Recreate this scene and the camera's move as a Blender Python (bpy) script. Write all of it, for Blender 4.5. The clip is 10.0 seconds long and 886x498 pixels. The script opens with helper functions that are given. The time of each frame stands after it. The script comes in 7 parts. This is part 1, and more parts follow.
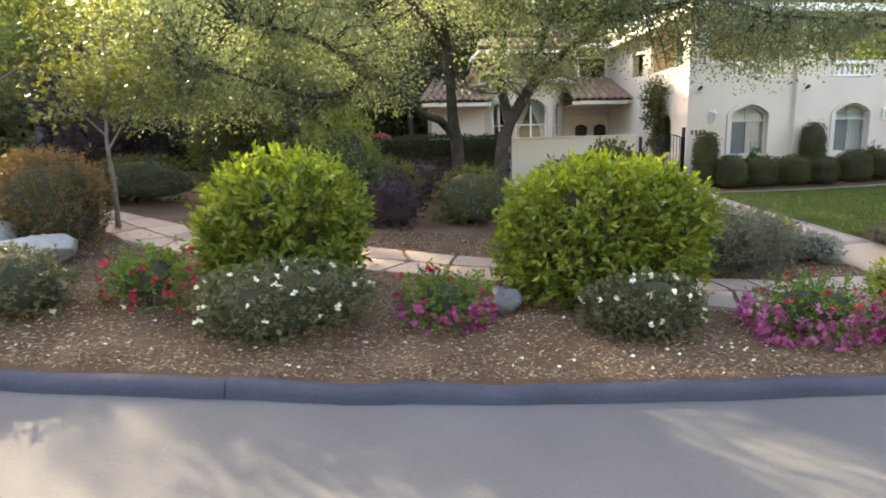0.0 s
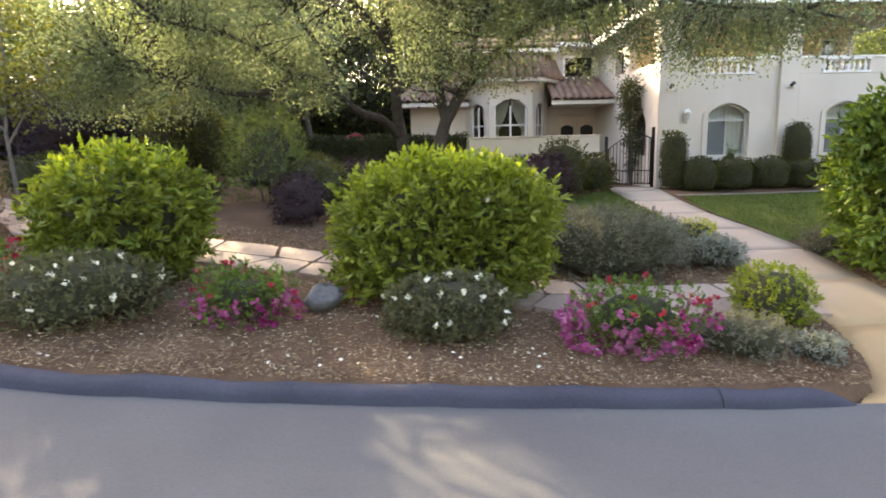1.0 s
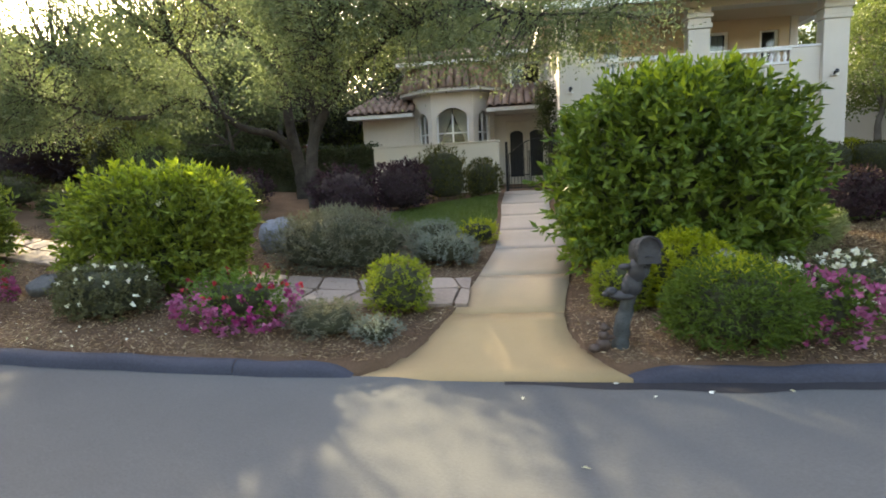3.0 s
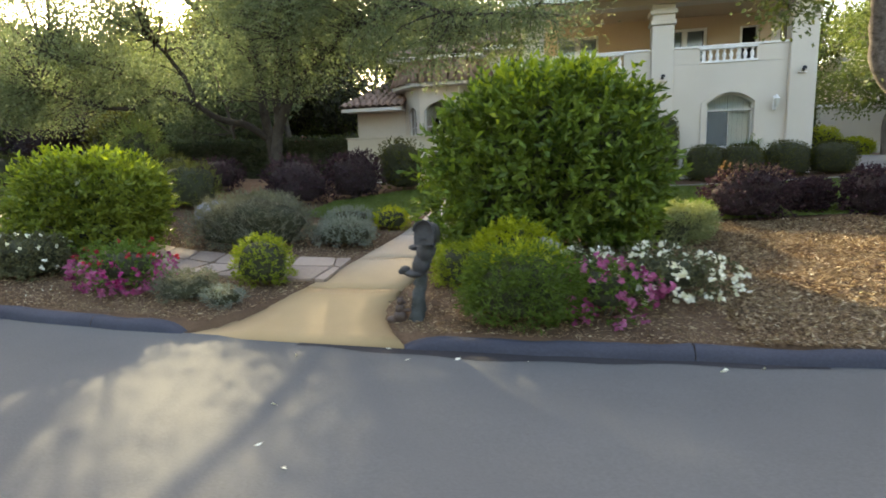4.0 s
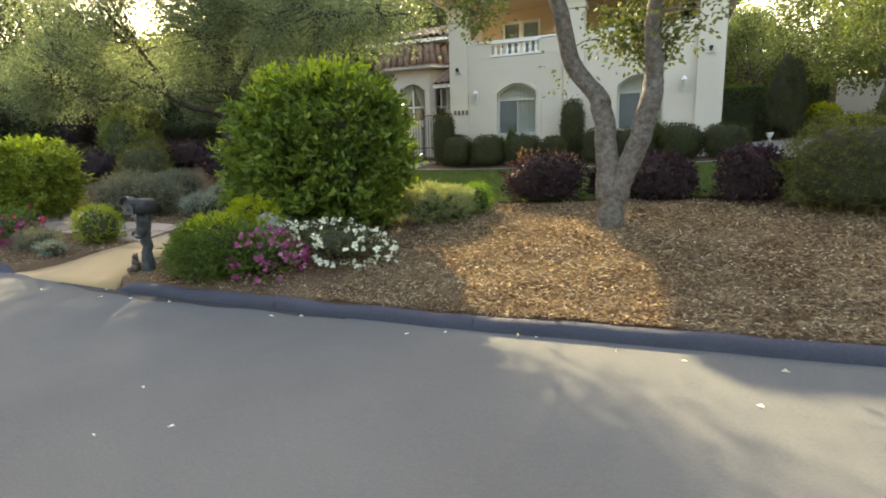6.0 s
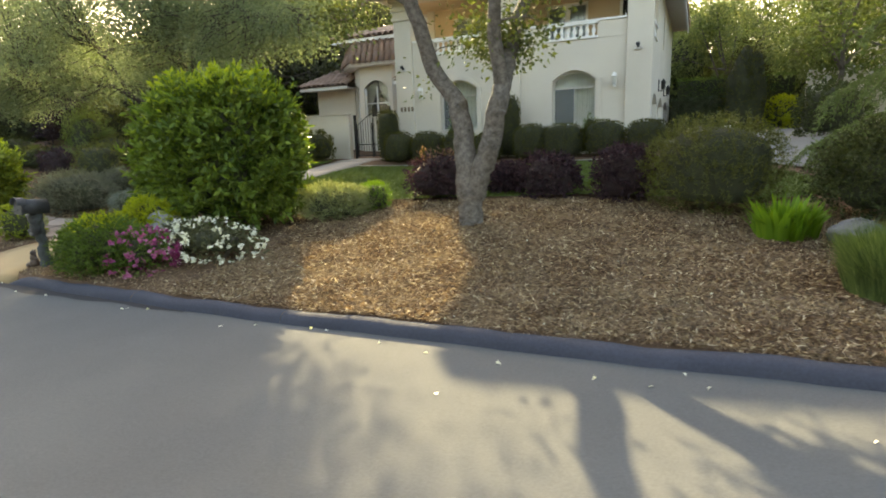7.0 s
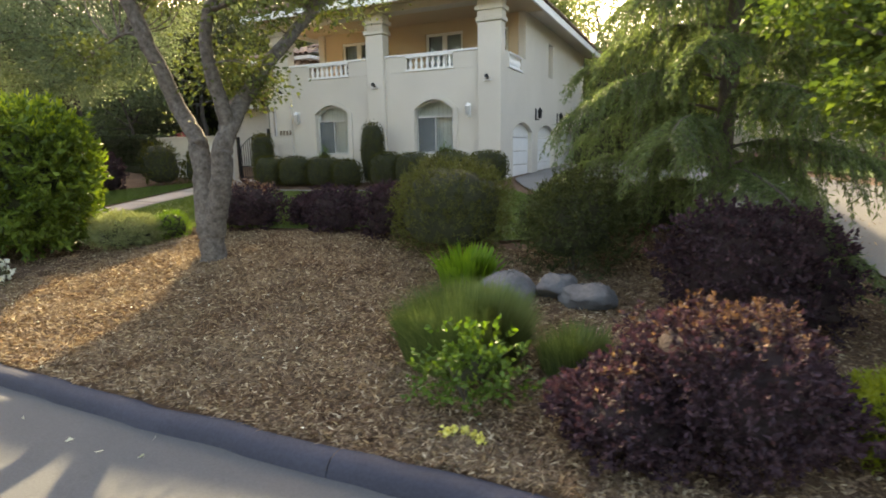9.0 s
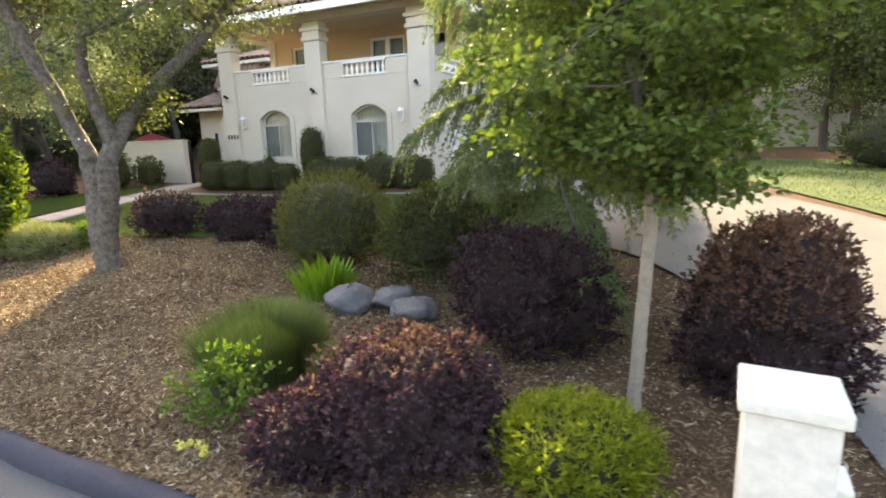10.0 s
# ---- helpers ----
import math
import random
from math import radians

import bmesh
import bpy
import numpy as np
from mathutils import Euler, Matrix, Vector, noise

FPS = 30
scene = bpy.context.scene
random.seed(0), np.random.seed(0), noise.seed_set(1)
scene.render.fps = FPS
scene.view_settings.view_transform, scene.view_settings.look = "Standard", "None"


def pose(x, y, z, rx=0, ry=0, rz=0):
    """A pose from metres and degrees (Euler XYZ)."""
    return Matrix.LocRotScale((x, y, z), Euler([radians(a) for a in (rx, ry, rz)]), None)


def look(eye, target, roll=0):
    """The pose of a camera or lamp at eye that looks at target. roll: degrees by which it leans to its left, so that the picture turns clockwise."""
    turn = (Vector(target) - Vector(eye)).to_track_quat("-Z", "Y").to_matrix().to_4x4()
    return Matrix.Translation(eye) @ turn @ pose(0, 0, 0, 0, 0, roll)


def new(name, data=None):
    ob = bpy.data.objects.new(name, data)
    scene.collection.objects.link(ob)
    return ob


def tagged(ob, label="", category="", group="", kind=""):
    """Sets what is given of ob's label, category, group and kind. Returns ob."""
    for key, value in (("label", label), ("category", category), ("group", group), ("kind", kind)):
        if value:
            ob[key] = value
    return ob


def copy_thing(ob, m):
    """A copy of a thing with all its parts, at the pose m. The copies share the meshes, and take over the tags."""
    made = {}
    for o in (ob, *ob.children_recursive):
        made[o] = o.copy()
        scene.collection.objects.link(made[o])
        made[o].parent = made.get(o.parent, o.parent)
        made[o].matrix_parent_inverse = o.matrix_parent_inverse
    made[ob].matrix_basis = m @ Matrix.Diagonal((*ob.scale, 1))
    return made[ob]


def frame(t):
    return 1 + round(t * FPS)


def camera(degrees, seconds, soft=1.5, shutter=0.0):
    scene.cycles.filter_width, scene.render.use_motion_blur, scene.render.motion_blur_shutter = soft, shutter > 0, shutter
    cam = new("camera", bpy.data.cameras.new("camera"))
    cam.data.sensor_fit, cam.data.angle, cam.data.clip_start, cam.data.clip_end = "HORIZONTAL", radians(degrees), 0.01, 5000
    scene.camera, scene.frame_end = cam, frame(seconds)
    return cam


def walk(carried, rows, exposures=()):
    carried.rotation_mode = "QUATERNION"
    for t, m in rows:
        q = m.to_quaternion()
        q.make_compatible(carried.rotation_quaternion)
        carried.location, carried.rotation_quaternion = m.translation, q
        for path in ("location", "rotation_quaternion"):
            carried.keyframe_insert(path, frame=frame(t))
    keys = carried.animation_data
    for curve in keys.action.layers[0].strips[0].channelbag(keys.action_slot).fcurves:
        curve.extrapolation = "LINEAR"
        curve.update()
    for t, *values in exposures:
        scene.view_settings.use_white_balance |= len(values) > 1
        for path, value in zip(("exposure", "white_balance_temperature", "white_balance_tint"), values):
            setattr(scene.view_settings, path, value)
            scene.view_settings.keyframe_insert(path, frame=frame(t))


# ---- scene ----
cam = camera(79.6, 10.0, soft=1.8, shutter=0.2)
# seconds, x, y, z, yaw, pitch, roll
ROWS = [
    (0, -0.000, 0.000, 1.900, -7.90, -9.69, 1.71),
    (0.5, 1.331, -0.044, 1.802, -4.94, -9.47, 1.45),
    (1, 2.678, -0.101, 1.719, -3.02, -9.19, 1.41),
    (1.5, 4.026, -0.193, 1.674, -2.04, -8.36, 1.86),
    (2, 5.422, -0.417, 1.646, -0.47, -7.62, 2.48),
    (2.5, 6.839, -0.670, 1.588, 2.60, -7.86, 3.25),
    (4, 11.056, -1.251, 1.343, 11.58, -8.57, 1.77),
    (4.5, 12.610, -1.296, 1.335, 13.89, -9.18, 2.30),
    (5, 14.170, -1.287, 1.328, 17.09, -9.82, 2.14),
    (5.5, 15.742, -1.201, 1.345, 20.79, -10.32, 1.82),
    (7, 19.582, -0.445, 1.508, 24.96, -11.90, 2.03),
    (7.5, 20.711, 0.075, 1.534, 25.87, -11.88, 2.36),
    (8, 21.645, 0.586, 1.587, 25.87, -10.99, 2.07),
    (8.5, 22.499, 1.012, 1.680, 25.17, -10.25, 1.50),
    (9, 23.437, 1.376, 1.840, 25.02, -10.65, 0.91),
    (9.5, 24.440, 1.707, 2.010, 25.33, -11.19, 1.13),
    (10, 25.475, 1.997, 2.154, 25.46, -11.52, 1.56),
]
walk(cam, [(t, pose(x, y, z, 90 + pitch, roll, yaw)) for t, x, y, z, yaw, pitch, roll in ROWS],
     exposures=[(0.0, 3.15, 8100, 20), (1.5, 3.0, 8000, 23), (2.0, 2.8, 7950, 20), (2.5, 2.74, 7900, 15), (4.5, 2.66, 8050, 12), (5.0, 2.74, 8150, 12), (5.5, 2.76, 8350, 12), (7.0, 2.68, 8750, 10), (7.5, 2.58, 8900, 10), (8.5, 2.48, 8650, 14), (9.5, 2.92, 8400, 18), (10.0, 3.12, 8400, 19)])

# ---- light ----
SUN_AZ, SUN_EL = 34.0, 25.2          # degrees left of the facade's normal, and above the horizon
world = bpy.data.worlds.new("sky")
scene.world = world
world.use_nodes = True
wn = world.node_tree.nodes
sky = wn.new("ShaderNodeTexSky")
sky.sky_type = "NISHITA"
sky.sun_disc = False
sky.sun_elevation = radians(SUN_EL)
sky.sun_rotation = radians(-SUN_AZ)
sky.air_density, sky.dust_density = 1.2, 3.0
wn["Background"].inputs["Strength"].default_value = 0.15
world.node_tree.links.new(sky.outputs[0], wn["Background"].inputs[0])
sun = new("sun", bpy.data.lights.new("sun", "SUN"))
sun.data.energy, sun.data.angle, sun.data.color = 3.3, radians(0.6), (1.0, 0.92, 0.64)
sa, se = radians(SUN_AZ), radians(SUN_EL)
SUN_DIR = Vector((-math.sin(sa) * math.cos(se), math.cos(sa) * math.cos(se), math.sin(se)))
sun.matrix_world = look(SUN_DIR * 60, (0, 0, 0))

# ---- materials ----


def nodes_of(name):
    m = bpy.data.materials.new(name)
    m.use_nodes = True
    nt = m.node_tree
    return m, nt, nt.nodes["Principled BSDF"]


def add_node(nt, kind, **inputs):
    n = nt.nodes.new(kind)
    for k, v in inputs.items():
        n.inputs[k.replace("_", " ")].default_value = v
    return n


def ramp_of(nt, fac, stops):
    r = nt.nodes.new("ShaderNodeValToRGB")
    while len(r.color_ramp.elements) < len(stops):
        r.color_ramp.elements.new(0.5)
    for e, (p, c) in zip(r.color_ramp.elements, stops):
        e.position, e.color = p, (*c, 1)
    nt.links.new(fac, r.inputs[0])
    return r.outputs[0]


def noise_of(nt, scale, detail=6.0, rough=0.6, vec=None):
    n = add_node(nt, "ShaderNodeTexNoise", Scale=scale, Detail=detail, Roughness=rough)
    if vec is None:
        vec = nt.nodes.new("ShaderNodeNewGeometry").outputs["Position"]
    nt.links.new(vec, n.inputs["Vector"])
    return n.outputs["Fac"]


def mix_of(nt, fac, a, b, mode="MIX"):
    n = nt.nodes.new("ShaderNodeMix")
    n.data_type, n.blend_type = "RGBA", mode
    for sock, v in ((n.inputs[0], fac), (n.inputs[6], a), (n.inputs[7], b)):
        if isinstance(v, (int, float)):
            sock.default_value = v
        elif isinstance(v, tuple):
            sock.default_value = (*v, 1)
        else:
            nt.links.new(v, sock)
    return n.outputs[2]


def bump_of(nt, bsdf, height, strength, distance):
    b = add_node(nt, "ShaderNodeBump", Strength=strength, Distance=distance)
    nt.links.new(height, b.inputs["Height"])
    nt.links.new(b.outputs[0], bsdf.inputs["Normal"])


def surface(name, dark, light, rough=0.8, big=0.6, fine=25.0, bump=0.3, depth=0.01, metal=0.0, island=0.0, spec=0.5):
    """Two scales of colour variation and a fine relief."""
    m, nt, b = nodes_of(name)
    a = noise_of(nt, big, 4)
    f = noise_of(nt, fine, 8, 0.7)
    col = ramp_of(nt, a, [(0.3, dark), (0.7, light)])
    col = mix_of(nt, 0.35, col, ramp_of(nt, f, [(0.3, tuple(c * 0.55 for c in dark)), (0.7, tuple(min(1, c * 1.25) for c in light))]))
    if island:
        r = nt.nodes.new("ShaderNodeNewGeometry").outputs["Random Per Island"]
        col = mix_of(nt, island, col, ramp_of(nt, r, [(0.0, tuple(c * 0.4 for c in dark)), (0.5, dark), (1.0, tuple(min(1, c * 1.5) for c in light))]))
    nt.links.new(col, b.inputs["Base Color"])
    b.inputs["Roughness"].default_value = rough
    b.inputs["Metallic"].default_value = metal
    b.inputs["Specular IOR Level"].default_value = spec
    bump_of(nt, b, f, bump, depth)
    return m


def pieces(name, dark, light, rough=0.8, fine=25.0, bump=0.3, depth=0.005):
    """Separate pieces: each object takes its own shade."""
    m, nt, b = nodes_of(name)
    r = nt.nodes.new("ShaderNodeObjectInfo").outputs["Random"]
    f = noise_of(nt, fine, 8, 0.7)
    col = ramp_of(nt, r, [(0.0, dark), (1.0, light)])
    col = mix_of(nt, 0.35, col, ramp_of(nt, f, [(0.3, tuple(c * 0.6 for c in dark)), (0.7, light)]))
    nt.links.new(col, b.inputs["Base Color"])
    b.inputs["Roughness"].default_value = rough
    bump_of(nt, b, f, bump, depth)
    return m


def leafy(name, stops, through_it=0.35, rough=0.45, big=1.2, patch=0.5, shine=(1.0, 1.0, 0.45)):
    """Leaves: a shade for each leaf, patches over the crown, light that shines through."""
    m, nt, b = nodes_of(name)
    r = nt.nodes.new("ShaderNodeNewGeometry").outputs["Random Per Island"]
    col = ramp_of(nt, r, stops)
    col = mix_of(nt, ramp_of(nt, noise_of(nt, big, 3), [(0.35, (0, 0, 0)), (0.65, (patch, patch, patch))]), col, stops[-1][1])
    nt.links.new(col, b.inputs["Base Color"])
    b.inputs["Roughness"].default_value = rough
    b.inputs["Specular IOR Level"].default_value = 0.3
    t = nt.nodes.new("ShaderNodeBsdfTranslucent")
    nt.links.new(mix_of(nt, 1.0, col, shine, "MULTIPLY"), t.inputs["Color"])
    mx = nt.nodes.new("ShaderNodeMixShader")
    mx.inputs[0].default_value = through_it
    nt.links.new(b.outputs[0], mx.inputs[1])
    nt.links.new(t.outputs[0], mx.inputs[2])
    nt.links.new(mx.outputs[0], nt.nodes["Material Output"].inputs["Surface"])
    return m


def plain(name, col, rough=0.5, metal=0.0):
    m, nt, b = nodes_of(name)
    f = noise_of(nt, 30.0, 4)
    nt.links.new(ramp_of(nt, f, [(0.3, tuple(c * 0.8 for c in col)), (0.7, tuple(min(1, c * 1.1) for c in col))]), b.inputs["Base Color"])
    b.inputs["Roughness"].default_value = rough
    b.inputs["Metallic"].default_value = metal
    return m


def glassy(name, col=(0.8, 0.85, 0.85)):
    m, nt, b = nodes_of(name)
    b.inputs["Base Color"].default_value = (*col, 1)
    b.inputs["Roughness"].default_value = 0.04
    b.inputs["Transmission Weight"].default_value = 1.0
    b.inputs["IOR"].default_value = 1.45
    return m


M_ASPHALT = surface("asphalt", (0.073, 0.076, 0.080), (0.104, 0.108, 0.111), 0.95, 0.35, 60, 0.35, 0.006, spec=0.12)
M_KERB = surface("kerb_asphalt", (0.03, 0.033, 0.047), (0.05, 0.054, 0.074), 0.9, 1.2, 40, 0.5, 0.01, spec=0.2)
M_WET = surface("damp_asphalt", (0.02, 0.02, 0.025), (0.035, 0.035, 0.04), 0.8, 1.2, 40, 0.3, 0.005, spec=0.15)
M_SOIL = surface("mulch_bed", (0.085, 0.052, 0.036), (0.165, 0.106, 0.069), 0.95, 1.6, 45, 0.9, 0.03, spec=0.1)
M_STUCCO = surface("stucco", (0.54, 0.50, 0.44), (0.64, 0.595, 0.53), 0.9, 0.5, 70, 0.25, 0.006)
M_STUCCO_IN = surface("balcony_stucco", (0.52, 0.40, 0.27), (0.60, 0.47, 0.33), 0.9, 0.5, 70, 0.2, 0.005)
M_WHITE = surface("white_paint", (0.74, 0.74, 0.74), (0.84, 0.84, 0.83), 0.5, 1.5, 60, 0.1, 0.003)
M_PILLAR = surface("white_pillar_paint", (0.64, 0.63, 0.59), (0.70, 0.69, 0.65), 0.6, 3.0, 14, 0.08, 0.002)
M_TILE = pieces("roof_tile", (0.165, 0.105, 0.08), (0.30, 0.20, 0.155), 0.85, 30, 0.3)
M_TILE_STUFF = surface("roof_tiles", (0.15, 0.095, 0.072), (0.25, 0.175, 0.135), 0.9, 2.0, 30, 0.3, 0.005, island=0.6)
M_FLAG = pieces("flagstone", (0.205, 0.15, 0.12), (0.345, 0.265, 0.215), 0.85, 18, 0.4, 0.008)
M_ROCK = surface("grey_rock", (0.07, 0.072, 0.077), (0.15, 0.152, 0.158), 0.9, 2.5, 22, 0.8, 0.03)
M_ROCK_BLUE = surface("blue_rock", (0.12, 0.13, 0.155), (0.22, 0.235, 0.26), 0.9, 2.5, 22, 0.8, 0.03)
M_ROCK_PALE = surface("pale_rock", (0.20, 0.20, 0.19), (0.30, 0.295, 0.28), 0.9, 2.5, 22, 0.6, 0.02)
M_BARK_OAK = surface("oak_bark", (0.028, 0.024, 0.021), (0.085, 0.075, 0.066), 0.95, 5, 30, 1.0, 0.04, spec=0.15)
M_BARK_PALE = surface("mottled_bark", (0.026, 0.022, 0.019), (0.20, 0.178, 0.16), 0.95, 13.0, 38, 0.9, 0.015, spec=0.15)
M_BARK_YOUNG = surface("young_bark", (0.19, 0.165, 0.14), (0.28, 0.25, 0.215), 0.9, 6, 30, 0.4, 0.01)
M_BARK_FAR = surface("far_bark", (0.06, 0.05, 0.042), (0.15, 0.13, 0.11), 0.95, 3, 20, 0.6, 0.03)
# solid cores for inner twigs; the shade between the leaves is in their colour
M_SHADED_TWIGS = surface("shaded_twigs", (0.022, 0.026, 0.012), (0.05, 0.055, 0.025), 1.0, 3, 30, 1.0, 0.05)
M_SHADED_TWIGS_RED = surface("shaded_twigs_dark_red", (0.02, 0.012, 0.014), (0.045, 0.025, 0.028), 1.0, 3, 30, 1.0, 0.05)
M_IRON = plain("wrought_iron", (0.02, 0.02, 0.022), 0.5, 0.6)
M_BRONZE = surface("weathered_bronze", (0.014, 0.015, 0.018), (0.045, 0.047, 0.055), 0.6, 8, 40, 0.6, 0.008, spec=0.4)
M_POST = surface("weathered_post", (0.03, 0.036, 0.038), (0.085, 0.095, 0.10), 0.85, 9, 40, 0.9, 0.012, spec=0.2)
M_BRONZE_BROWN = surface("brown_bronze", (0.035, 0.024, 0.02), (0.075, 0.05, 0.042), 0.55, 8, 40, 0.4, 0.004, metal=0.3)
M_GLASS = glassy("window_glass")
# near-black: the shade of unlit rooms, put on sheets and solid panes
M_DARK = plain("interior_shade", (0.03, 0.032, 0.035), 0.9)
M_BLIND = surface("window_blind", (0.52, 0.55, 0.51), (0.62, 0.65, 0.61), 0.7, 1.0, 40, 0.05, 0.002)
M_SKY_SHEER = surface("sky_tinted_cloth", (0.36, 0.42, 0.46), (0.50, 0.56, 0.60), 0.9, 2, 40, 0.2, 0.01)
M_CURTAIN = surface("curtain_cloth", (0.55, 0.50, 0.42), (0.70, 0.65, 0.56), 0.9, 2, 40, 0.3, 0.01)
M_RED = surface("red_canvas", (0.28, 0.03, 0.03), (0.40, 0.06, 0.06), 0.9, 3, 40, 0.2, 0.004)
M_DIGIT = plain("brass_bar", (0.16, 0.12, 0.09), 0.5, 0.3)
M_LANTERN = plain("lantern_glass", (0.5, 0.5, 0.48), 0.3)
M_FRAME = surface("window_frame_paint", (0.46, 0.45, 0.42), (0.56, 0.55, 0.52), 0.5, 1.5, 60, 0.1, 0.003)

m, nt, b = nodes_of("sash_veil")     # an added half-clear grey sheet that darkens the left sash
M_SASH_VEIL = m
b.inputs["Base Color"].default_value = (0.15, 0.17, 0.185, 1)
b.inputs["Roughness"].default_value = 0.7
b.inputs["Alpha"].default_value = 0.42

m, nt, b = nodes_of("path_concrete")     # a tan sealer covers the street end of the path
M_CONCRETE = m
sep = nt.nodes.new("ShaderNodeSeparateXYZ")
nt.links.new(nt.nodes.new("ShaderNodeNewGeometry").outputs["Position"], sep.inputs[0])
mr = add_node(nt, "ShaderNodeMapRange", From_Min=5.6, From_Max=9.0)
nt.links.new(sep.outputs["Y"], mr.inputs["Value"])
fine = noise_of(nt, 60, 8, 0.7)
col = mix_of(nt, mr.outputs[0], (0.34, 0.24, 0.125), (0.35, 0.305, 0.27))
col = mix_of(nt, 0.5, col, ramp_of(nt, noise_of(nt, 0.9, 5), [(0.3, (0.72, 0.7, 0.66)), (0.7, (1, 1, 1))]), "MULTIPLY")
col = mix_of(nt, 0.3, col, ramp_of(nt, fine, [(0.3, (0.55, 0.55, 0.55)), (0.7, (1, 1, 1))]), "MULTIPLY")
nt.links.new(col, b.inputs["Base Color"])
b.inputs["Roughness"].default_value = 0.85
bump_of(nt, b, fine, 0.3, 0.004)
M_STRIP = surface("old_edging", (0.20, 0.19, 0.17), (0.30, 0.285, 0.255), 0.9, 2.0, 40, 0.3, 0.005)
M_DRIVE = surface("drive_concrete", (0.122, 0.12, 0.113), (0.175, 0.171, 0.16), 0.95, 0.7, 50, 0.25, 0.004, spec=0.15)

M_LAUREL = leafy("laurel_leaf", [(0.0, (0.05, 0.082, 0.014)), (0.6, (0.12, 0.17, 0.026)), (1.0, (0.24, 0.29, 0.046))], 0.4)
# laurel tops: sunlight put into a brighter leaf colour
M_LAUREL_SUNLIT = leafy("sunlit_laurel_leaf", [(0.0, (0.14, 0.22, 0.02)), (1.0, (0.34, 0.42, 0.05))], 0.5)
# body of the big laurel: its shade is partly in this colour
M_LAUREL_DEEP = leafy("deep_laurel_leaf", [(0.0, (0.03, 0.062, 0.012)), (0.6, (0.08, 0.14, 0.022)), (1.0, (0.18, 0.255, 0.042))], 0.36)
M_ROSE_LEAF = leafy("rose_leaf", [(0.0, (0.05, 0.055, 0.026)), (1.0, (0.125, 0.13, 0.064))], 0.3, shine=(1.0, 1.0, 0.7))
M_MOUND_LEAF = leafy("mound_leaf", [(0.0, (0.045, 0.09, 0.015)), (1.0, (0.11, 0.185, 0.03))], 0.35)
M_LIME = leafy("lime_leaf", [(0.0, (0.20, 0.25, 0.014)), (1.0, (0.42, 0.46, 0.035))], 0.5)
M_PALE_FEATHER = leafy("pale_feathery_leaf", [(0.0, (0.14, 0.17, 0.075)), (1.0, (0.34, 0.38, 0.21))], 0.35, 0.6)
M_FEATHER = leafy("feathery_leaf", [(0.0, (0.035, 0.07, 0.012)), (1.0, (0.12, 0.19, 0.03))], 0.35)
M_YELLOW_BALL = leafy("yellow_green_leaf", [(0.0, (0.10, 0.15, 0.015)), (1.0, (0.28, 0.335, 0.035))], 0.45)
M_LAVENDER = leafy("lavender_leaf", [(0.0, (0.082, 0.084, 0.064)), (1.0, (0.18, 0.182, 0.142))], 0.25, 0.7)
M_SILVER = leafy("silver_leaf", [(0.0, (0.13, 0.16, 0.145)), (1.0, (0.25, 0.28, 0.26))], 0.25, 0.7)
M_BURGUNDY = leafy("burgundy_leaf", [(0.0, (0.017, 0.011, 0.016)), (0.75, (0.044, 0.025, 0.036)), (1.0, (0.09, 0.05, 0.062))], 0.25, 0.8, patch=0.3, shine=(1.0, 0.7, 0.7))
M_BURGUNDY_TIP = leafy("copper_leaf", [(0.0, (0.055, 0.03, 0.03)), (1.0, (0.16, 0.09, 0.072))], 0.3, 0.8)
M_PINK_TIP = leafy("pinkish_leaf", [(0.0, (0.09, 0.05, 0.048)), (1.0, (0.24, 0.155, 0.13))], 0.35, 0.8)
M_OLIVE = leafy("olive_leaf", [(0.0, (0.05, 0.062, 0.016)), (1.0, (0.13, 0.14, 0.035))], 0.3)
M_FEATHERY = leafy("soft_shrub_leaf", [(0.0, (0.06, 0.095, 0.03)), (1.0, (0.16, 0.21, 0.075))], 0.35, rough=0.6)
M_DARKLEAF = leafy("dark_shrub_leaf", [(0.0, (0.028, 0.04, 0.013)), (1.0, (0.075, 0.092, 0.032))], 0.3, rough=0.65)
M_BOX = leafy("box_leaf", [(0.0, (0.024, 0.03, 0.006)), (1.0, (0.085, 0.088, 0.014))], 0.3, rough=0.65)
M_HEDGE = leafy("hedge_leaf", [(0.0, (0.014, 0.024, 0.010)), (1.0, (0.04, 0.058, 0.022))], 0.25)
M_FERN = leafy("fern_blade", [(0.0, (0.07, 0.15, 0.012)), (1.0, (0.17, 0.30, 0.03))], 0.4)
M_REED = leafy("reed_blade", [(0.0, (0.045, 0.08, 0.026)), (0.7, (0.12, 0.175, 0.06)), (1.0, (0.19, 0.24, 0.10))], 0.4)
M_LAWN_BLADE = leafy("lawn_blade", [(0.0, (0.055, 0.095, 0.02)), (1.0, (0.125, 0.175, 0.04))], 0.3)
M_LAWN = surface("lawn_turf", (0.055, 0.085, 0.022), (0.095, 0.135, 0.034), 0.95, 0.6, 60, 0.8, 0.02)
M_OAK_LEAF = leafy("oak_leaf", [(0.0, (0.085, 0.11, 0.058)), (0.6, (0.14, 0.17, 0.088)), (1.0, (0.23, 0.26, 0.135))], 0.5, rough=0.6, shine=(0.9, 1.0, 0.84))
M_TREE_LEAF = leafy("tree_leaf", [(0.0, (0.06, 0.09, 0.026)), (1.0, (0.16, 0.195, 0.06))], 0.4, rough=0.6, shine=(0.95, 1.0, 0.65))
M_FAR_LEAF = leafy("far_leaf", [(0.0, (0.085, 0.11, 0.045)), (0.6, (0.16, 0.20, 0.075)), (1.0, (0.29, 0.325, 0.135))], 0.62, 0.6, 0.5, shine=(0.97, 1.0, 0.7))
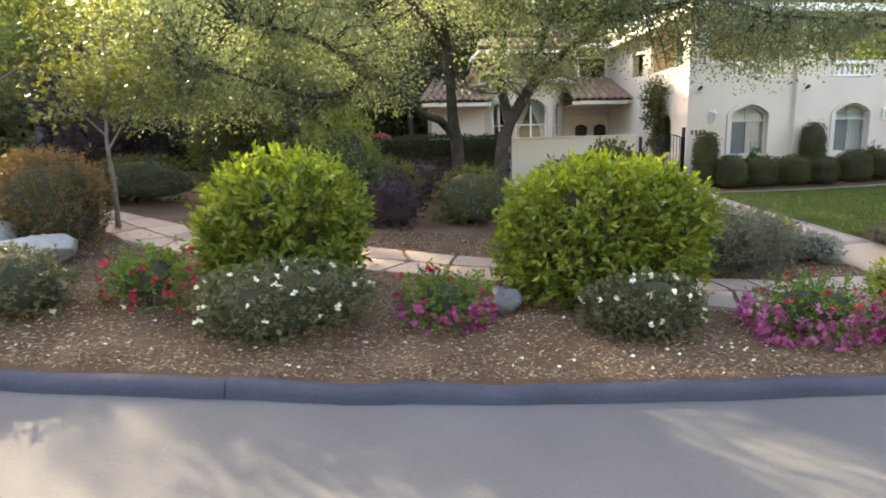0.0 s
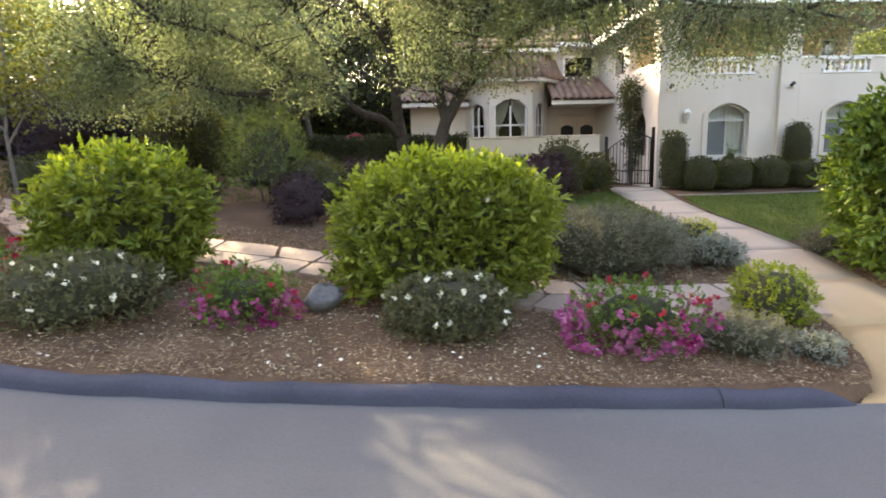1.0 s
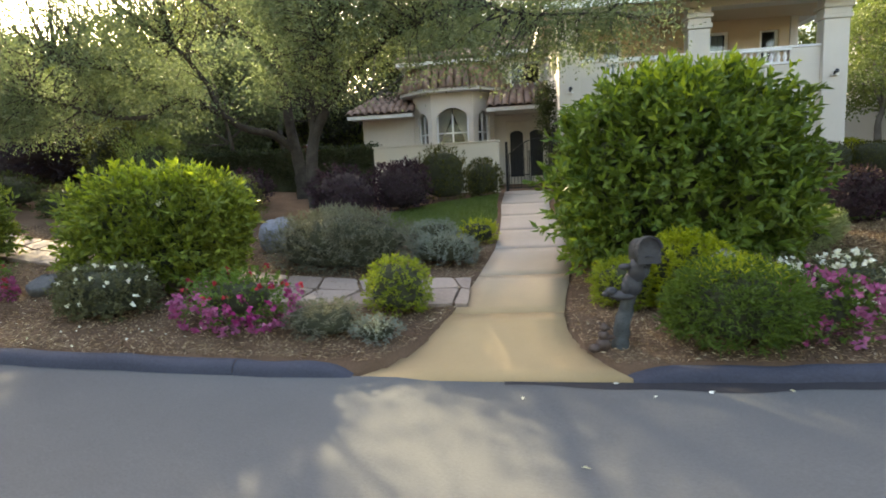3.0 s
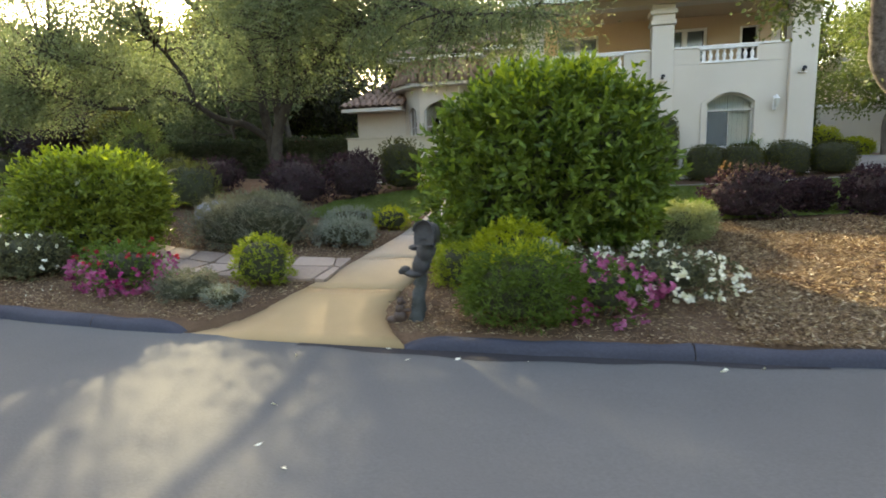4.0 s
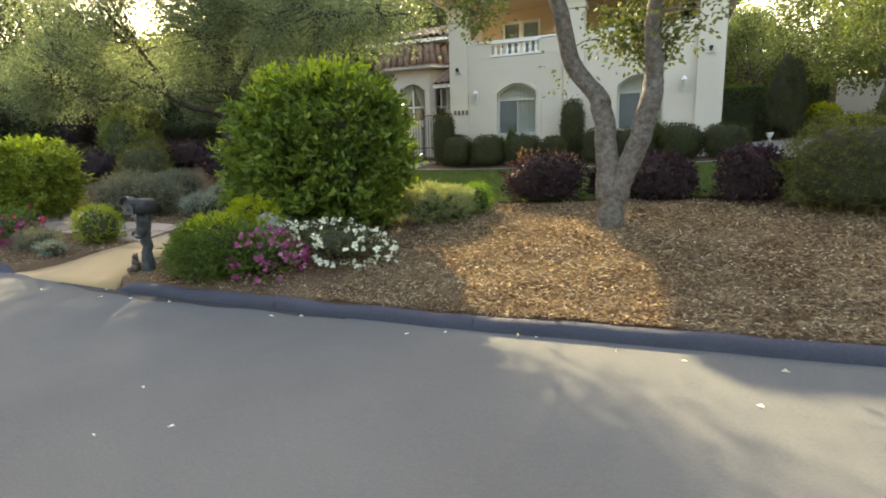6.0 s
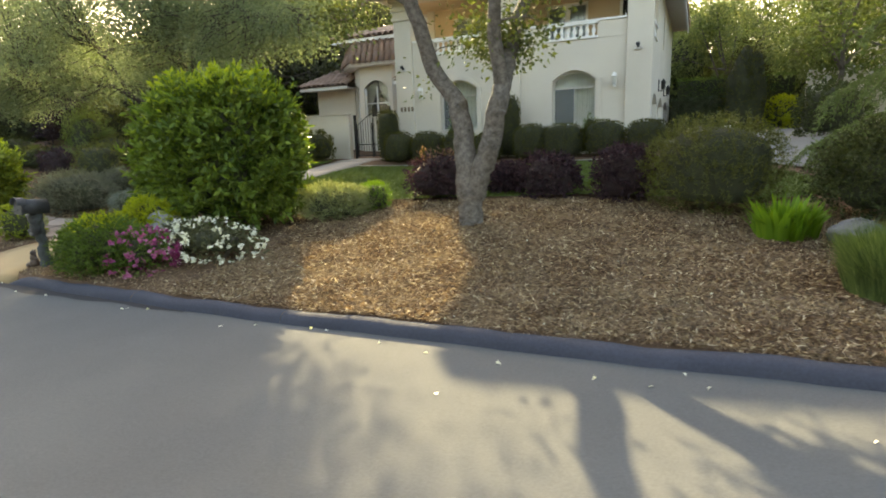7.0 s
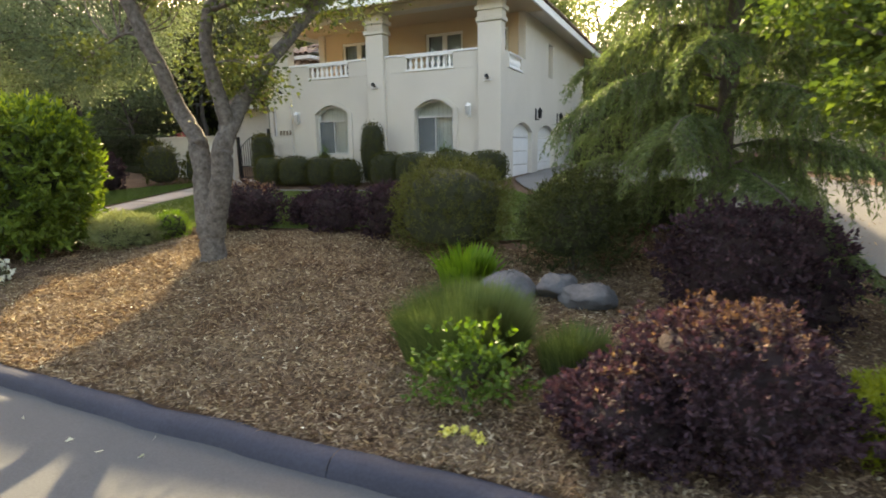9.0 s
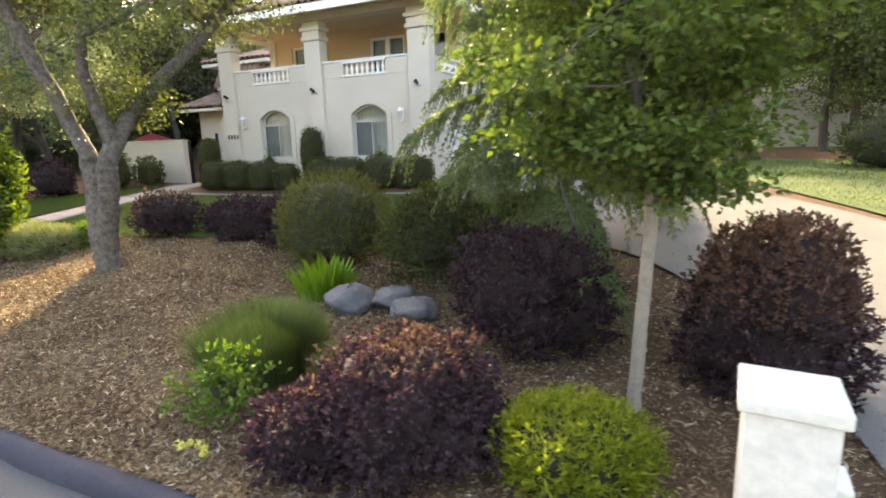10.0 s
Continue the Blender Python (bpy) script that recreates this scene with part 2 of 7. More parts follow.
M_STREET_LEAF = leafy("street_tree_leaf", [(0.0, (0.04, 0.058, 0.02)), (0.7, (0.085, 0.11, 0.036)), (1.0, (0.15, 0.175, 0.05))], 0.22, rough=0.75, shine=(1.0, 1.0, 0.6))
M_DARK_TREE = leafy("dark_tree_leaf", [(0.0, (0.025, 0.03, 0.016)), (1.0, (0.075, 0.08, 0.042))], 0.35)
M_MAPLE = leafy("maple_leaf", [(0.0, (0.026, 0.052, 0.012)), (0.6, (0.058, 0.10, 0.02)), (1.0, (0.135, 0.19, 0.036))], 0.34, 0.7, shine=(0.95, 1.0, 0.6))
M_CEDAR = leafy("cedar_needle", [(0.0, (0.06, 0.098, 0.042)), (1.0, (0.18, 0.24, 0.095))], 0.45, 0.6, shine=(0.95, 1.0, 0.7))
M_PLUM = leafy("plum_leaf", [(0.0, (0.014, 0.010, 0.02)), (1.0, (0.045, 0.028, 0.05))], 0.3)
M_ORANGE_BUSH = leafy("rusty_leaf", [(0.0, (0.08, 0.055, 0.026)), (1.0, (0.18, 0.12, 0.055))], 0.35)
M_CHIP = leafy("wood_chip", [(0.0, (0.055, 0.034, 0.023)), (0.55, (0.185, 0.114, 0.07)), (0.9, (0.37, 0.272, 0.172)), (1.0, (0.68, 0.58, 0.42))], 0.25, 0.7, 1.6, 0.12, shine=(1.0, 0.95, 0.7))
M_CHIP.node_tree.nodes["Principled BSDF"].inputs["Specular IOR Level"].default_value = 0.2
M_FL_WHITE = leafy("white_petal", [(0.0, (0.62, 0.62, 0.56)), (1.0, (0.85, 0.85, 0.8))], 0.3, 0.6)
M_FL_PURPLE = leafy("magenta_petal", [(0.0, (0.13, 0.004, 0.055)), (0.8, (0.28, 0.012, 0.125)), (0.95, (0.42, 0.06, 0.24)), (1.0, (0.6, 0.28, 0.44))], 0.3, 0.6, shine=(1.0, 0.6, 0.8))
M_FL_RED = leafy("red_petal", [(0.0, (0.2, 0.008, 0.022)), (1.0, (0.42, 0.035, 0.07))], 0.3, 0.6)
M_FL_YELLOW = leafy("yellow_petal", [(0.0, (0.7, 0.65, 0.12)), (1.0, (0.85, 0.8, 0.3))], 0.3, 0.6)

# ---- shaping tools ----


def fast_mesh(name, verts, faces):
    """A mesh from arrays: verts (n, 3), faces (m, 3 or 4)."""
    me = bpy.data.meshes.new(name)
    verts, faces = np.asarray(verts, np.float32), np.asarray(faces, np.int32)
    m, k = faces.shape
    me.vertices.add(len(verts))
    me.vertices.foreach_set("co", verts.ravel())
    me.loops.add(m * k)
    me.loops.foreach_set("vertex_index", faces.ravel())
    me.polygons.add(m)
    me.polygons.foreach_set("loop_start", np.arange(0, m * k, k, dtype=np.int32))
    me.update(calc_edges=True)
    return me


def under(ob, parent, label=""):
    ob.parent = parent
    if label:
        ob["label"] = label
    return ob


def mesh_part(name, verts, faces, material, parent, label="", smooth=False, kind=""):
    me = fast_mesh(name, verts, faces)
    me.materials.append(material)
    if smooth:
        me.shade_smooth()
    ob = under(new(name, me), parent, label)
    if kind:
        ob["kind"] = kind
    return ob


def part(name, bm, material, parent=None, label="", smooth=False):
    me = bpy.data.meshes.new(name)
    bm.to_mesh(me)
    bm.free()
    me.materials.append(material)
    if smooth:
        me.shade_smooth()
    return under(new(name, me), parent, label)


def thing(name, at, label, category, group="", kind="", turn=0):
    ob = new(name)
    ob.empty_display_size = 0.2
    ob.matrix_basis = pose(*at, 0, 0, turn)
    return tagged(ob, label, category, group, kind)


def add_box(bm, x0, x1, y0, y1, z0, z1, bevel=0.0, m=None):
    made = bmesh.ops.create_cube(bm, size=1.0)["verts"]
    for v in made:
        v.co = Vector((x0 if v.co.x < 0 else x1, y0 if v.co.y < 0 else y1, z0 if v.co.z < 0 else z1))
        if m is not None:
            v.co = m @ v.co
    if bevel:
        edges = {e for v in made for e in v.link_edges}
        bmesh.ops.bevel(bm, geom=list(edges), offset=bevel, segments=2, affect="EDGES", profile=0.5)
    return bm


def box(x0, x1, y0, y1, z0, z1, bevel=0.0):
    return add_box(bmesh.new(), x0, x1, y0, y1, z0, z1, bevel)


def prism(poly, z0, z1, axis="z", bm=None):
    """A polygon of (a, b) pairs drawn out along an axis: z: (x, y); y: (x, z); x: (y, z)."""
    bm = bm or bmesh.new()
    put = {"z": lambda a, b, c: (a, b, c), "y": lambda a, b, c: (a, c, b), "x": lambda a, b, c: (c, a, b)}[axis]
    lo = [bm.verts.new(put(a, b, z0)) for a, b in poly]
    hi = [bm.verts.new(put(a, b, z1)) for a, b in poly]
    bm.faces.new(lo[::-1])
    bm.faces.new(hi)
    for i in range(len(poly)):
        j = (i + 1) % len(poly)
        bm.faces.new((lo[i], lo[j], hi[j], hi[i]))
    bmesh.ops.recalc_face_normals(bm, faces=bm.faces)
    return bm


def tube_arrays(points, radii, sides=8, rough=0.0, rng=None):
    pts = np.asarray(points, float)
    n = len(pts)
    tang = np.gradient(pts, axis=0)
    tang /= np.linalg.norm(tang, axis=1)[:, None] + 1e-9
    ref = np.array([0.31, 0.87, 0.2])
    u = np.cross(tang, ref)
    u /= np.linalg.norm(u, axis=1)[:, None] + 1e-9
    w = np.cross(tang, u)
    a = np.linspace(0, 2 * math.pi, sides, endpoint=False)
    r = np.asarray(radii, float)[:, None] * np.ones((1, sides))
    if rough and rng is not None:
        r = r * (1 + rough * rng.standard_normal((n, sides)))
    v = pts[:, None] + r[..., None] * (np.cos(a)[None, :, None] * u[:, None] + np.sin(a)[None, :, None] * w[:, None])
    faces = []
    for i in range(n - 1):
        for j in range(sides):
            k = (j + 1) % sides
            faces.append((i * sides + j, i * sides + k, (i + 1) * sides + k, (i + 1) * sides + j))
    return v.reshape(-1, 3), np.array(faces)


def joined(list_of):
    vs, fs, n = [], [], 0
    for v, f in list_of:
        vs.append(v)
        fs.append(np.asarray(f) + n)
        n += len(v)
    return np.concatenate(vs), np.concatenate(fs)


def bend(points, steps=4, wob=0.0, rng=None):
    """A smooth line through the points, with a slight wander."""
    p = [np.array(q, float) for q in points]
    out = []
    for i in range(len(p) - 1):
        a, b, c, d = p[max(i - 1, 0)], p[i], p[i + 1], p[min(i + 2, len(p) - 1)]
        for s in range(steps):
            t = s / steps
            q = 0.5 * (2 * b + (c - a) * t + (2 * a - 5 * b + 4 * c - d) * t * t + (3 * b - a - 3 * c + d) * t ** 3)
            if wob and rng is not None and (i or s):
                q = q + rng.normal(0, wob, 3)
            out.append(q)
    out.append(p[-1])
    return np.array(out)


def leaves(pos, axis, length, width, rng, fold=0.25):
    """Folded diamond leaves: base, two sides, tip."""
    n = len(pos)
    axis = axis / (np.linalg.norm(axis, axis=1)[:, None] + 1e-9)
    side = np.cross(axis, rng.normal(size=(n, 3)))
    side /= np.linalg.norm(side, axis=1)[:, None] + 1e-9
    up = np.cross(side, axis)
    ln = (length * rng.uniform(0.7, 1.25, n))[:, None]
    wd = (width * rng.uniform(0.7, 1.25, n))[:, None]
    v = np.stack([pos, pos + axis * ln * 0.45 + side * wd * 0.5 + up * wd * fold,
                  pos + axis * ln - up * ln * 0.12, pos + axis * ln * 0.45 - side * wd * 0.5 + up * wd * fold], 1)
    i = np.arange(n)[:, None] * 4
    f = np.concatenate([i + np.array([[0, 1, 2]]), i + np.array([[0, 2, 3]])])
    return v.reshape(-1, 3), f


def lumps(d, seed, amount):
    r = np.random.default_rng(seed + 77)
    out = np.ones(len(d))
    for k, a in ((2.2, 0.5), (4.5, 0.35), (9.0, 0.25), (17.0, 0.2)):
        for _ in range(3):
            q = r.normal(size=3) * k
            out += amount * a * 0.6 * np.sin(d @ q + r.uniform(0, 6.28))
    return out


def skirted(d, power):
    """Round in plan, domed above, and full down to the ground below."""
    r = np.hypot(d[:, 0], d[:, 1])
    p = np.where(d[:, 2] < 0, np.maximum(power, 4.5), power)
    return d / ((r ** p + np.abs(d[:, 2]) ** p) ** (1 / p))[:, None]


def sphere_dirs(n, rng):
    d = rng.normal(size=(n, 3))
    return d / np.linalg.norm(d, axis=1)[:, None]


def ball_arrays(rings=14, segs=22):
    th = np.linspace(0, math.pi, rings)
    ph = np.linspace(0, 2 * math.pi, segs, endpoint=False)
    d = np.array([(math.sin(t) * math.cos(p), math.sin(t) * math.sin(p), math.cos(t)) for t in th for p in ph])
    f = [(i * segs + j, (i + 1) * segs + j, (i + 1) * segs + (j + 1) % segs, i * segs + (j + 1) % segs) for i in range(rings - 1) for j in range(segs)]
    return d, np.array(f)


def shrub(name, at, size, material, shoots, leaf, label, category="shrub", group="", power=2.4, lump=0.10, seed=1,
          per=6, twigs=None, upward=0.45, flowers=(), tips=None, turn=0, core=0.80, shoot_len=None, cut=0.0):
    """A shrub: short stems, a solid dark core of inner twigs with the shade in its colour, and shoots of leaves over
    it. size: width, depth, height.
    flowers: (material, count, size, lowest, highest) with heights as parts of the shrub's."""
    rng = np.random.default_rng(seed)
    w, dp, h = size
    ob = thing(name, at, label, category, group, turn=turn)
    half = np.array([w / 2, dp / 2, h / 2])

    def shell(d, r):
        p = skirted(d, power) * lumps(d, seed, lump)[:, None] * r[:, None] * half
        p[:, 2] = np.maximum(p[:, 2] + h / 2, 0.02)
        return p

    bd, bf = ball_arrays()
    mesh_part("shaded_twig_core", shell(bd, np.full(len(bd), core)), bf, twigs or M_SHADED_TWIGS, ob, "solid dark core, inner twigs with the shade coloured in")
    d = sphere_dirs(shoots, rng)
    d = d[d[:, 2] > -0.85]
    r = rng.uniform(core - 0.02, 1.03, len(d)) + np.where(rng.uniform(size=len(d)) < 0.05, rng.uniform(0.03, 0.12, len(d)), 0)
    p = shell(d, r)
    ax = d * 0.8 + np.array([0, 0, upward]) + rng.normal(0, 0.35, d.shape)
    ax /= np.linalg.norm(ax, axis=1)[:, None]
    sl = shoot_len or leaf[0] * 1.2
    k = np.tile(np.linspace(0, 1, per), len(d))
    P = np.repeat(p, per, 0) + np.repeat(ax, per, 0) * (k * sl)[:, None]
    A = np.repeat(ax, per, 0) * (0.45 + 0.5 * k)[:, None] + rng.normal(0, 0.62, (len(P), 3))
    high = np.repeat(p[:, 2] / h, per)
    if tips:
        is_tip = (high + rng.normal(0, 0.10, len(P))) > tips[1]
        v, f = leaves(P[is_tip], A[is_tip], leaf[0], leaf[1], rng)
        mesh_part("tip_foliage", v, f, tips[0], ob, tips[2], kind="stuff")
        P, A = P[~is_tip], A[~is_tip]
    v, f = leaves(P, A, leaf[0], leaf[1], rng)
    mesh_part("foliage", v, f, material, ob, kind="stuff")
    for _ in range(4):
        q = np.clip(rng.normal(0, 0.12, 2), -0.15, 0.15) * w
        line = bend([(q[0] * 0.4, q[1] * 0.4, -0.05), (q[0], q[1], h * 0.25), (q[0] * 1.8, q[1] * 1.8, h * 0.6)], 3)
        v, f = tube_arrays(line, np.linspace(0.025, 0.01, len(line)) * max(0.6, w / 2), 5)
        mesh_part("stem", v, f, M_BARK_FAR, ob)
    for fm, count, fs, lo, hi in flowers:
        d = sphere_dirs(count * 3, rng)
        p = shell(d, np.full(len(d), 1.05))
        ok = (p[:, 2] > lo * h) & (p[:, 2] < hi * h)
        p, d = p[ok][:count], d[ok][:count]
        petals = 7
        P = np.repeat(p, petals, 0) + rng.normal(0, fs * 0.12, (len(p) * petals, 3))
        A = np.repeat(d, petals, 0) * 0.5 + rng.normal(0, 0.8, P.shape)
        v, f = leaves(P, A, fs * 0.62, fs * 0.6, rng, 0.1)
        mesh_part("blossom", v, f, fm, ob, kind="stuff")
    return ob


def blades(name, at, radius, height, count, width, material, label, category="grass", group="", lean=0.5, seed=1, flowers=None):
    """A clump of arching blades."""
    rng = np.random.default_rng(seed)
    ob = thing(name, at, label, category, group)
    a = rng.uniform(0, 2 * math.pi, count)
    r = radius * np.sqrt(rng.uniform(0, 1, count)) * 0.75
    out = np.stack([np.cos(a), np.sin(a), 0 * a], 1)
    base = out * r[:, None]
    h = height * rng.uniform(0.55, 1.1, count) * (1 - 0.35 * (r / radius) ** 2)
    ln = lean * radius * (0.3 + r / radius) * rng.uniform(0.4, 1.3, count)
    side = np.stack([-np.sin(a + 0.6), np.cos(a + 0.6), 0 * a], 1) * width
    mid = base + out * (ln * 0.35)[:, None] + np.array([0, 0, 1]) * (h * 0.62)[:, None]
    tip = base + out * ln[:, None] + np.array([0, 0, 1]) * h[:, None] + rng.normal(0, height * 0.05, (count, 3))
    v = np.stack([base - side, base + side, mid + side * 0.8, mid - side * 0.8, tip], 1).reshape(-1, 3)
    i = np.arange(count)[:, None] * 5
    f = np.concatenate([i + np.array([[0, 1, 2]]), i + np.array([[0, 2, 3]]), i + np.array([[3, 2, 4]])])
    mesh_part("blade_mass", v, f, material, ob, kind="stuff")
    if flowers:
        fm, n, fs = flowers
        P = tip[rng.integers(0, count, n)]
        v, f = leaves(P, rng.normal(size=P.shape) + np.array([0, 0, 1]), fs, fs * 0.6, rng)
        mesh_part("blossom", v, f, fm, ob, kind="stuff")
    return ob


def crown_leaves(blobs, per_cluster, leaf, rng, spread, squash=0.7, gaps=()):
    """Leaf clusters through the blobs (centre, radii, clusters), denser to the outside, but few in the gaps (point, radius),
    which run through the crown along the sun's rays. Returns arrays and cluster centres."""
    cs = []
    for c, r, n in blobs:
        d = sphere_dirs(n, rng)
        cs.append(np.array(c) + d * np.array(r) * (rng.uniform(0.25, 1.0, n) ** 0.45)[:, None])
    cs = np.concatenate(cs)
    keep = np.ones(len(cs), bool)
    for p, r in gaps:
        q = cs - np.array(p)
        along = q @ np.array(SUN_DIR)
        off = np.linalg.norm(q - along[:, None] * np.array(SUN_DIR), axis=1)
        keep &= (off > r) | (rng.uniform(size=len(cs)) < 0.07)
    cs = cs[keep]
    P = np.repeat(cs, per_cluster, 0) + rng.normal(0, spread, (len(cs) * per_cluster, 3)) * np.array([1, 1, squash])
    A = (P - np.repeat(cs, per_cluster, 0)) + rng.normal(0, spread * 0.8, P.shape) + np.array([0, 0, -spread * 0.2])
    return leaves(P, A, leaf[0], leaf[1], rng), cs


def tree(name, at, limbs, blobs, bark, leaf_mat, leaf, per, spread, label, group="", seed=1, sides=9, twig_share=0.5, category="tree", twig_r=0.02, leaf_label="", gaps=(), squash=0.7, twig_bark=None):
    """limbs: (points, first radius, last radius); the first is the trunk. Twigs lead from the limbs to the leaf clusters."""
    rng = np.random.default_rng(seed)
    ob = thing(name, at, label, category, group)
    nodes = []
    for i, (pts, r0, r1, *own) in enumerate(limbs):
        line = bend(pts, 5, r0 * 0.05, rng)
        rad = np.linspace(r0, r1, len(line)) ** 1.0
        if i == 0:
            rad[0] *= 1.45
            rad[1] *= 1.15
        v, f = tube_arrays(line, rad, sides, 0.03, rng)
        mesh_part("trunk" if i == 0 else "limb", v, f, own[0] if own else bark, ob, smooth=True)
        nodes += [(q, s) for q, s in zip(line[1 if i else len(line) // 2:], rad[1 if i else len(line) // 2:])]
    (v, f), cs = crown_leaves(blobs, per, leaf, rng, spread, squash, gaps)
    mesh_part("crown", v, f, leaf_mat, ob, leaf_label, kind="stuff")
    nq = np.array([q for q, s in nodes])
    tw = []
    for c in cs[rng.uniform(size=len(cs)) < twig_share]:
        q = nq[np.argmin(np.sum((nq - c) ** 2, 1) + 0.6 * np.maximum(0, nq[:, 2] - c[2]) ** 2)]
        mid = (q + c) / 2 + rng.normal(0, 0.12, 3) * np.linalg.norm(c - q)
        line = bend([q, mid, c], 3)
        tw.append(tube_arrays(line, np.linspace(twig_r * (0.6 + 0.3 * np.linalg.norm(c - q)), 0.006, len(line)), 4))
    if tw:
        v, f = joined(tw)
        mesh_part("twig_tangle", v, f, twig_bark or bark, ob, kind="stuff")
    return ob


def boulder(name, at, size, material, label, seed, turn=0, group=""):
    rng = np.random.default_rng(seed)
    d, f = ball_arrays(26, 40)
    for _ in range(9):      # split faces
        n = rng.normal(size=3)
        n /= np.linalg.norm(n)
        over = np.maximum(d @ n - rng.uniform(0.62, 0.85), 0)
        d = d - over[:, None] * n * 0.85
    p = d * lumps(d, seed, 0.10)[:, None] * np.array(size) * 0.58 + rng.normal(0, 0.006, d.shape)
    p[:, 2] += size[2] * 0.34
    me = fast_mesh(name, p, f)
    me.materials.append(material)
    me.shade_smooth()
    ob = new(name, me)
    ob.matrix_basis = pose(*at, 0, 0, turn)
    return tagged(ob, label, "rock", group)

# ---- ground, road, kerb, paths ----
KERB_LINE = ((-60, 16.0), (-30, 9.5), (-12, 6.2), (-6, 5.0), (-3, 4.6), (0, 4.3), (3, 4.2), (12, 4.2), (17, 4.15), (21, 4.0), (23, 3.9), (26, 3.5), (40, 1.5), (80, -6.0))


def road_z(x):
    u = (np.clip(x, -8, 23.2) - 10) / 10
    return -0.623 - 0.127 * u + 0.336 * u * u


def kerb_y(x):
    return np.interp(x, [k[0] for k in KERB_LINE], [k[1] for k in KERB_LINE])


def ground_z(x, y):
    d = y - kerb_y(x)
    steady = 0.12 * np.clip(d, 0, 11.0)
    late = np.where(d < 5, 0.05 * d, 0.25 + 0.178 * (np.clip(d, 5, 11) - 5))
    right = np.clip((x - 18.0) / 4.5, 0, 1)
    rise = steady * (1 - right) + late * right + 0.16 * np.exp(-((x - 16.3) / 2.2) ** 2 - ((y - 7.6) / 1.7) ** 2)
    return road_z(x) + np.where(d < 0, -0.08, 0.10 + rise) + np.where(d > 13, 0.02 * (np.minimum(d, 120) - 13), 0)


def gz(x, y):
    return float(ground_z(np.float64(x), np.float64(y)))


def sheet(xs, vs, zfun, along_kerb=True):
    X, V = np.meshgrid(xs, vs)
    Y = V + kerb_y(X) if along_kerb else V
    Z = zfun(X, Y, V)
    n, m = X.shape
    i = (np.arange(n - 1)[:, None] * m + np.arange(m - 1)[None]).ravel()
    return np.stack([X.ravel(), Y.ravel(), Z.ravel()], 1), np.stack([i, i + 1, i + m + 1, i + m], 1)


def setting(name, verts, faces, material, label, category, smooth=True, kind="structure"):
    me = fast_mesh(name, verts, faces)
    me.materials.append(material)
    if smooth:
        me.shade_smooth()
    return tagged(new(name, me), label, category, kind=kind)


def bumps(X, Y):
    return 0.018 * np.sin(X * 2.1 + np.sin(Y * 1.7) * 1.3) * np.sin(Y * 2.6 + 0.7) + 0.012 * np.sin(X * 5.3 + Y * 3.1) * np.sin(Y * 4.7 - X)


# the concrete path: its edges by distance from the street
PATH_EDGES = ((4.17, 6.55, 9.45), (4.45, 6.9, 9.25), (4.8, 7.2, 9.05), (5.2, 7.38, 8.95), (5.7, 7.55, 8.96), (7.25, 7.85, 9.24), (8.8, 8.1, 9.5), (10.3, 8.2, 9.5), (11.8, 8.24, 9.4), (13.3, 8.25, 9.5), (14.8, 8.35, 9.68), (16.2, 8.42, 9.85))


def path_side(y, side):
    return np.interp(y, [e[0] for e in PATH_EDGES], [e[1 + side] for e in PATH_EDGES])


def path_bed(X, Y):
    return np.where((X > path_side(Y, 0) + 0.02) & (X < path_side(Y, 1) - 0.02) & (Y > 4.1) & (Y < 16), 0.16, 0)


gx = np.concatenate([np.linspace(-900, -40, 12), np.linspace(-32, -9, 20), np.arange(-8, 6.3, 0.25), np.arange(6.35, 9.9, 0.06), np.arange(10, 30, 0.25), np.linspace(31, 60, 20), np.linspace(70, 900, 12)])
gv = np.concatenate([np.linspace(-900, -30, 8), [-16, -12, -6, -2, -0.3, -0.01], np.arange(0.02, 1.5, 0.1), np.arange(1.6, 12, 0.25), np.linspace(12.5, 60, 30), np.linspace(80, 900, 10)])
v, f = sheet(gx, gv, lambda X, Y, V: ground_z(X, Y) + np.where((V > 0.3) & (V < 12), bumps(X, Y), 0) - np.where((V > 0) & (V < 0.21), 0.14, 0) - path_bed(X, Y))
ground = setting("ground", v, f, M_SOIL, "brown bark mulch garden bed rising to the house", "ground")

rx = np.concatenate([np.linspace(-60, -10, 18), np.arange(-8, 30, 0.5), np.linspace(31, 80, 20)])
v, f = sheet(rx, np.concatenate([[-9.0, -7, -5, -4, -3, -2, -1.2, -0.6, -0.25], [0.06]]), lambda X, Y, V: road_z(X) + 0.012 * np.clip(-V, 0, 4))
road = setting("road", v, f, M_ASPHALT, "grey asphalt road with low sun patches and leaf shadows", "road")

# the kerb: a rolled lip of dark asphalt, poured in lengths, left out at the foot of the path
PROFILE = ((-0.02, -0.02), (0.0, 0.06), (0.04, 0.105), (0.10, 0.125), (0.17, 0.12), (0.22, 0.09), (0.24, 0.0))
kerb = tagged(new("kerb"), "dark blue-grey rolled asphalt kerb along the road", "kerb", kind="structure")


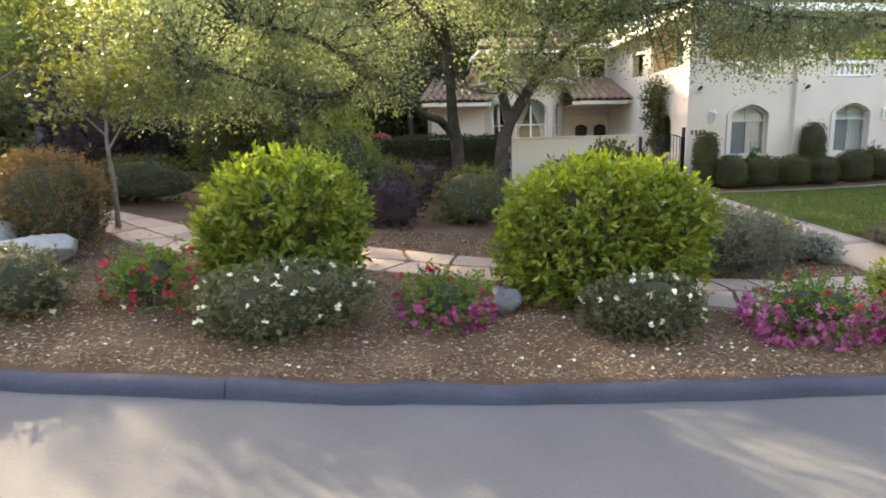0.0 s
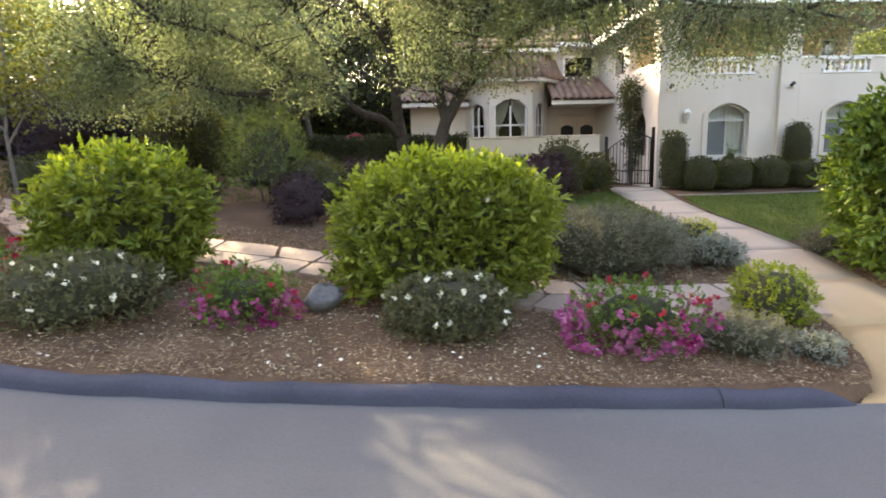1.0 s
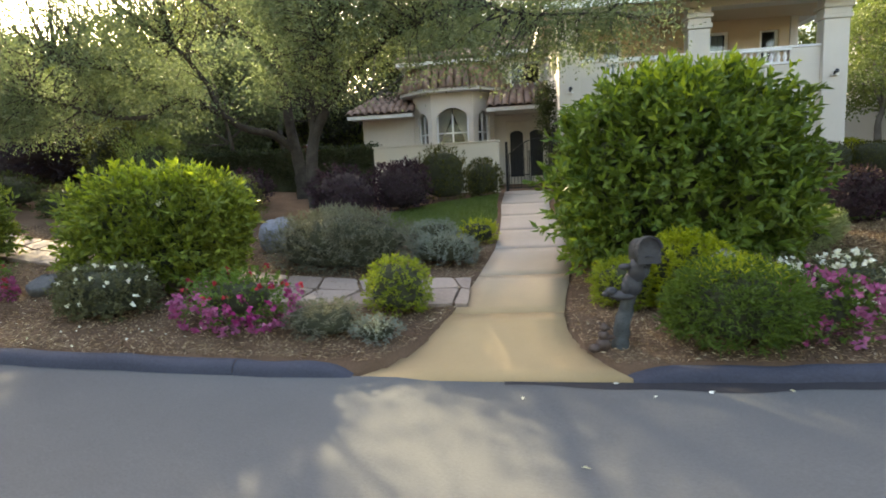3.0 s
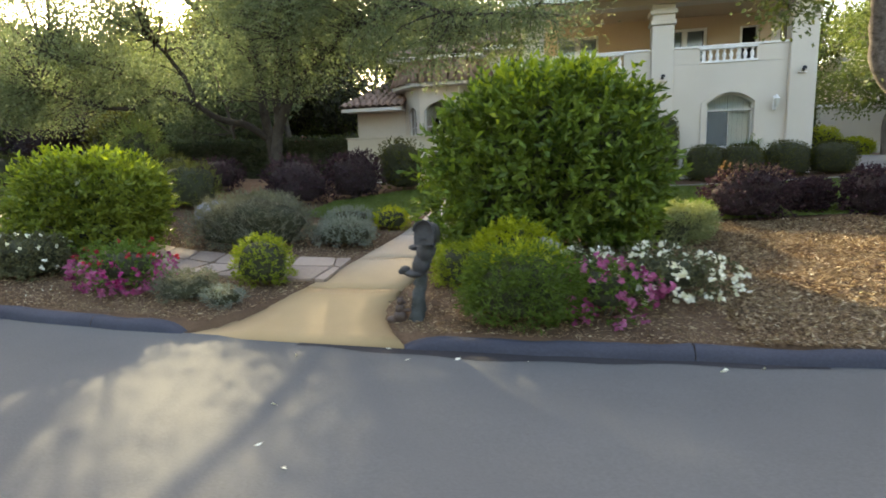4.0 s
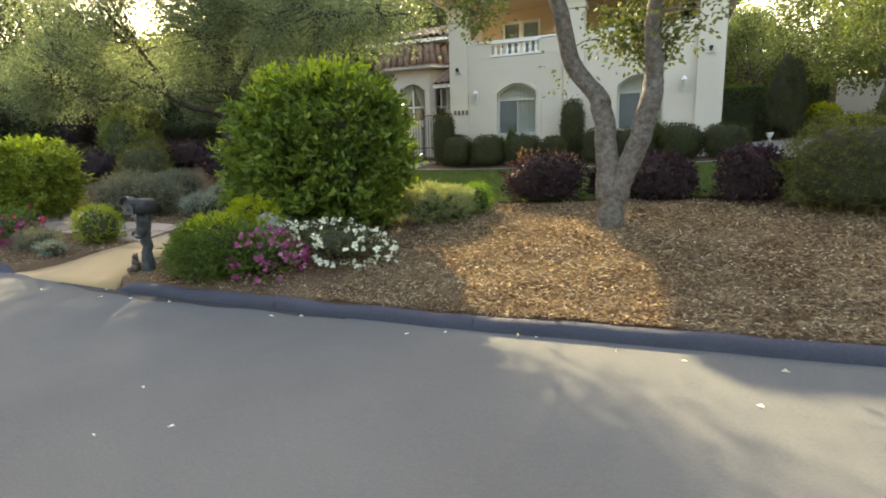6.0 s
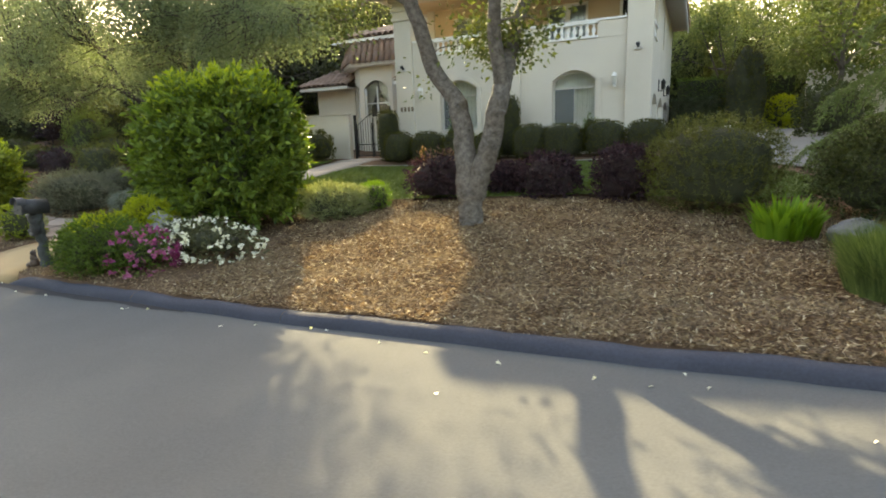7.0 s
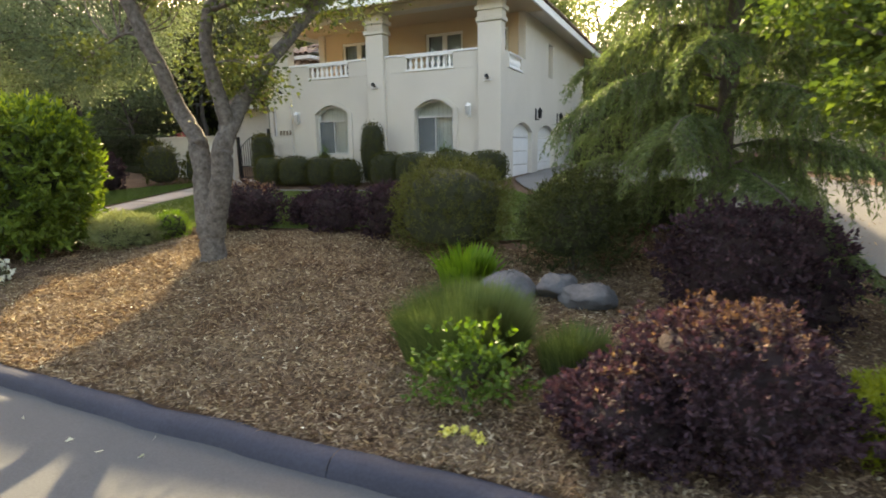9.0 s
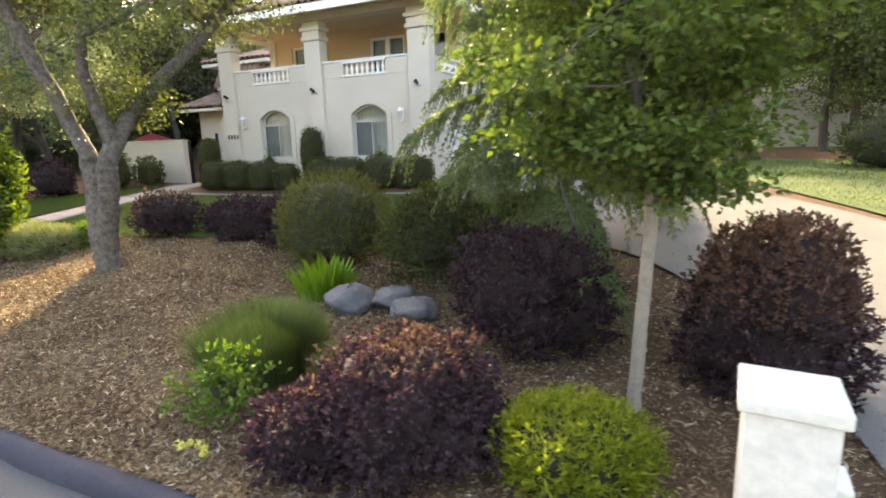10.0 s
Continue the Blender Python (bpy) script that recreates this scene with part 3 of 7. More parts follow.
def kerb_length(x0, x1, runs_out=0):
    """One poured length; towards the path (runs_out: 1 at its end, -1 at its start) it sinks to the road."""
    xs = np.linspace(x0, x1, max(3, int((x1 - x0) / (0.1 if runs_out else 0.25)) + 1))
    left = np.clip({0: xs * 0 + 1, 1: (x1 - xs) / 0.55, -1: (xs - x0) / 0.4}[runs_out], 0, 1)
    high = left * (2 - left)
    y, z = kerb_y(xs), road_z(xs)
    wob = 0.012 * np.sin(xs * 2.3 + np.sin(xs * 0.9) * 2) + 0.008 * np.sin(xs * 5.1) + 0.005 * np.sin(xs * 9.7)
    P = np.array([[(x, yy + a + w, zz + b * h + w * 0.6 * h * (b > 0)) for a, b in PROFILE] for x, yy, zz, w, h in zip(xs, y, z, wob, high)])
    n, m = P.shape[:2]
    i = (np.arange(n - 1)[:, None] * m + np.arange(m - 1)[None]).ravel()
    mesh_part("kerb_stretch", P.reshape(-1, 3), np.stack([i, i + 1, i + m + 1, i + m], 1), M_KERB, kerb, smooth=True)


for x0, x1 in ((-60, -12), (-11.992, -1.308), (-1.3, 5.34), (5.35, 6.62), (9.4, 12.438), (12.45, 15.212), (15.22, 21.31), (21.318, 27.2)):
    kerb_length(x0, x1, {6.62: 1, 12.438: -1}.get(x1, 0))
# damp strip in the gutter beside the path
xs = np.linspace(8.2, 13.6, 40)
w = 0.10 + 0.13 * np.exp(-((xs - 10.3) / 1.3) ** 2) + 0.03 * np.sin(xs * 5)
lo = np.stack([xs, kerb_y(xs) - w, road_z(xs) + 0.006], 1)
hi = np.stack([xs, kerb_y(xs) + 0.03, road_z(xs) + 0.009], 1)
i = np.arange(len(xs) - 1)
setting("damp_stain", np.concatenate([lo, hi]), np.stack([i, i + 1, i + 1 + len(xs), i + len(xs)], 1), M_WET, "dark damp stain in the gutter by the kerb", "stain")

# the concrete path: slabs between tooled joints
JOINTS = (4.17, 5.7, 7.25, 8.8, 10.3, 11.8, 13.3, 14.8, 16.2)


def path_lift(x, y):
    t = min(1.0, max(0.0, (y - 4.17) / 1.2))
    t = t * (1.35 - 0.35 * t)
    return (gz(x, max(y, 4.4)) + 0.02) * t + (float(road_z(x)) + 0.025) * (1 - t)


walkway = tagged(new("garden_path"), "curved concrete path, tan near the street, leading to the gate", "path", kind="structure")
for y0, y1 in zip(JOINTS, JOINTS[1:]):
    ys = np.linspace(y0 + 0.008, y1 - 0.008, 7)
    us = np.linspace(0, 1, 5)
    top = []
    for y in ys:
        a, c = path_side(y, 0), path_side(y, 1)
        top += [(a + (c - a) * u, y, path_lift(8.4, y)) for u in us]
    top = np.array(top)
    n, m_ = len(ys), len(us)
    i = (np.arange(n - 1)[:, None] * m_ + np.arange(m_ - 1)[None]).ravel()
    fs = [np.stack([i, i + 1, i + m_ + 1, i + m_], 1)]
    low = top - np.array([0, 0, 0.12])
    rim = [*range(m_), *[r * m_ + m_ - 1 for r in range(1, n)], *[(n - 1) * m_ + c for c in range(m_ - 2, -1, -1)], *[r * m_ for r in range(n - 2, 0, -1)]]
    N = n * m_
    fs.append(np.array([(a + N, c + N, c, a) for a, c in zip(rim, rim[1:] + rim[:1])]))
    mesh_part("slab", np.concatenate([top, low]), np.concatenate(fs), M_CONCRETE, walkway)

# lawns: turf sheets with grass blades over them


def in_poly(px, py, poly):
    inside = np.zeros(len(px), bool)
    for (x0, y0), (x1, y1) in zip(poly, poly[1:] + poly[:1]):
        hit = ((y0 > py) != (y1 > py)) & (px < (x1 - x0) * (py - y0) / (y1 - y0 + 1e-9) + x0)
        inside ^= hit
    return inside


def lawn(poly, label, seed, count, h=0.05):
    rng = np.random.default_rng(seed)
    bm = bmesh.new()
    bm.faces.new([bm.verts.new((x, y, 0)) for x, y in poly])
    bmesh.ops.triangulate(bm, faces=bm.faces)
    for _ in range(4):
        long = [e for e in bm.edges if e.calc_length() > 0.9]
        if long:
            bmesh.ops.subdivide_edges(bm, edges=long, cuts=1)
            bmesh.ops.triangulate(bm, faces=bm.faces)
    for vert in bm.verts:
        vert.co.z = gz(vert.co.x, vert.co.y) + 0.035
    ob = tagged(part("lawn", bm, M_LAWN), label, "lawn", kind="structure")
    xs, ys = [p[0] for p in poly], [p[1] for p in poly]
    x, y = rng.uniform(min(xs), max(xs), count * 2), rng.uniform(min(ys), max(ys), count * 2)
    ok = in_poly(x, y, poly)
    P = np.stack([x, y, ground_z(x, y) + 0.03], 1)[ok]
    A = np.array([0, 0, 1.0]) + rng.normal(0, 0.35, P.shape)
    vv, ff = leaves(P, A, h, 0.012, rng)
    mesh_part("grass_blades", vv, ff, M_LAWN_BLADE, ob, kind="stuff")
    return ob


lawn([(5.2, 10.2), (6.6, 9.9), (7.9, 10.0), (8.15, 11.5), (8.15, 13.5), (8.2, 14.9), (6.6, 13.6), (5.4, 12.0)], "small green lawn beside the garden path", 5, 14000)
lawn([(9.5, 9.3), (10.2, 9.6), (12.0, 9.6), (14.5, 9.9), (18, 10.0), (20.6, 9.9), (22.3, 10.6), (20.9, 12.3), (19.4, 13.9), (9.9, 13.9), (9.6, 13.0), (9.5, 11.6), (9.62, 10.4)], "clipped green lawn in front of the house", 6, 42000)

lawn([(30.4, 8.8), (36, 8.0), (41, 15.0), (34, 20.0), (27, 20.5), (25.0, 16.0), (27.2, 13.2), (29.2, 10.6)], "green lawn beyond the driveway", 7, 26000)

# pale mowing strip between lawn and hedge
bm = bmesh.new()
n = 40
rows_ = [[bm.verts.new((9.75 + 9.4 * i / n, yy, gz(9.75 + 9.4 * i / n, yy) + 0.05)) for yy in (13.92, 14.12)] for i in range(n + 1)]
for a, c in zip(rows_, rows_[1:]):
    bm.faces.new((a[0], c[0], c[1], a[1]))
bmesh.ops.solidify(bm, geom=bm.faces[:], thickness=0.06)
tagged(part("mowing_strip", bm, M_STRIP), "pale concrete mowing strip under the hedge", "edging", kind="structure")

# driveway on the far side, climbing from the road to the garage
DRIVE = ((29.7, 2.8, 3.0), (28.9, 6.0, 2.3), (27.7, 9.0, 1.85), (26.0, 11.3, 1.8), (23.7, 13.1, 2.1), (21.7, 16.0, 2.7), (20.9, 20.0, 2.4), (20.8, 23.8, 2.3))
line = bend([(x, y, w) for x, y, w in DRIVE], 6)
tang = np.gradient(line[:, :2], axis=0)
nrm = np.stack([-tang[:, 1], tang[:, 0]], 1) / np.linalg.norm(tang, axis=1)[:, None]
us = np.linspace(-1, 1, 9)
top = np.array([[(x + nx * w * u, y + ny * w * u) for u in us] for (x, y, w), (nx, ny) in zip(line, nrm)])
zz = ground_z(top[..., 0], top[..., 1]) + 0.05
V_ = np.concatenate([top, zz[..., None]], 2).reshape(-1, 3)
n, m_ = top.shape[:2]
i = (np.arange(n - 1)[:, None] * m_ + np.arange(m_ - 1)[None]).ravel()
setting("driveway", V_, np.stack([i, i + 1, i + m_ + 1, i + m_], 1), M_DRIVE, "pale concrete driveway curving up to the garage", "driveway")

# wood chips over the beds


def chips(x0, x1, v0, v1, count, seed, size, label):
    rng = np.random.default_rng(seed)
    x, vv = rng.uniform(x0, x1, count), v0 + (v1 - v0) * rng.uniform(0, 1, count) ** 1.3
    y = kerb_y(x) + vv
    keep = ~((x > path_side(y, 0) - 0.03) & (x < path_side(y, 1) + 0.03))
    x, y = x[keep], y[keep]
    P = np.stack([x, y, ground_z(x, y) + bumps(x, y) + rng.uniform(0.0, 0.02, len(x))], 1)
    A = rng.normal(size=P.shape) * np.array([1, 1, 0.28])
    vt, ft = leaves(P, A, size * 1.4, size * 0.32, rng, 0.1)
    return setting("bark_chips", vt, ft, M_CHIP, label, "mulch", False, "stuff")


chips(-6, 27.0, 0.22, 5.5, 190000, 11, 0.037, "loose brown bark chips spread over the planting beds")
chips(13.0, 23.5, 0.22, 5.6, 150000, 12, 0.054, "thick pale bark chips on the open mulch slope")
chips(22.0, 27.2, 0.22, 8.0, 36000, 13, 0.045, "loose brown bark chips under the shrubs by the driveway")

# ---- the house ----


def wpart(name, bm, material, parent, label="", smooth=False):
    """A part built in world coordinates under a thing that stands elsewhere."""
    ob = part(name, bm, material, parent, label, smooth)
    m = parent.matrix_basis
    p = parent.parent
    while p is not None:
        m = p.matrix_basis @ m
        p = p.parent
    ob.matrix_parent_inverse = m.inverted()
    return ob


def arch_points(a, c, spring, rise, n=10):
    """Points of a flat arch from (a, spring) to (c, spring)."""
    return [(a + (c - a) * i / n, spring + rise * (1 - (2 * i / n - 1) ** 2)) for i in range(n + 1)]


def wall_bm(a0, a1, z0, z1, t0, t1, holes=(), axis="y", m=None):
    """A wall in the plane of (a, z), thick from t0 to t1, with openings (a, a, sill, spring, rise)."""
    bm = bmesh.new()
    at = a0
    for h0, h1, sill, spring, rise in sorted(holes):
        prism([(at, z0), (h0, z0), (h0, z1), (at, z1)], t0, t1, axis, bm)
        if sill > z0:
            prism([(h0, z0), (h1, z0), (h1, sill), (h0, sill)], t0, t1, axis, bm)
        top = arch_points(h0, h1, spring, rise) if rise else [(h0, spring), (h1, spring)]
        for (xa, za), (xb, zb) in zip(top, top[1:]):
            prism([(xa, za), (xb, zb), (xb, z1), (xa, z1)], t0, t1, axis, bm)
        at = h1
    prism([(at, z0), (a1, z0), (a1, z1), (at, z1)], t0, t1, axis, bm)
    bmesh.ops.remove_doubles(bm, verts=bm.verts, dist=0.0005)
    if m is not None:
        bm.transform(m)
    return bm


def tile_arrays(w=0.24, ln=0.42):
    a = np.linspace(0, math.pi, 6)
    r = w * 0.52
    lo = np.stack([np.cos(a) * r, 0 * a, np.sin(a) * r * 0.8], 1)
    hi = lo * np.array([0.86, 1, 0.86]) + np.array([0, ln, 0.02])
    inn = lo * np.array([0.8, 1, 0.8])
    v = np.concatenate([lo, hi, inn])
    n = len(a)
    f = [(i, i + 1, i + 1 + n, i + n) for i in range(n - 1)] + [(i + 2 * n, i + 1 + 2 * n, i + 1, i) for i in range(n - 1)]
    return v, np.array(f)


TILE_V, TILE_F = tile_arrays()
TILE_ME = fast_mesh("roof_tile", TILE_V, TILE_F)
TILE_ME.materials.append(M_TILE)


def slope(parent, name, corners, material, apart_rows=3, label="", w=0.25, step=0.36):
    """A tiled roof slope over (eave left, eave right, ridge right, ridge left): the deck, the lowest tile rows one by one, the rest joined."""
    a, b_, c, d = (Vector(q) for q in corners)
    bm = bmesh.new()
    bm.faces.new([bm.verts.new(q) for q in (a, b_, c, d)])
    bmesh.ops.solidify(bm, geom=bm.faces[:], thickness=0.08)
    deck = wpart(name, bm, material, parent, label)
    ux = (b_ - a).normalized()
    nz = ux.cross(((d + c) / 2 - (a + b_) / 2)).normalized()
    uy = nz.cross(ux).normalized()
    tall = (((c + d) / 2 - (a + b_) / 2)).dot(uy)
    rows_n = max(1, int(tall / step))
    rot = Matrix((ux, uy, nz)).transposed().to_4x4()
    rest = []
    rng = np.random.default_rng(int(abs(a.x * 31 + a.y * 7)) + 3)
    for r in range(rows_n + 1):
        s = min(1.0, r * step / tall)
        l, q = a.lerp(d, s), b_.lerp(c, s)
        # keep rows straight along the eave
        l0, q0 = (l - a).dot(ux), (q - a).dot(ux)
        n = int((q0 - l0) / w)
        for k in range(n):
            o = a + ux * (l0 + (k + 0.5) * (q0 - l0) / max(n, 1)) + uy * (r * step - 0.06) + nz * 0.035
            o = o + nz * float(rng.normal(0, 0.004)) + ux * float(rng.normal(0, 0.006))
            m = Matrix.Translation(o) @ rot
            if r < apart_rows:
                t = new("roof_tile", TILE_ME)
                t.parent = deck
                t.matrix_basis = m
            else:
                mm = np.array(m)
                rest.append((TILE_V @ mm[:3, :3].T + mm[:3, 3], TILE_F))
    if rest:
        v, f = joined(rest)
        me = fast_mesh("upper_roof_tiles", v, f)
        me.materials.append(M_TILE_STUFF)
        ob = new("upper_roof_tiles", me)
        ob.parent = deck
        ob["kind"] = "stuff"
    return deck


def window_unit(parent, a, c, sill, spring, rise, t, m=None, split=True, name="window"):
    """An arched sash window: frame, mullions, glass, blind behind."""
    ob = new(name)
    ob.parent = parent
    ob.matrix_parent_inverse = parent.matrix_basis.inverted()
    fr = bmesh.new()
    b = 0.055
    prism([(a, sill), (a + b, sill), (a + b, spring), (a, spring)], t, t + 0.09, "y", fr)
    prism([(c - b, sill), (c, sill), (c, spring), (c - b, spring)], t, t + 0.09, "y", fr)
    prism([(a, sill), (c, sill), (c, sill + b), (a, sill + b)], t, t + 0.09, "y", fr)
    out, inn = arch_points(a, c, spring, rise), arch_points(a + b, c - b, spring - 0.01, rise - b)
    for k in range(len(out) - 1):
        prism([inn[k], inn[k + 1], out[k + 1], out[k]], t, t + 0.09, "y", fr)
    bar = spring - 0.24
    prism([(a, bar), (c, bar), (c, bar + 0.05), (a, bar + 0.05)], t, t + 0.08, "y", fr)
    if split:
        mid = (a + c) / 2
        prism([(mid - 0.014, sill), (mid + 0.014, sill), (mid + 0.014, bar), (mid - 0.014, bar)], t + 0.01, t + 0.08, "y", fr)
    gl = bmesh.new()
    gl.faces.new([gl.verts.new((x, t + 0.06, z)) for x, z in [(a + 0.01, sill + 0.01), (c - 0.01, sill + 0.01)] + arch_points(a + 0.01, c - 0.01, spring, rise - 0.01)[::-1]])
    half = (a + c) / 2
    # added grey veil over the left sash only
    sc = box(a + b, half - 0.015, t + 0.03, t + 0.034, sill + b, bar)
    bl = bmesh.new()
    for n in range(9):
        x0 = half + (c - half) * n / 9
        prism([(x0, sill + 0.02), (x0 + (c - half) / 9 * 0.93, sill + 0.02), (x0 + (c - half) / 9 * 0.93, spring + rise + 0.05), (x0, spring + rise + 0.05)], t + 0.17 + 0.01 * (n % 2), t + 0.18 + 0.01 * (n % 2), "y", bl)
    for n in range(9):
        x0 = a + (half - a) * n / 9
        prism([(x0, sill + 0.02), (x0 + (half - a) / 9 * 0.93, sill + 0.02), (x0 + (half - a) / 9 * 0.93, spring + rise + 0.05), (x0, spring + rise + 0.05)], t + 0.21 + 0.01 * (n % 2), t + 0.22 + 0.01 * (n % 2), "y", bl)
    for nm, bmx, mt in (("frame", fr, M_FRAME), ("pane", gl, M_GLASS), ("sash_veil", sc, M_SASH_VEIL), ("blind", bl, M_BLIND)):
        if m is not None:
            bmx.transform(m)
        o = part(nm, bmx, mt, ob)
        if nm == "pane":
            o.visible_shadow = False
    return ob


BASE = 0.62
house = thing("house", (14.2, 16.3, BASE), "two-storey cream stucco house with arched windows and columned balcony", "house")
W1, W2 = (11.76, 13.06), (15.53, 16.82)
wpart("front_wall", wall_bm(10.2, 18.3, BASE - 0.3, 4.16, 16.3, 16.55, [(W1[0], W1[1], 1.71, 3.03, 0.28), (W2[0], W2[1], 1.71, 3.03, 0.28)]), M_STUCCO, house)
wpart("parapet", wall_bm(10.2, 18.3, 4.165, 4.62, 16.3, 16.5, [(11.58, 13.15, 4.2, 4.6, 0), (15.29, 16.83, 4.2, 4.6, 0)]), M_STUCCO, house)
wpart("parapet_cap", box(10.2, 18.3, 16.26, 16.54, 4.624, 4.68, 0.012), M_WHITE, house, "white parapet cap")
for a, c in (W1, W2):
    window_unit(house, a, c, 1.71, 3.03, 0.28, 16.40)
    bm = bmesh.new()      # raised surround
    prism([(a - 0.16, 1.55), (a - 0.004, 1.55), (a - 0.004, 3.03), (a - 0.16, 3.03)], 16.255, 16.298, "y", bm)
    prism([(c + 0.004, 1.55), (c + 0.16, 1.55), (c + 0.16, 3.03), (c + 0.004, 3.03)], 16.255, 16.298, "y", bm)
    prism([(a - 0.004, 1.55), (c + 0.004, 1.55), (c + 0.004, 1.705), (a - 0.004, 1.705)], 16.25, 16.298, "y", bm)
    o, q = arch_points(a - 0.16, c + 0.16, 3.03, 0.42), arch_points(a - 0.004, c + 0.004, 3.032, 0.285)
    for k in range(10):
        prism([q[k], q[k + 1], o[k + 1], o[k]], 16.255, 16.298, "y", bm)
    wpart("window_surround", bm, M_STUCCO, house)


def lathe(profile, x, y, z, sides=10):
    bm = bmesh.new()
    rings = []
    for r, h in profile:
        rings.append([bm.verts.new((x + r * math.cos(2 * math.pi * k / sides), y + r * math.sin(2 * math.pi * k / sides), z + h)) for k in range(sides)])
    for a, c in zip(rings, rings[1:]):
        for k in range(sides):
            bm.faces.new((a[k], a[(k + 1) % sides], c[(k + 1) % sides], c[k]))
    bm.faces.new(rings[0][::-1])
    bm.faces.new(rings[-1])
    return bm


BALUSTER = ((0.055, 0), (0.055, 0.03), (0.03, 0.05), (0.055, 0.12), (0.062, 0.17), (0.03, 0.25), (0.028, 0.28), (0.05, 0.31), (0.05, 0.34))


def baluster_panel(x0, x1, y, turned=False):
    holder = new("balustrade")
    holder.parent = house
    holder.matrix_parent_inverse = house.matrix_basis.inverted()
    m = Matrix.Identity(4)
    if turned:      # along y at a fixed x
        m = Matrix.Translation((y, 0, 0)) @ Matrix.Rotation(math.pi / 2, 4, "Z") @ Matrix.Translation((0, 0, 0))
    yy = 0.0 if turned else y
    for nm, z0, z1 in (("bottom_rail", 4.17, 4.235), ("top_rail", 4.565, 4.622)):
        bm = box(x0 - 0.04, x1 + 0.04, yy - 0.10, yy + 0.08, z0, z1, 0.008)
        bm.transform(m)
        part(nm, bm, M_WHITE, holder)
    for k in range(8):
        x = x0 + (x1 - x0) * (k + 0.5) / 8
        bm = lathe(BALUSTER, x, yy, 4.23)
        bm.transform(m)
        part("baluster", bm, M_WHITE, holder, smooth=True)


baluster_panel(11.6, 13.13, 16.36)
baluster_panel(15.31, 16.81, 16.36)
baluster_panel(17.1, 18.3, 18.24, True)
for a, c in ((10.14, 10.78), (13.92, 14.54), (17.66, 18.36)):
    bm = bmesh.new()
    add_box(bm, a, c, 16.17, 16.56, BASE - 0.3, 5.32, 0.02)
    col = wpart("column", bm, M_STUCCO, house)
    bm = bmesh.new()
    add_box(bm, a - 0.05, c + 0.05, 16.12, 16.61, 5.33, 5.45, 0.02)
    add_box(bm, a - 0.01, c + 0.01, 16.16, 16.57, 5.452, 5.62, 0.01)
    add_box(bm, a - 0.07, c + 0.07, 16.10, 16.63, 5.622, 5.74, 0.02)
    add_box(bm, a - 0.01, c + 0.01, 16.16, 16.57, 5.742, 5.9, 0.01)
    wpart("capital", bm, M_STUCCO, house)
wpart("beam", box(10.0, 18.5, 16.12, 16.6, 5.905, 6.1), M_STUCCO, house)
# balcony behind the columns
wpart("balcony_floor", box(10.46, 18.04, 16.56, 18.78, 3.62, 3.8), M_STUCCO, house)
wpart("balcony_back_wall", wall_bm(10.46, 18.04, 3.81, 6.1, 18.8, 19.0, [(11.2, 12.6, 3.85, 5.75, 0), (14.7, 16.1, 3.85, 5.75, 0), (17.1, 17.7, 4.5, 5.7, 0)]), M_STUCCO_IN, house, "warm tan stucco wall inside the balcony")
wpart("balcony_ceiling", box(9.75, 18.9, 15.46, 19.0, 6.105, 6.16), M_STUCCO_IN, house)
for a, c, n in ((11.2, 12.6, 2), (14.7, 16.1, 2), (17.1, 17.7, 1)):
    z0 = 3.85 if n == 2 else 4.5
    dr = new("balcony_door" if n == 2 else "balcony_window")
    dr.parent = house
    dr.matrix_parent_inverse = house.matrix_basis.inverted()
    bm = bmesh.new()
    add_box(bm, a, a + 0.09, 18.86, 18.94, z0, 5.75)
    add_box(bm, c - 0.09, c, 18.86, 18.94, z0, 5.75)
    add_box(bm, a + 0.092, c - 0.092, 18.86, 18.94, 5.66, 5.748)
    add_box(bm, a + 0.092, c - 0.092, 18.86, 18.94, z0, z0 + 0.12)
    if n == 2:
        add_box(bm, (a + c) / 2 - 0.09, (a + c) / 2 + 0.09, 18.862, 18.94, z0 + 0.122, 5.655)
    part("frame", bm, M_WHITE, dr)
    # curtains whose pale blue puts the panes' sky reflection into the cloth
    if n == 2:
        bm = bmesh.new()
        for k in range(14):
            x0 = a + 0.1 + (c - a - 0.2) * k / 14
            add_box(bm, x0, x0 + (c - a - 0.2) / 14 - 0.004, 19.0 + 0.015 * (k % 2), 19.01 + 0.015 * (k % 2), z0 + 0.05, 5.7)
        part("curtain", bm, M_SKY_SHEER, dr, "sheer curtain, pale blue-grey with the sky's reflection in its colour")
    p = part("pane", box(a + 0.09, c - 0.09, 18.895, 18.905, z0 + 0.12, 5.66), M_GLASS, dr)
    p.visible_shadow = False
# a dark sheet in place of the unlit room upstairs
wpart("upper_dark_sheet", box(10.45, 18.05, 19.6, 19.62, 3.8, 6.0), M_DARK, house, "dark sheet for the dim room behind the balcony doors")
# side walls
DOORS = ((17.5, 19.7), (20.4, 22.9), (23.6, 26.6))
wpart("side_wall_garage", wall_bm(16.64, 28.6, BASE - 0.3, 4.16, 18.05, 18.3, [(a, c, 0.85, 2.35, 0.3) for a, c in DOORS], "x"), M_STUCCO, house)
wpart("side_wall_garage_upper", wall_bm(18.78, 28.6, 4.162, 6.1, 18.052, 18.298, [(21.75, 22.45, 4.4, 5.6, 0)], "x"), M_STUCCO, house)
wpart("side_parapet", wall_bm(16.7, 18.778, 4.165, 4.62, 18.1, 18.3, [(17.1, 18.3, 4.2, 4.6, 0)], "x"), M_STUCCO, house)
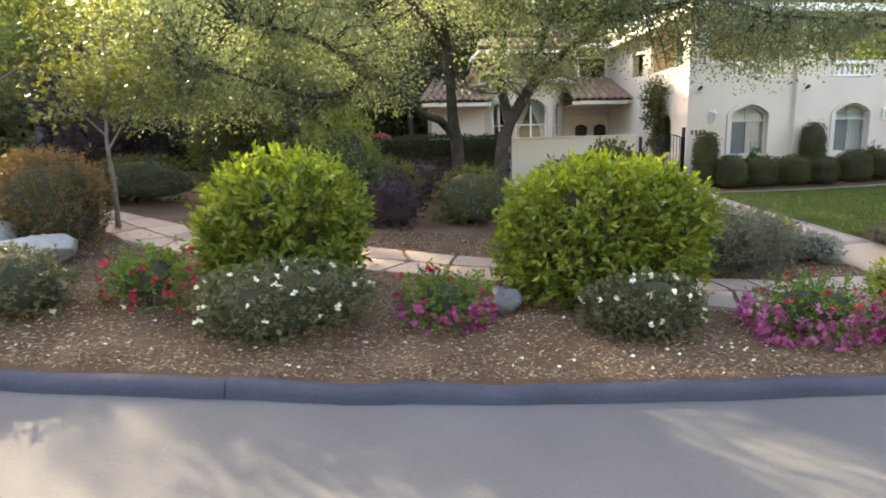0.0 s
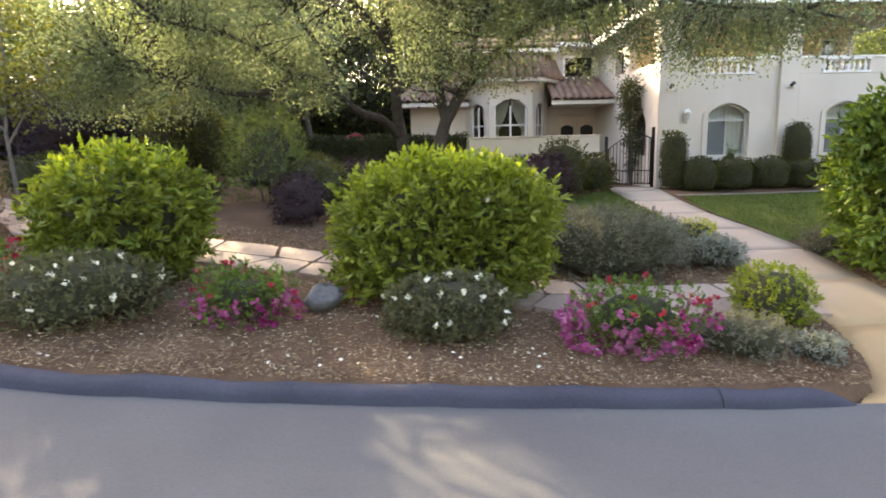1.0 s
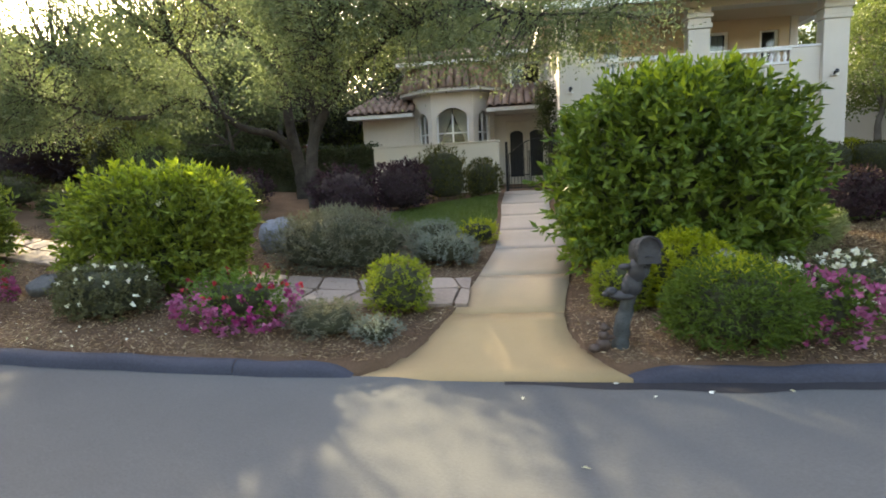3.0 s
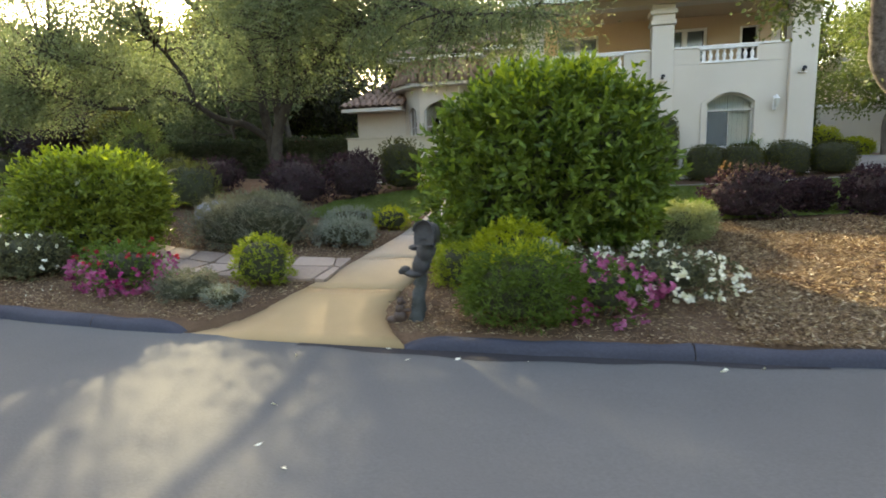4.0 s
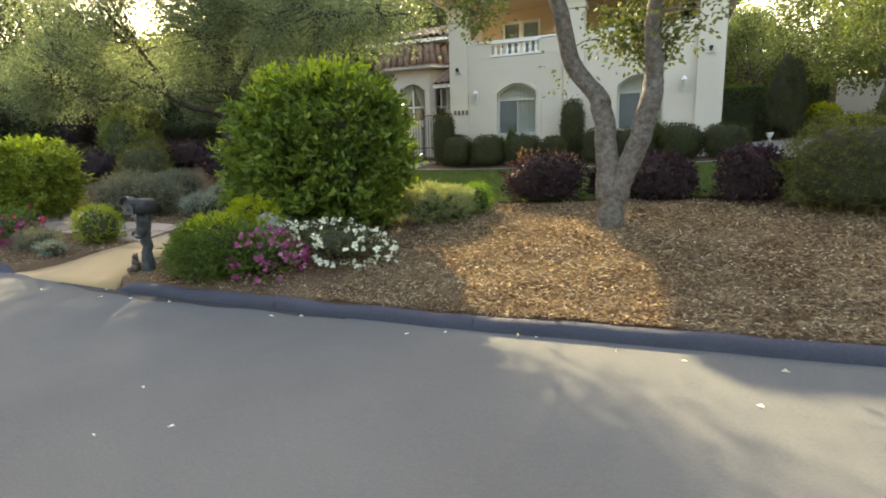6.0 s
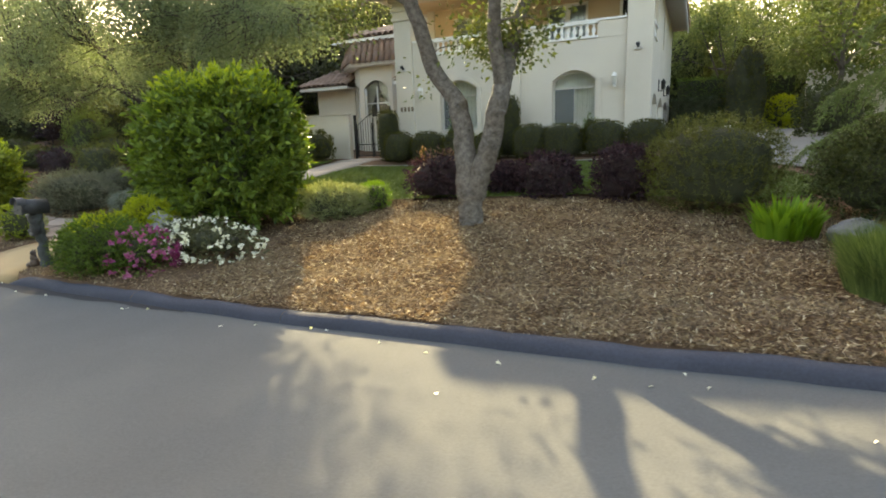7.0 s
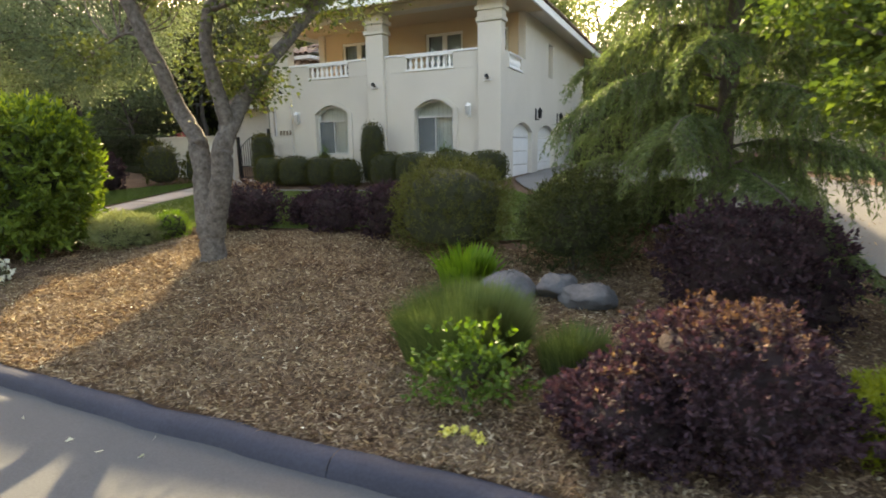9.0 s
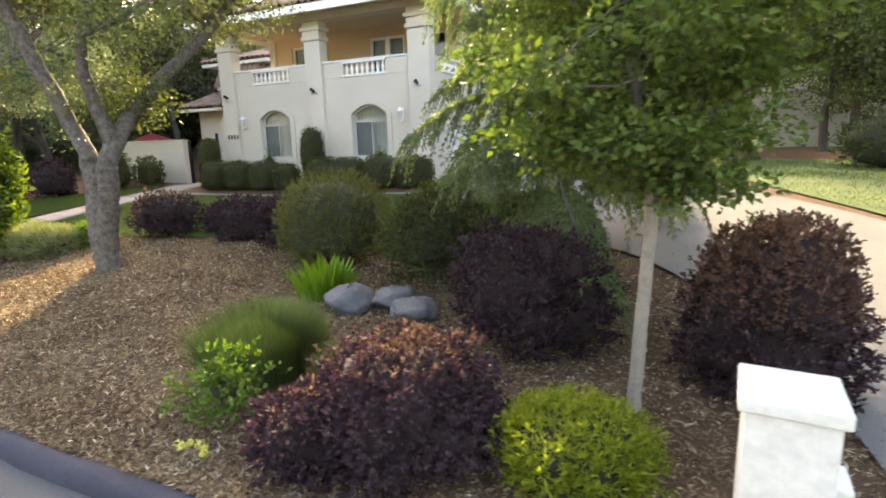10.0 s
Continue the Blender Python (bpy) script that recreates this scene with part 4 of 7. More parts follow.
wpart("side_wall_entry", wall_bm(16.58, 28.6, BASE - 0.3, 4.16, 10.2, 10.45, [(17.2, 18.0, 1.8, 2.9, 0.3)], "x"), M_STUCCO, house)
wpart("side_wall_entry_upper", wall_bm(18.7, 28.6, 4.165, 6.1, 10.2, 10.45, [(19.2, 20.0, 4.7, 5.5, 0.0)], "x"), M_STUCCO, house)
wpart("side_parapet_entry", box(10.22, 10.42, 16.62, 18.7, 4.165, 4.64), M_STUCCO, house)
wpart("rear_wall", box(10.46, 18.04, 28.3, 28.6, BASE - 0.3, 6.1), M_STUCCO, house)
# one dark sheet stands for the shade indoors, no room is built
wpart("dark_sheet_behind_windows", box(10.5, 18.0, 17.4, 17.45, BASE, 3.6), M_DARK, house, "dark sheet for the dim room behind the windows")
for a, c in ((17.51, 19.69), (20.41, 22.89), (23.61, 26.59)):
    d = new("garage_door")
    d.parent = house
    d.matrix_parent_inverse = house.matrix_basis.inverted()
    n = 4
    for k in range(n):
        z0 = 0.86 + 1.76 * k / n
        part("door_panel", box(18.10, 18.15, a, c, z0, z0 + 1.76 / n - 0.015, 0.012), M_WHITE, d)
# eaves and roof
E0, E1, E2, E3 = (9.7, 15.4, 6.2), (18.95, 15.4, 6.2), (18.95, 29.3, 6.2), (9.7, 29.3, 6.2)
R0, R1 = (14.25, 20.1, 8.1), (14.25, 24.6, 8.1)
wpart("fascia_front", box(9.65, 19.0, 15.36, 15.42, 5.98, 6.2), M_WHITE, house, "white painted fascia")
wpart("fascia_garage_side", box(18.92, 18.98, 15.424, 29.3, 5.98, 6.2), M_WHITE, house)
wpart("fascia_entry_side", box(9.67, 9.73, 15.424, 29.3, 5.98, 6.2), M_WHITE, house)
wpart("soffit_garage_side", box(18.3, 18.9, 19.02, 29.2, 6.1, 6.15), M_STUCCO, house)
wpart("soffit_entry_side", box(9.75, 10.2, 19.02, 29.2, 6.1, 6.15), M_STUCCO, house)
slope(house, "roof_front", (E0, E1, R0, R0), M_TILE_STUFF, 3, "red-brown barrel-tiled roof")
slope(house, "roof_garage_side", (E1, E2, R1, R0), M_TILE_STUFF, 1)
slope(house, "roof_rear", (E2, E3, R1, R1), M_TILE_STUFF, 0)
slope(house, "roof_entry_side", (E3, E0, R0, R1), M_TILE_STUFF, 1)


def spot_lamp(x, y, z):
    s = thing("flood_light", (x, y, z), "small dark flood light on a pale base under the capital", "lamp", "flood lights on the columns")
    part("base_plate", box(-0.11, 0.11, -0.06, 0.0, -0.05, -0.02, 0.008), M_WHITE, s)
    bm = bmesh.new()
    bmesh.ops.create_cone(bm, cap_ends=True, segments=12, radius1=0.035, radius2=0.06, depth=0.13)
    bm.transform(Matrix.Translation((0, -0.10, 0.05)) @ Matrix.Rotation(radians(70), 4, "X"))
    part("lamp_head", bm, M_IRON, s, "black lamp head")
    part("arm", box(-0.015, 0.015, -0.10, 0.0, -0.02, 0.03), M_IRON, s)
    return s


for x in (10.47, 14.23, 17.98):
    spot_lamp(x, 16.168, 3.78)


def wall_lantern(x, y, z, out=(0, -1), mat=None, label="pale glass wall lantern on a bracket"):
    turn = math.degrees(math.atan2(out[0], -out[1]))
    s = thing("wall_lantern", (x, y, z), label, "lamp", "wall lanterns", turn=turn)
    bm = bmesh.new()
    bmesh.ops.create_cone(bm, cap_ends=True, segments=6, radius1=0.055, radius2=0.08, depth=0.24)
    bm.transform(Matrix.Translation((0, -0.16, -0.02)))
    part("glass", bm, mat or M_LANTERN, s)
    bm = bmesh.new()
    bmesh.ops.create_cone(bm, cap_ends=True, segments=6, radius1=0.095, radius2=0.012, depth=0.12)
    bm.transform(Matrix.Translation((0, -0.16, 0.16)))
    part("cap", bm, M_IRON if mat else M_WHITE, s)
    bm = box(-0.05, 0.05, -0.03, 0, -0.2, 0.2, 0.01)
    add_box(bm, -0.015, 0.015, -0.16, -0.03, -0.2, -0.17)
    part("bracket", bm, M_IRON if mat else M_WHITE, s)
    return s


wall_lantern(11.05, 16.298, 2.95)
wall_lantern(17.35, 16.298, 2.95)
for y in (20.05, 23.25):
    wall_lantern(18.302, y, 2.98, (1, 0), M_IRON, "black iron carriage lantern on the garage wall")
num = thing("number_bars", (10.52, 16.166, 2.4), "four small dark bars mounted on the column", "sign")
for k in range(4):
    part("bar", box(-0.24 + k * 0.14, -0.16 + k * 0.14, -0.015, 0.002, 0, 0.15), M_DIGIT, num)

# ---- left wing: bay, entry and low roofs ----
wing = thing("house_wing", (6.5, 20.2, BASE), "cream stucco wing with bay window and low tiled roofs", "house")
wpart("wing_wall", box(4.9, 10.19, 20.62, 20.9, BASE - 0.3, 5.3), M_STUCCO, wing)
wpart("low_wing_rear_wall", box(2.95, 4.898, 20.63, 20.9, BASE - 0.3, 4.2), M_STUCCO, wing)
BAY = [(4.95, 20.6), (4.95, 19.75), (5.72, 18.95), (7.25, 18.95), (8.0, 19.75), (8.0, 20.6)]


def bay_face(p, q, holes, z1=4.42):
    ln = math.dist(p, q)
    m = Matrix.Translation((p[0], p[1], 0)) @ Matrix.Rotation(math.atan2(q[1] - p[1], q[0] - p[0]), 4, "Z")
    wpart("bay_wall", wall_bm(0, ln, BASE - 0.3, z1, 0, 0.2, holes, "y", m), M_STUCCO, wing)
    return m, ln


for k in range(5):
    p, q = BAY[k], BAY[k + 1]
    ln = math.dist(p, q)
    holes = []
    if k == 2:
        holes = [(0.18, ln - 0.18, 2.45, 3.55, 0.33)]
    elif k in (1, 3):
        holes = [(0.25, ln - 0.25, 2.45, 3.55, 0.2)]
    m, ln = bay_face(p, q, holes)
    for h0, h1, sill, spring, rise in holes:
        un = new("bay_window")
        un.parent = wing
        un.matrix_parent_inverse = wing.matrix_basis.inverted()
        fr = bmesh.new()
        for a, c in ((h0, h0 + 0.06), (h1 - 0.06, h1), ((h0 + h1) / 2 - 0.03, (h0 + h1) / 2 + 0.03)):
            add_box(fr, a, c, 0.08, 0.14, sill, spring + 0.1)
        add_box(fr, h0, h1, 0.081, 0.139, sill + 0.5, sill + 0.55)
        fr.transform(m)
        part("frame", fr, M_WHITE, un)
        g = box(h0, h1, 0.10, 0.11, sill, spring + rise)
        g.transform(m)
        part("pane", g, M_GLASS, un).visible_shadow = False
        for side in (0, 1):       # tied-back curtains
            bm = bmesh.new()
            n = 12
            top = [(h0 + (h1 - h0) * (0.5 * i / n if not side else 1 - 0.5 * i / n)) for i in range(n + 1)]
            tie = [(h0 + (h1 - h0) * (0.16 * i / n if not side else 1 - 0.16 * i / n)) for i in range(n + 1)]
            rows2 = []
            for s in np.linspace(0, 1, 9):
                z = spring + rise - s * (spring + rise - sill)
                g_ = min(1.0, s / 0.75) ** 1.5
                rows2.append([bm.verts.new((a * (1 - g_) + c * g_, 0.22 + 0.02 * (i % 2), z)) for i, (a, c) in enumerate(zip(top, tie))])
            for r0, r1 in zip(rows2, rows2[1:]):
                for i in range(n):
                    bm.faces.new((r0[i], r0[i + 1], r1[i + 1], r1[i]))
            bmesh.ops.solidify(bm, geom=bm.faces[:], thickness=0.008)
            bm.transform(m)
            part("curtain", bm, M_CURTAIN, un, "cream curtain tied back", True)
# dark sheet painted as the bay's shaded interior
wpart("bay_dark_sheet", box(5.2, 7.8, 20.45, 20.5, BASE, 4.3), M_DARK, wing, "dark sheet for the dim room behind the bay windows")


def offset_bay(d, z):
    c = (6.48, 20.2)
    return [(x + (x - c[0]) * d, y + (y - c[1]) * d if y < 20.5 else y, z) for x, y in BAY]


lo_, hi_ = offset_bay(0.30, 4.55), offset_bay(0.06, 5.38)
bm = bmesh.new()
poly = [(x, y) for x, y, z in offset_bay(0.30, 0)]
prism(poly, 4.425, 4.55, "z", bm)
wpart("bay_eave", bm, M_WHITE, wing, "white painted eave")
for k in range(5):
    slope(wing, "bay_roof", (lo_[k], lo_[k + 1], hi_[k + 1], hi_[k]), M_TILE_STUFF, 2 if k in (1, 2, 3) else 0)
wpart("upper_eave", box(4.55, 8.15, 18.75, 20.62, 5.4, 5.52), M_WHITE, wing)
wpart("upper_wing_wall", box(4.9, 7.9, 20.7, 20.9, 5.305, 5.42), M_STUCCO, wing)
slope(wing, "upper_roof", ((4.5, 18.7, 5.53), (8.2, 18.7, 5.53), (7.4, 22.0, 6.45), (5.4, 22.0, 6.45)), M_TILE_STUFF, 2)
# entry
wpart("entry_wall", wall_bm(8.0, 10.19, BASE - 0.3, 3.75, 20.0, 20.25, [(8.45, 9.95, 0.9, 3.35, 0)]), M_STUCCO, wing)
wpart("entry_upper_wall", wall_bm(7.8, 10.19, 4.4, 5.7, 20.02, 20.25, [(8.62, 9.8, 4.66, 5.5, 0)]), M_STUCCO, wing)
wpart("entry_eave", box(7.75, 10.1, 18.2, 18.28, 3.58, 3.7), M_WHITE, wing)
wpart("entry_soffit", box(8.05, 10.1, 18.29, 20.0, 3.6, 3.66), M_STUCCO, wing)
slope(wing, "entry_roof", ((7.75, 18.18, 3.72), (10.12, 18.18, 3.72), (10.12, 20.0, 4.6), (7.95, 20.0, 4.6)), M_TILE_STUFF, 6)
wpart("high_eave", box(7.6, 9.9, 19.4, 19.5, 5.7, 5.84), M_WHITE, wing)
wpart("high_soffit", box(7.7, 9.9, 19.5, 20.25, 5.7, 5.75), M_STUCCO, wing)
slope(wing, "high_roof", ((7.55, 19.38, 5.85), (9.95, 19.38, 5.85), (9.6, 22.5, 6.95), (8.2, 22.5, 6.95)), M_TILE_STUFF, 3)
un = new("landing_window")
un.parent = wing
un.matrix_parent_inverse = wing.matrix_basis.inverted()
fr = bmesh.new()
for a, c, z0, z1 in ((8.62, 8.7, 4.66, 5.5), (9.72, 9.8, 4.66, 5.5), (8.702, 9.718, 5.43, 5.5), (8.702, 9.718, 4.66, 4.73)):
    add_box(fr, a, c, 20.04, 20.12, z0, z1)
part("frame", fr, M_WHITE, un)
part("pane", box(8.7, 9.72, 20.075, 20.085, 4.73, 5.43), M_GLASS, un).visible_shadow = False
# the landing's shade, as a dark sheet
wpart("landing_dark_sheet", box(8.3, 10.1, 20.57, 20.6, 4.4, 5.7), M_DARK, wing, "dark sheet for the dim landing behind the window")
for k, (a, c) in enumerate(((8.46, 9.19), (9.21, 9.94))):
    d = new("entry_door")
    d.parent = wing
    d.matrix_parent_inverse = wing.matrix_basis.inverted()
    part("leaf", wall_bm(a, c, 0.92, 3.33, 20.08, 20.14, [(a + 0.12, c - 0.12, 1.25, 2.9, 0.1)]), M_CURTAIN, d, "pale panelled door leaf")
    part("dark_pane", box(a + 0.1, c - 0.1, 20.13, 20.15, 1.2, 3.05), M_DARK, d)
    bm = lathe(((0.02, 0), (0.035, 0.02), (0.035, 0.04), (0.01, 0.06)), 0, 0, 0, 8)
    bm.transform(Matrix.Translation((c - 0.08 if k == 0 else a + 0.08, 20.08, 1.9)) @ Matrix.Rotation(math.pi / 2, 4, "X"))
    part("door_handle", bm, M_DIGIT, d)
# low wing on the far side of the bay
wpart("low_wing_wall", box(2.95, 4.94, 19.7, 19.95, BASE - 0.3, 3.68), M_STUCCO, wing)
wpart("low_wing_end", box(2.95, 3.2, 19.96, 20.62, BASE - 0.3, 3.68), M_STUCCO, wing)
wpart("low_eave", box(2.55, 5.0, 19.0, 19.1, 3.66, 3.78), M_WHITE, wing)
wpart("low_soffit", box(2.6, 5.0, 19.1, 19.72, 3.68, 3.73), M_STUCCO, wing)
slope(wing, "low_roof", ((2.5, 18.98, 3.8), (5.05, 18.98, 3.8), (5.05, 21.4, 4.75), (3.3, 21.4, 4.75)), M_TILE_STUFF, 6)

# the wing stands back from the main block, scaled about the 2.5 s eye
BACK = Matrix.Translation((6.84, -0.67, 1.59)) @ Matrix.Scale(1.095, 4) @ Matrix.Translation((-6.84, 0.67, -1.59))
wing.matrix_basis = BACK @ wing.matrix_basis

# ---- courtyard wall and gate ----
cw = tagged(part("courtyard_wall", box(4.3, 8.25, 15.9, 16.12, BASE - 0.4, 2.4, 0.02), M_STUCCO), "low cream stucco courtyard wall beside the gate", "wall", kind="structure")
part("cap", box(4.27, 8.28, 15.87, 16.15, 2.404, 2.45, 0.012), M_STUCCO, cw)
gate = thing("iron_gate", (9.2, 15.98, 0.88), "black wrought-iron double gate with an arched top", "gate")
for s in (-1, 1):
    part("post", box(s * 0.72 - 0.04, s * 0.72 + 0.04, -0.04, 0.04, -0.1, 1.5 if s < 0 else 1.75, 0.005), M_IRON, gate)
for k in range(2):
    lf = new("gate_leaf")
    lf.parent = gate
    x0, x1 = (-0.67, -0.01) if k == 0 else (0.01, 0.67)
    part("stile", box(x0, x0 + 0.03, -0.015, 0.015, 0.03, 1.1 + (0.3 if k else 0)), M_IRON, lf)
    part("stile", box(x1 - 0.03, x1, -0.015, 0.015, 0.03, 1.4 + (0.0 if k else -0.2)), M_IRON, lf)
    for z in (0.06, 0.45):
        part("rail", box(x0 + 0.03, x1 - 0.03, -0.012, 0.012, z, z + 0.03), M_IRON, lf)
    topz = lambda x: 1.1 + 0.45 * math.sin((x + 0.67) / 1.34 * math.pi * 0.75)
    line = [(x, 0, topz(x)) for x in np.linspace(x0, x1, 8)]
    v, f = tube_arrays(line, [0.016] * 8, 6)
    mesh_part("arched_rail", v, f, M_IRON, lf)
    for j in range(6):
        x = x0 + (x1 - x0) * (j + 0.7) / 6.4
        part("bar", box(x - 0.008, x + 0.008, -0.008, 0.008, 0.03, topz(x)), M_IRON, lf)

# ---- red parasol over the courtyard ----
par = thing("parasol", (0.5, 20.4, gz(0.5, 20.4)), "faded red canvas parasol open over the courtyard", "parasol")
ht = 2.95 - gz(0.5, 20.4)
v, f = tube_arrays([(0, 0, 0), (0, 0, ht)], [0.025, 0.025], 8)
mesh_part("pole", v, f, M_WHITE, par)
for k in range(8):
    a0, a1 = 2 * math.pi * k / 8, 2 * math.pi * (k + 1) / 8
    bm = bmesh.new()
    top = bm.verts.new((0, 0, ht - 0.02))
    q = [bm.verts.new((1.35 * math.cos(a), 1.35 * math.sin(a), ht - 0.5)) for a in (a0, (a0 + a1) / 2, a1)]
    q[1].co *= 0.97
    q[1].co.z = ht - 0.5
    bm.faces.new((top, q[0], q[1]))
    bm.faces.new((top, q[1], q[2]))
    bmesh.ops.solidify(bm, geom=bm.faces[:], thickness=0.006)
    part("canopy_panel", bm, M_RED, par)

# ---- the neighbour's house beyond the driveway ----
nb_z = gz(33, 31)
nb = thing("neighbour_house", (33.0, 31.0, nb_z), "pale stucco house beyond the trees, with a terrace wall", "house")
wpart("wall", wall_bm(27.5, 41.0, nb_z - 0.5, nb_z + 5.6, 31.0, 31.3, [(29.5, 30.7, nb_z + 3.4, nb_z + 4.8, 0), (33.0, 34.2, nb_z + 3.4, nb_z + 4.8, 0), (36.8, 38.0, nb_z + 3.4, nb_z + 4.8, 0), (31.2, 32.4, nb_z + 0.9, nb_z + 2.4, 0), (35.2, 36.4, nb_z + 0.9, nb_z + 2.4, 0)]), M_STUCCO, nb)
wpart("end_wall", box(27.5, 27.8, 31.32, 38.0, nb_z - 0.5, nb_z + 5.6), M_STUCCO, nb)
wpart("terrace_wall", box(24.0, 40.0, 29.4, 29.6, nb_z - 0.4, nb_z + 2.3), M_STUCCO, nb)
wpart("terrace_cap", box(23.9, 40.1, 29.34, 29.66, nb_z + 2.304, nb_z + 2.4), M_WHITE, nb)
for x, z in ((29.5, 3.4), (33.0, 3.4), (36.8, 3.4), (31.2, 0.9), (35.2, 0.9)):
    w_ = new("window")
    w_.parent = nb
    w_.matrix_parent_inverse = nb.matrix_basis.inverted()
    fr = bmesh.new()
    hh = 1.4 if z > 3 else 1.5
    for a, c, z0, z1 in ((x, x + 0.07, z, z + hh), (x + 1.13, x + 1.2, z, z + hh), (x + 0.072, x + 1.128, z, z + 0.07), (x + 0.072, x + 1.128, z + hh - 0.07, z + hh)):
        add_box(fr, a, c, 31.08, 31.15, nb_z + z0, nb_z + z1)
    part("frame", fr, M_WHITE, w_)
    part("pane", box(x + 0.07, x + 1.13, 31.11, 31.12, nb_z + z + 0.07, nb_z + z + hh - 0.07), M_DARK, w_)
slope(nb, "roof", ((27.0, 30.4, nb_z + 5.65), (41.5, 30.4, nb_z + 5.65), (38.0, 35.0, nb_z + 7.4), (30.5, 35.0, nb_z + 7.4)), M_TILE_STUFF, 0, "brown tiled roof")

# ---- trees ----
OAK = (2.82, 12.9)
oz = gz(*OAK)


def in_oak(x, y, r):
    """A gap cut in the oak's crown so that sunlight reaches a place on the road, in the tree's own measures."""
    p = (Vector((x, y, float(road_z(x)))) - Vector((*OAK, oz))) / 1.08
    return tuple(p), r / 1.08


oak = tree("oak_tree", (*OAK, oz), [
    ([(-0.38, 1.45, -0.2), (-0.36, 1.42, 0.7), (-0.42, 1.35, 1.4), (-0.5, 1.3, 2.0), (-0.6, 1.2, 3.4), (-0.8, 1.0, 5.4), (-0.7, 0.8, 7.4)], 0.19, 0.08),
    ([(0.42, 0.15, -0.2), (0.4, 0.12, 0.6), (0.46, 0.08, 1.4), (0.9, -0.02, 2.3), (1.5, -0.1, 3.0), (2.3, -0.25, 3.6), (3.1, -0.3, 4.2), (4.6, -0.4, 4.9)], 0.175, 0.05),
    ([(-0.45, 1.33, 1.5), (-0.85, 0.9, 1.9), (-1.35, 0.4, 2.05), (-1.75, 0.0, 2.45), (-1.9, -0.2, 3.1), (-2.6, -0.4, 4.1)], 0.115, 0.04),
    ([(-1.7, 0.0, 2.4), (-2.5, -0.3, 2.75), (-3.3, -0.6, 2.35), (-4.4, -0.8, 2.5), (-5.8, -0.9, 3.0)], 0.095, 0.03),
    ([(0.6, 0.05, 1.8), (0.45, 0.3, 3.0), (0.9, 0.5, 4.6), (1.9, 0.8, 6.2)], 0.13, 0.04),
    ([(-0.6, 1.15, 3.6), (-1.8, 0.8, 4.9), (-3.2, 0.5, 6.0)], 0.10, 0.03),
    ([(1.2, -0.05, 2.7), (1.25, -0.3, 3.5), (1.6, -0.6, 4.4)], 0.08, 0.03),
    ([(2.6, -0.3, 3.85), (3.6, -0.8, 4.0), (4.6, -1.3, 4.1), (5.6, -1.6, 3.7), (7.2, -2.0, 3.5)], 0.09, 0.015),
    ([(4.5, -0.4, 4.85), (5.8, -0.3, 5.2), (7.0, -0.2, 5.1), (8.2, -0.2, 5.2)], 0.06, 0.015),
    ([(-2.6, -0.3, 2.75), (-3.4, -1.0, 3.3), (-4.8, -1.4, 3.6)], 0.06, 0.02),
], [
    ((-3.6, -0.6, 3.8), (2.2, 2.0, 1.2), 230), ((-5.4, -0.9, 3.4), (1.8, 1.5, 1.0), 150), ((-1.5, -0.2, 5.0), (2.6, 2.4, 1.6), 190),
    ((1.2, 0.2, 5.5), (2.6, 2.4, 1.8), 250), ((3.6, -0.4, 5.1), (2.2, 2.0, 1.4), 210), ((5.4, -0.9, 4.7), (1.8, 1.6, 1.0), 66),
    ((-0.3, 0.5, 7.4), (3.8, 3.0, 1.6), 240), ((-3.8, 0.0, 6.2), (2.4, 2.2, 1.2), 150), ((-5.6, -0.5, 4.9), (1.7, 1.6, 1.0), 100),
    ((-5.2, -1.2, 2.5), (1.5, 1.0, 0.6), 80), ((-6.6, -0.8, 2.7), (1.0, 1.0, 0.8), 70), ((-2.4, -1.4, 3.3), (1.5, 0.9, 0.6), 50), ((-2.2, -0.8, 2.5), (1.0, 0.7, 0.35), 18),
    ((1.6, -1.6, 4.0), (1.6, 1.0, 0.8), 90), ((0.2, -1.2, 3.0), (0.9, 0.6, 0.6), 34), ((1.5, -0.7, 2.9), (0.8, 0.6, 0.6), 34), ((2.6, -0.6, 3.9), (1.3, 1.1, 0.7), 70),
    ((5.6, -0.3, 5.0), (1.6, 1.3, 0.8), 64), ((7.5, -0.2, 5.1), (1.4, 1.2, 0.55), 34), ((4.9, -1.7, 3.5), (1.4, 0.9, 0.8), 60), ((6.4, -1.6, 3.4), (1.2, 0.8, 0.65), 52), ((7.5, -2.2, 3.3), (1.0, 0.8, 0.6), 26), ((3.6, -1.6, 3.1), (0.9, 0.7, 0.5), 20), ((5.6, -1.8, 2.8), (0.7, 0.6, 0.35), 12)],
    M_BARK_OAK, M_OAK_LEAF, (0.07, 0.042), 66, 0.28, "spreading oak with dark forked trunk and low limbs", seed=21, sides=10, twig_share=0.55, twig_r=0.022,
    gaps=[in_oak(7.6, 3.0, 0.66), in_oak(8.4, 2.1, 0.6), in_oak(6.9, 2.3, 0.5), in_oak(2.3, 5.0, 0.3), in_oak(2.55, 4.5, 0.34), in_oak(2.78, 4.0, 0.4), in_oak(3.0, 3.5, 0.42), in_oak(3.2, 3.0, 0.46), in_oak(2.7, 3.2, 0.35), in_oak(3.4, 2.3, 0.46)])
oak.matrix_basis = pose(*OAK, oz) @ Matrix.Scale(1.08, 4)

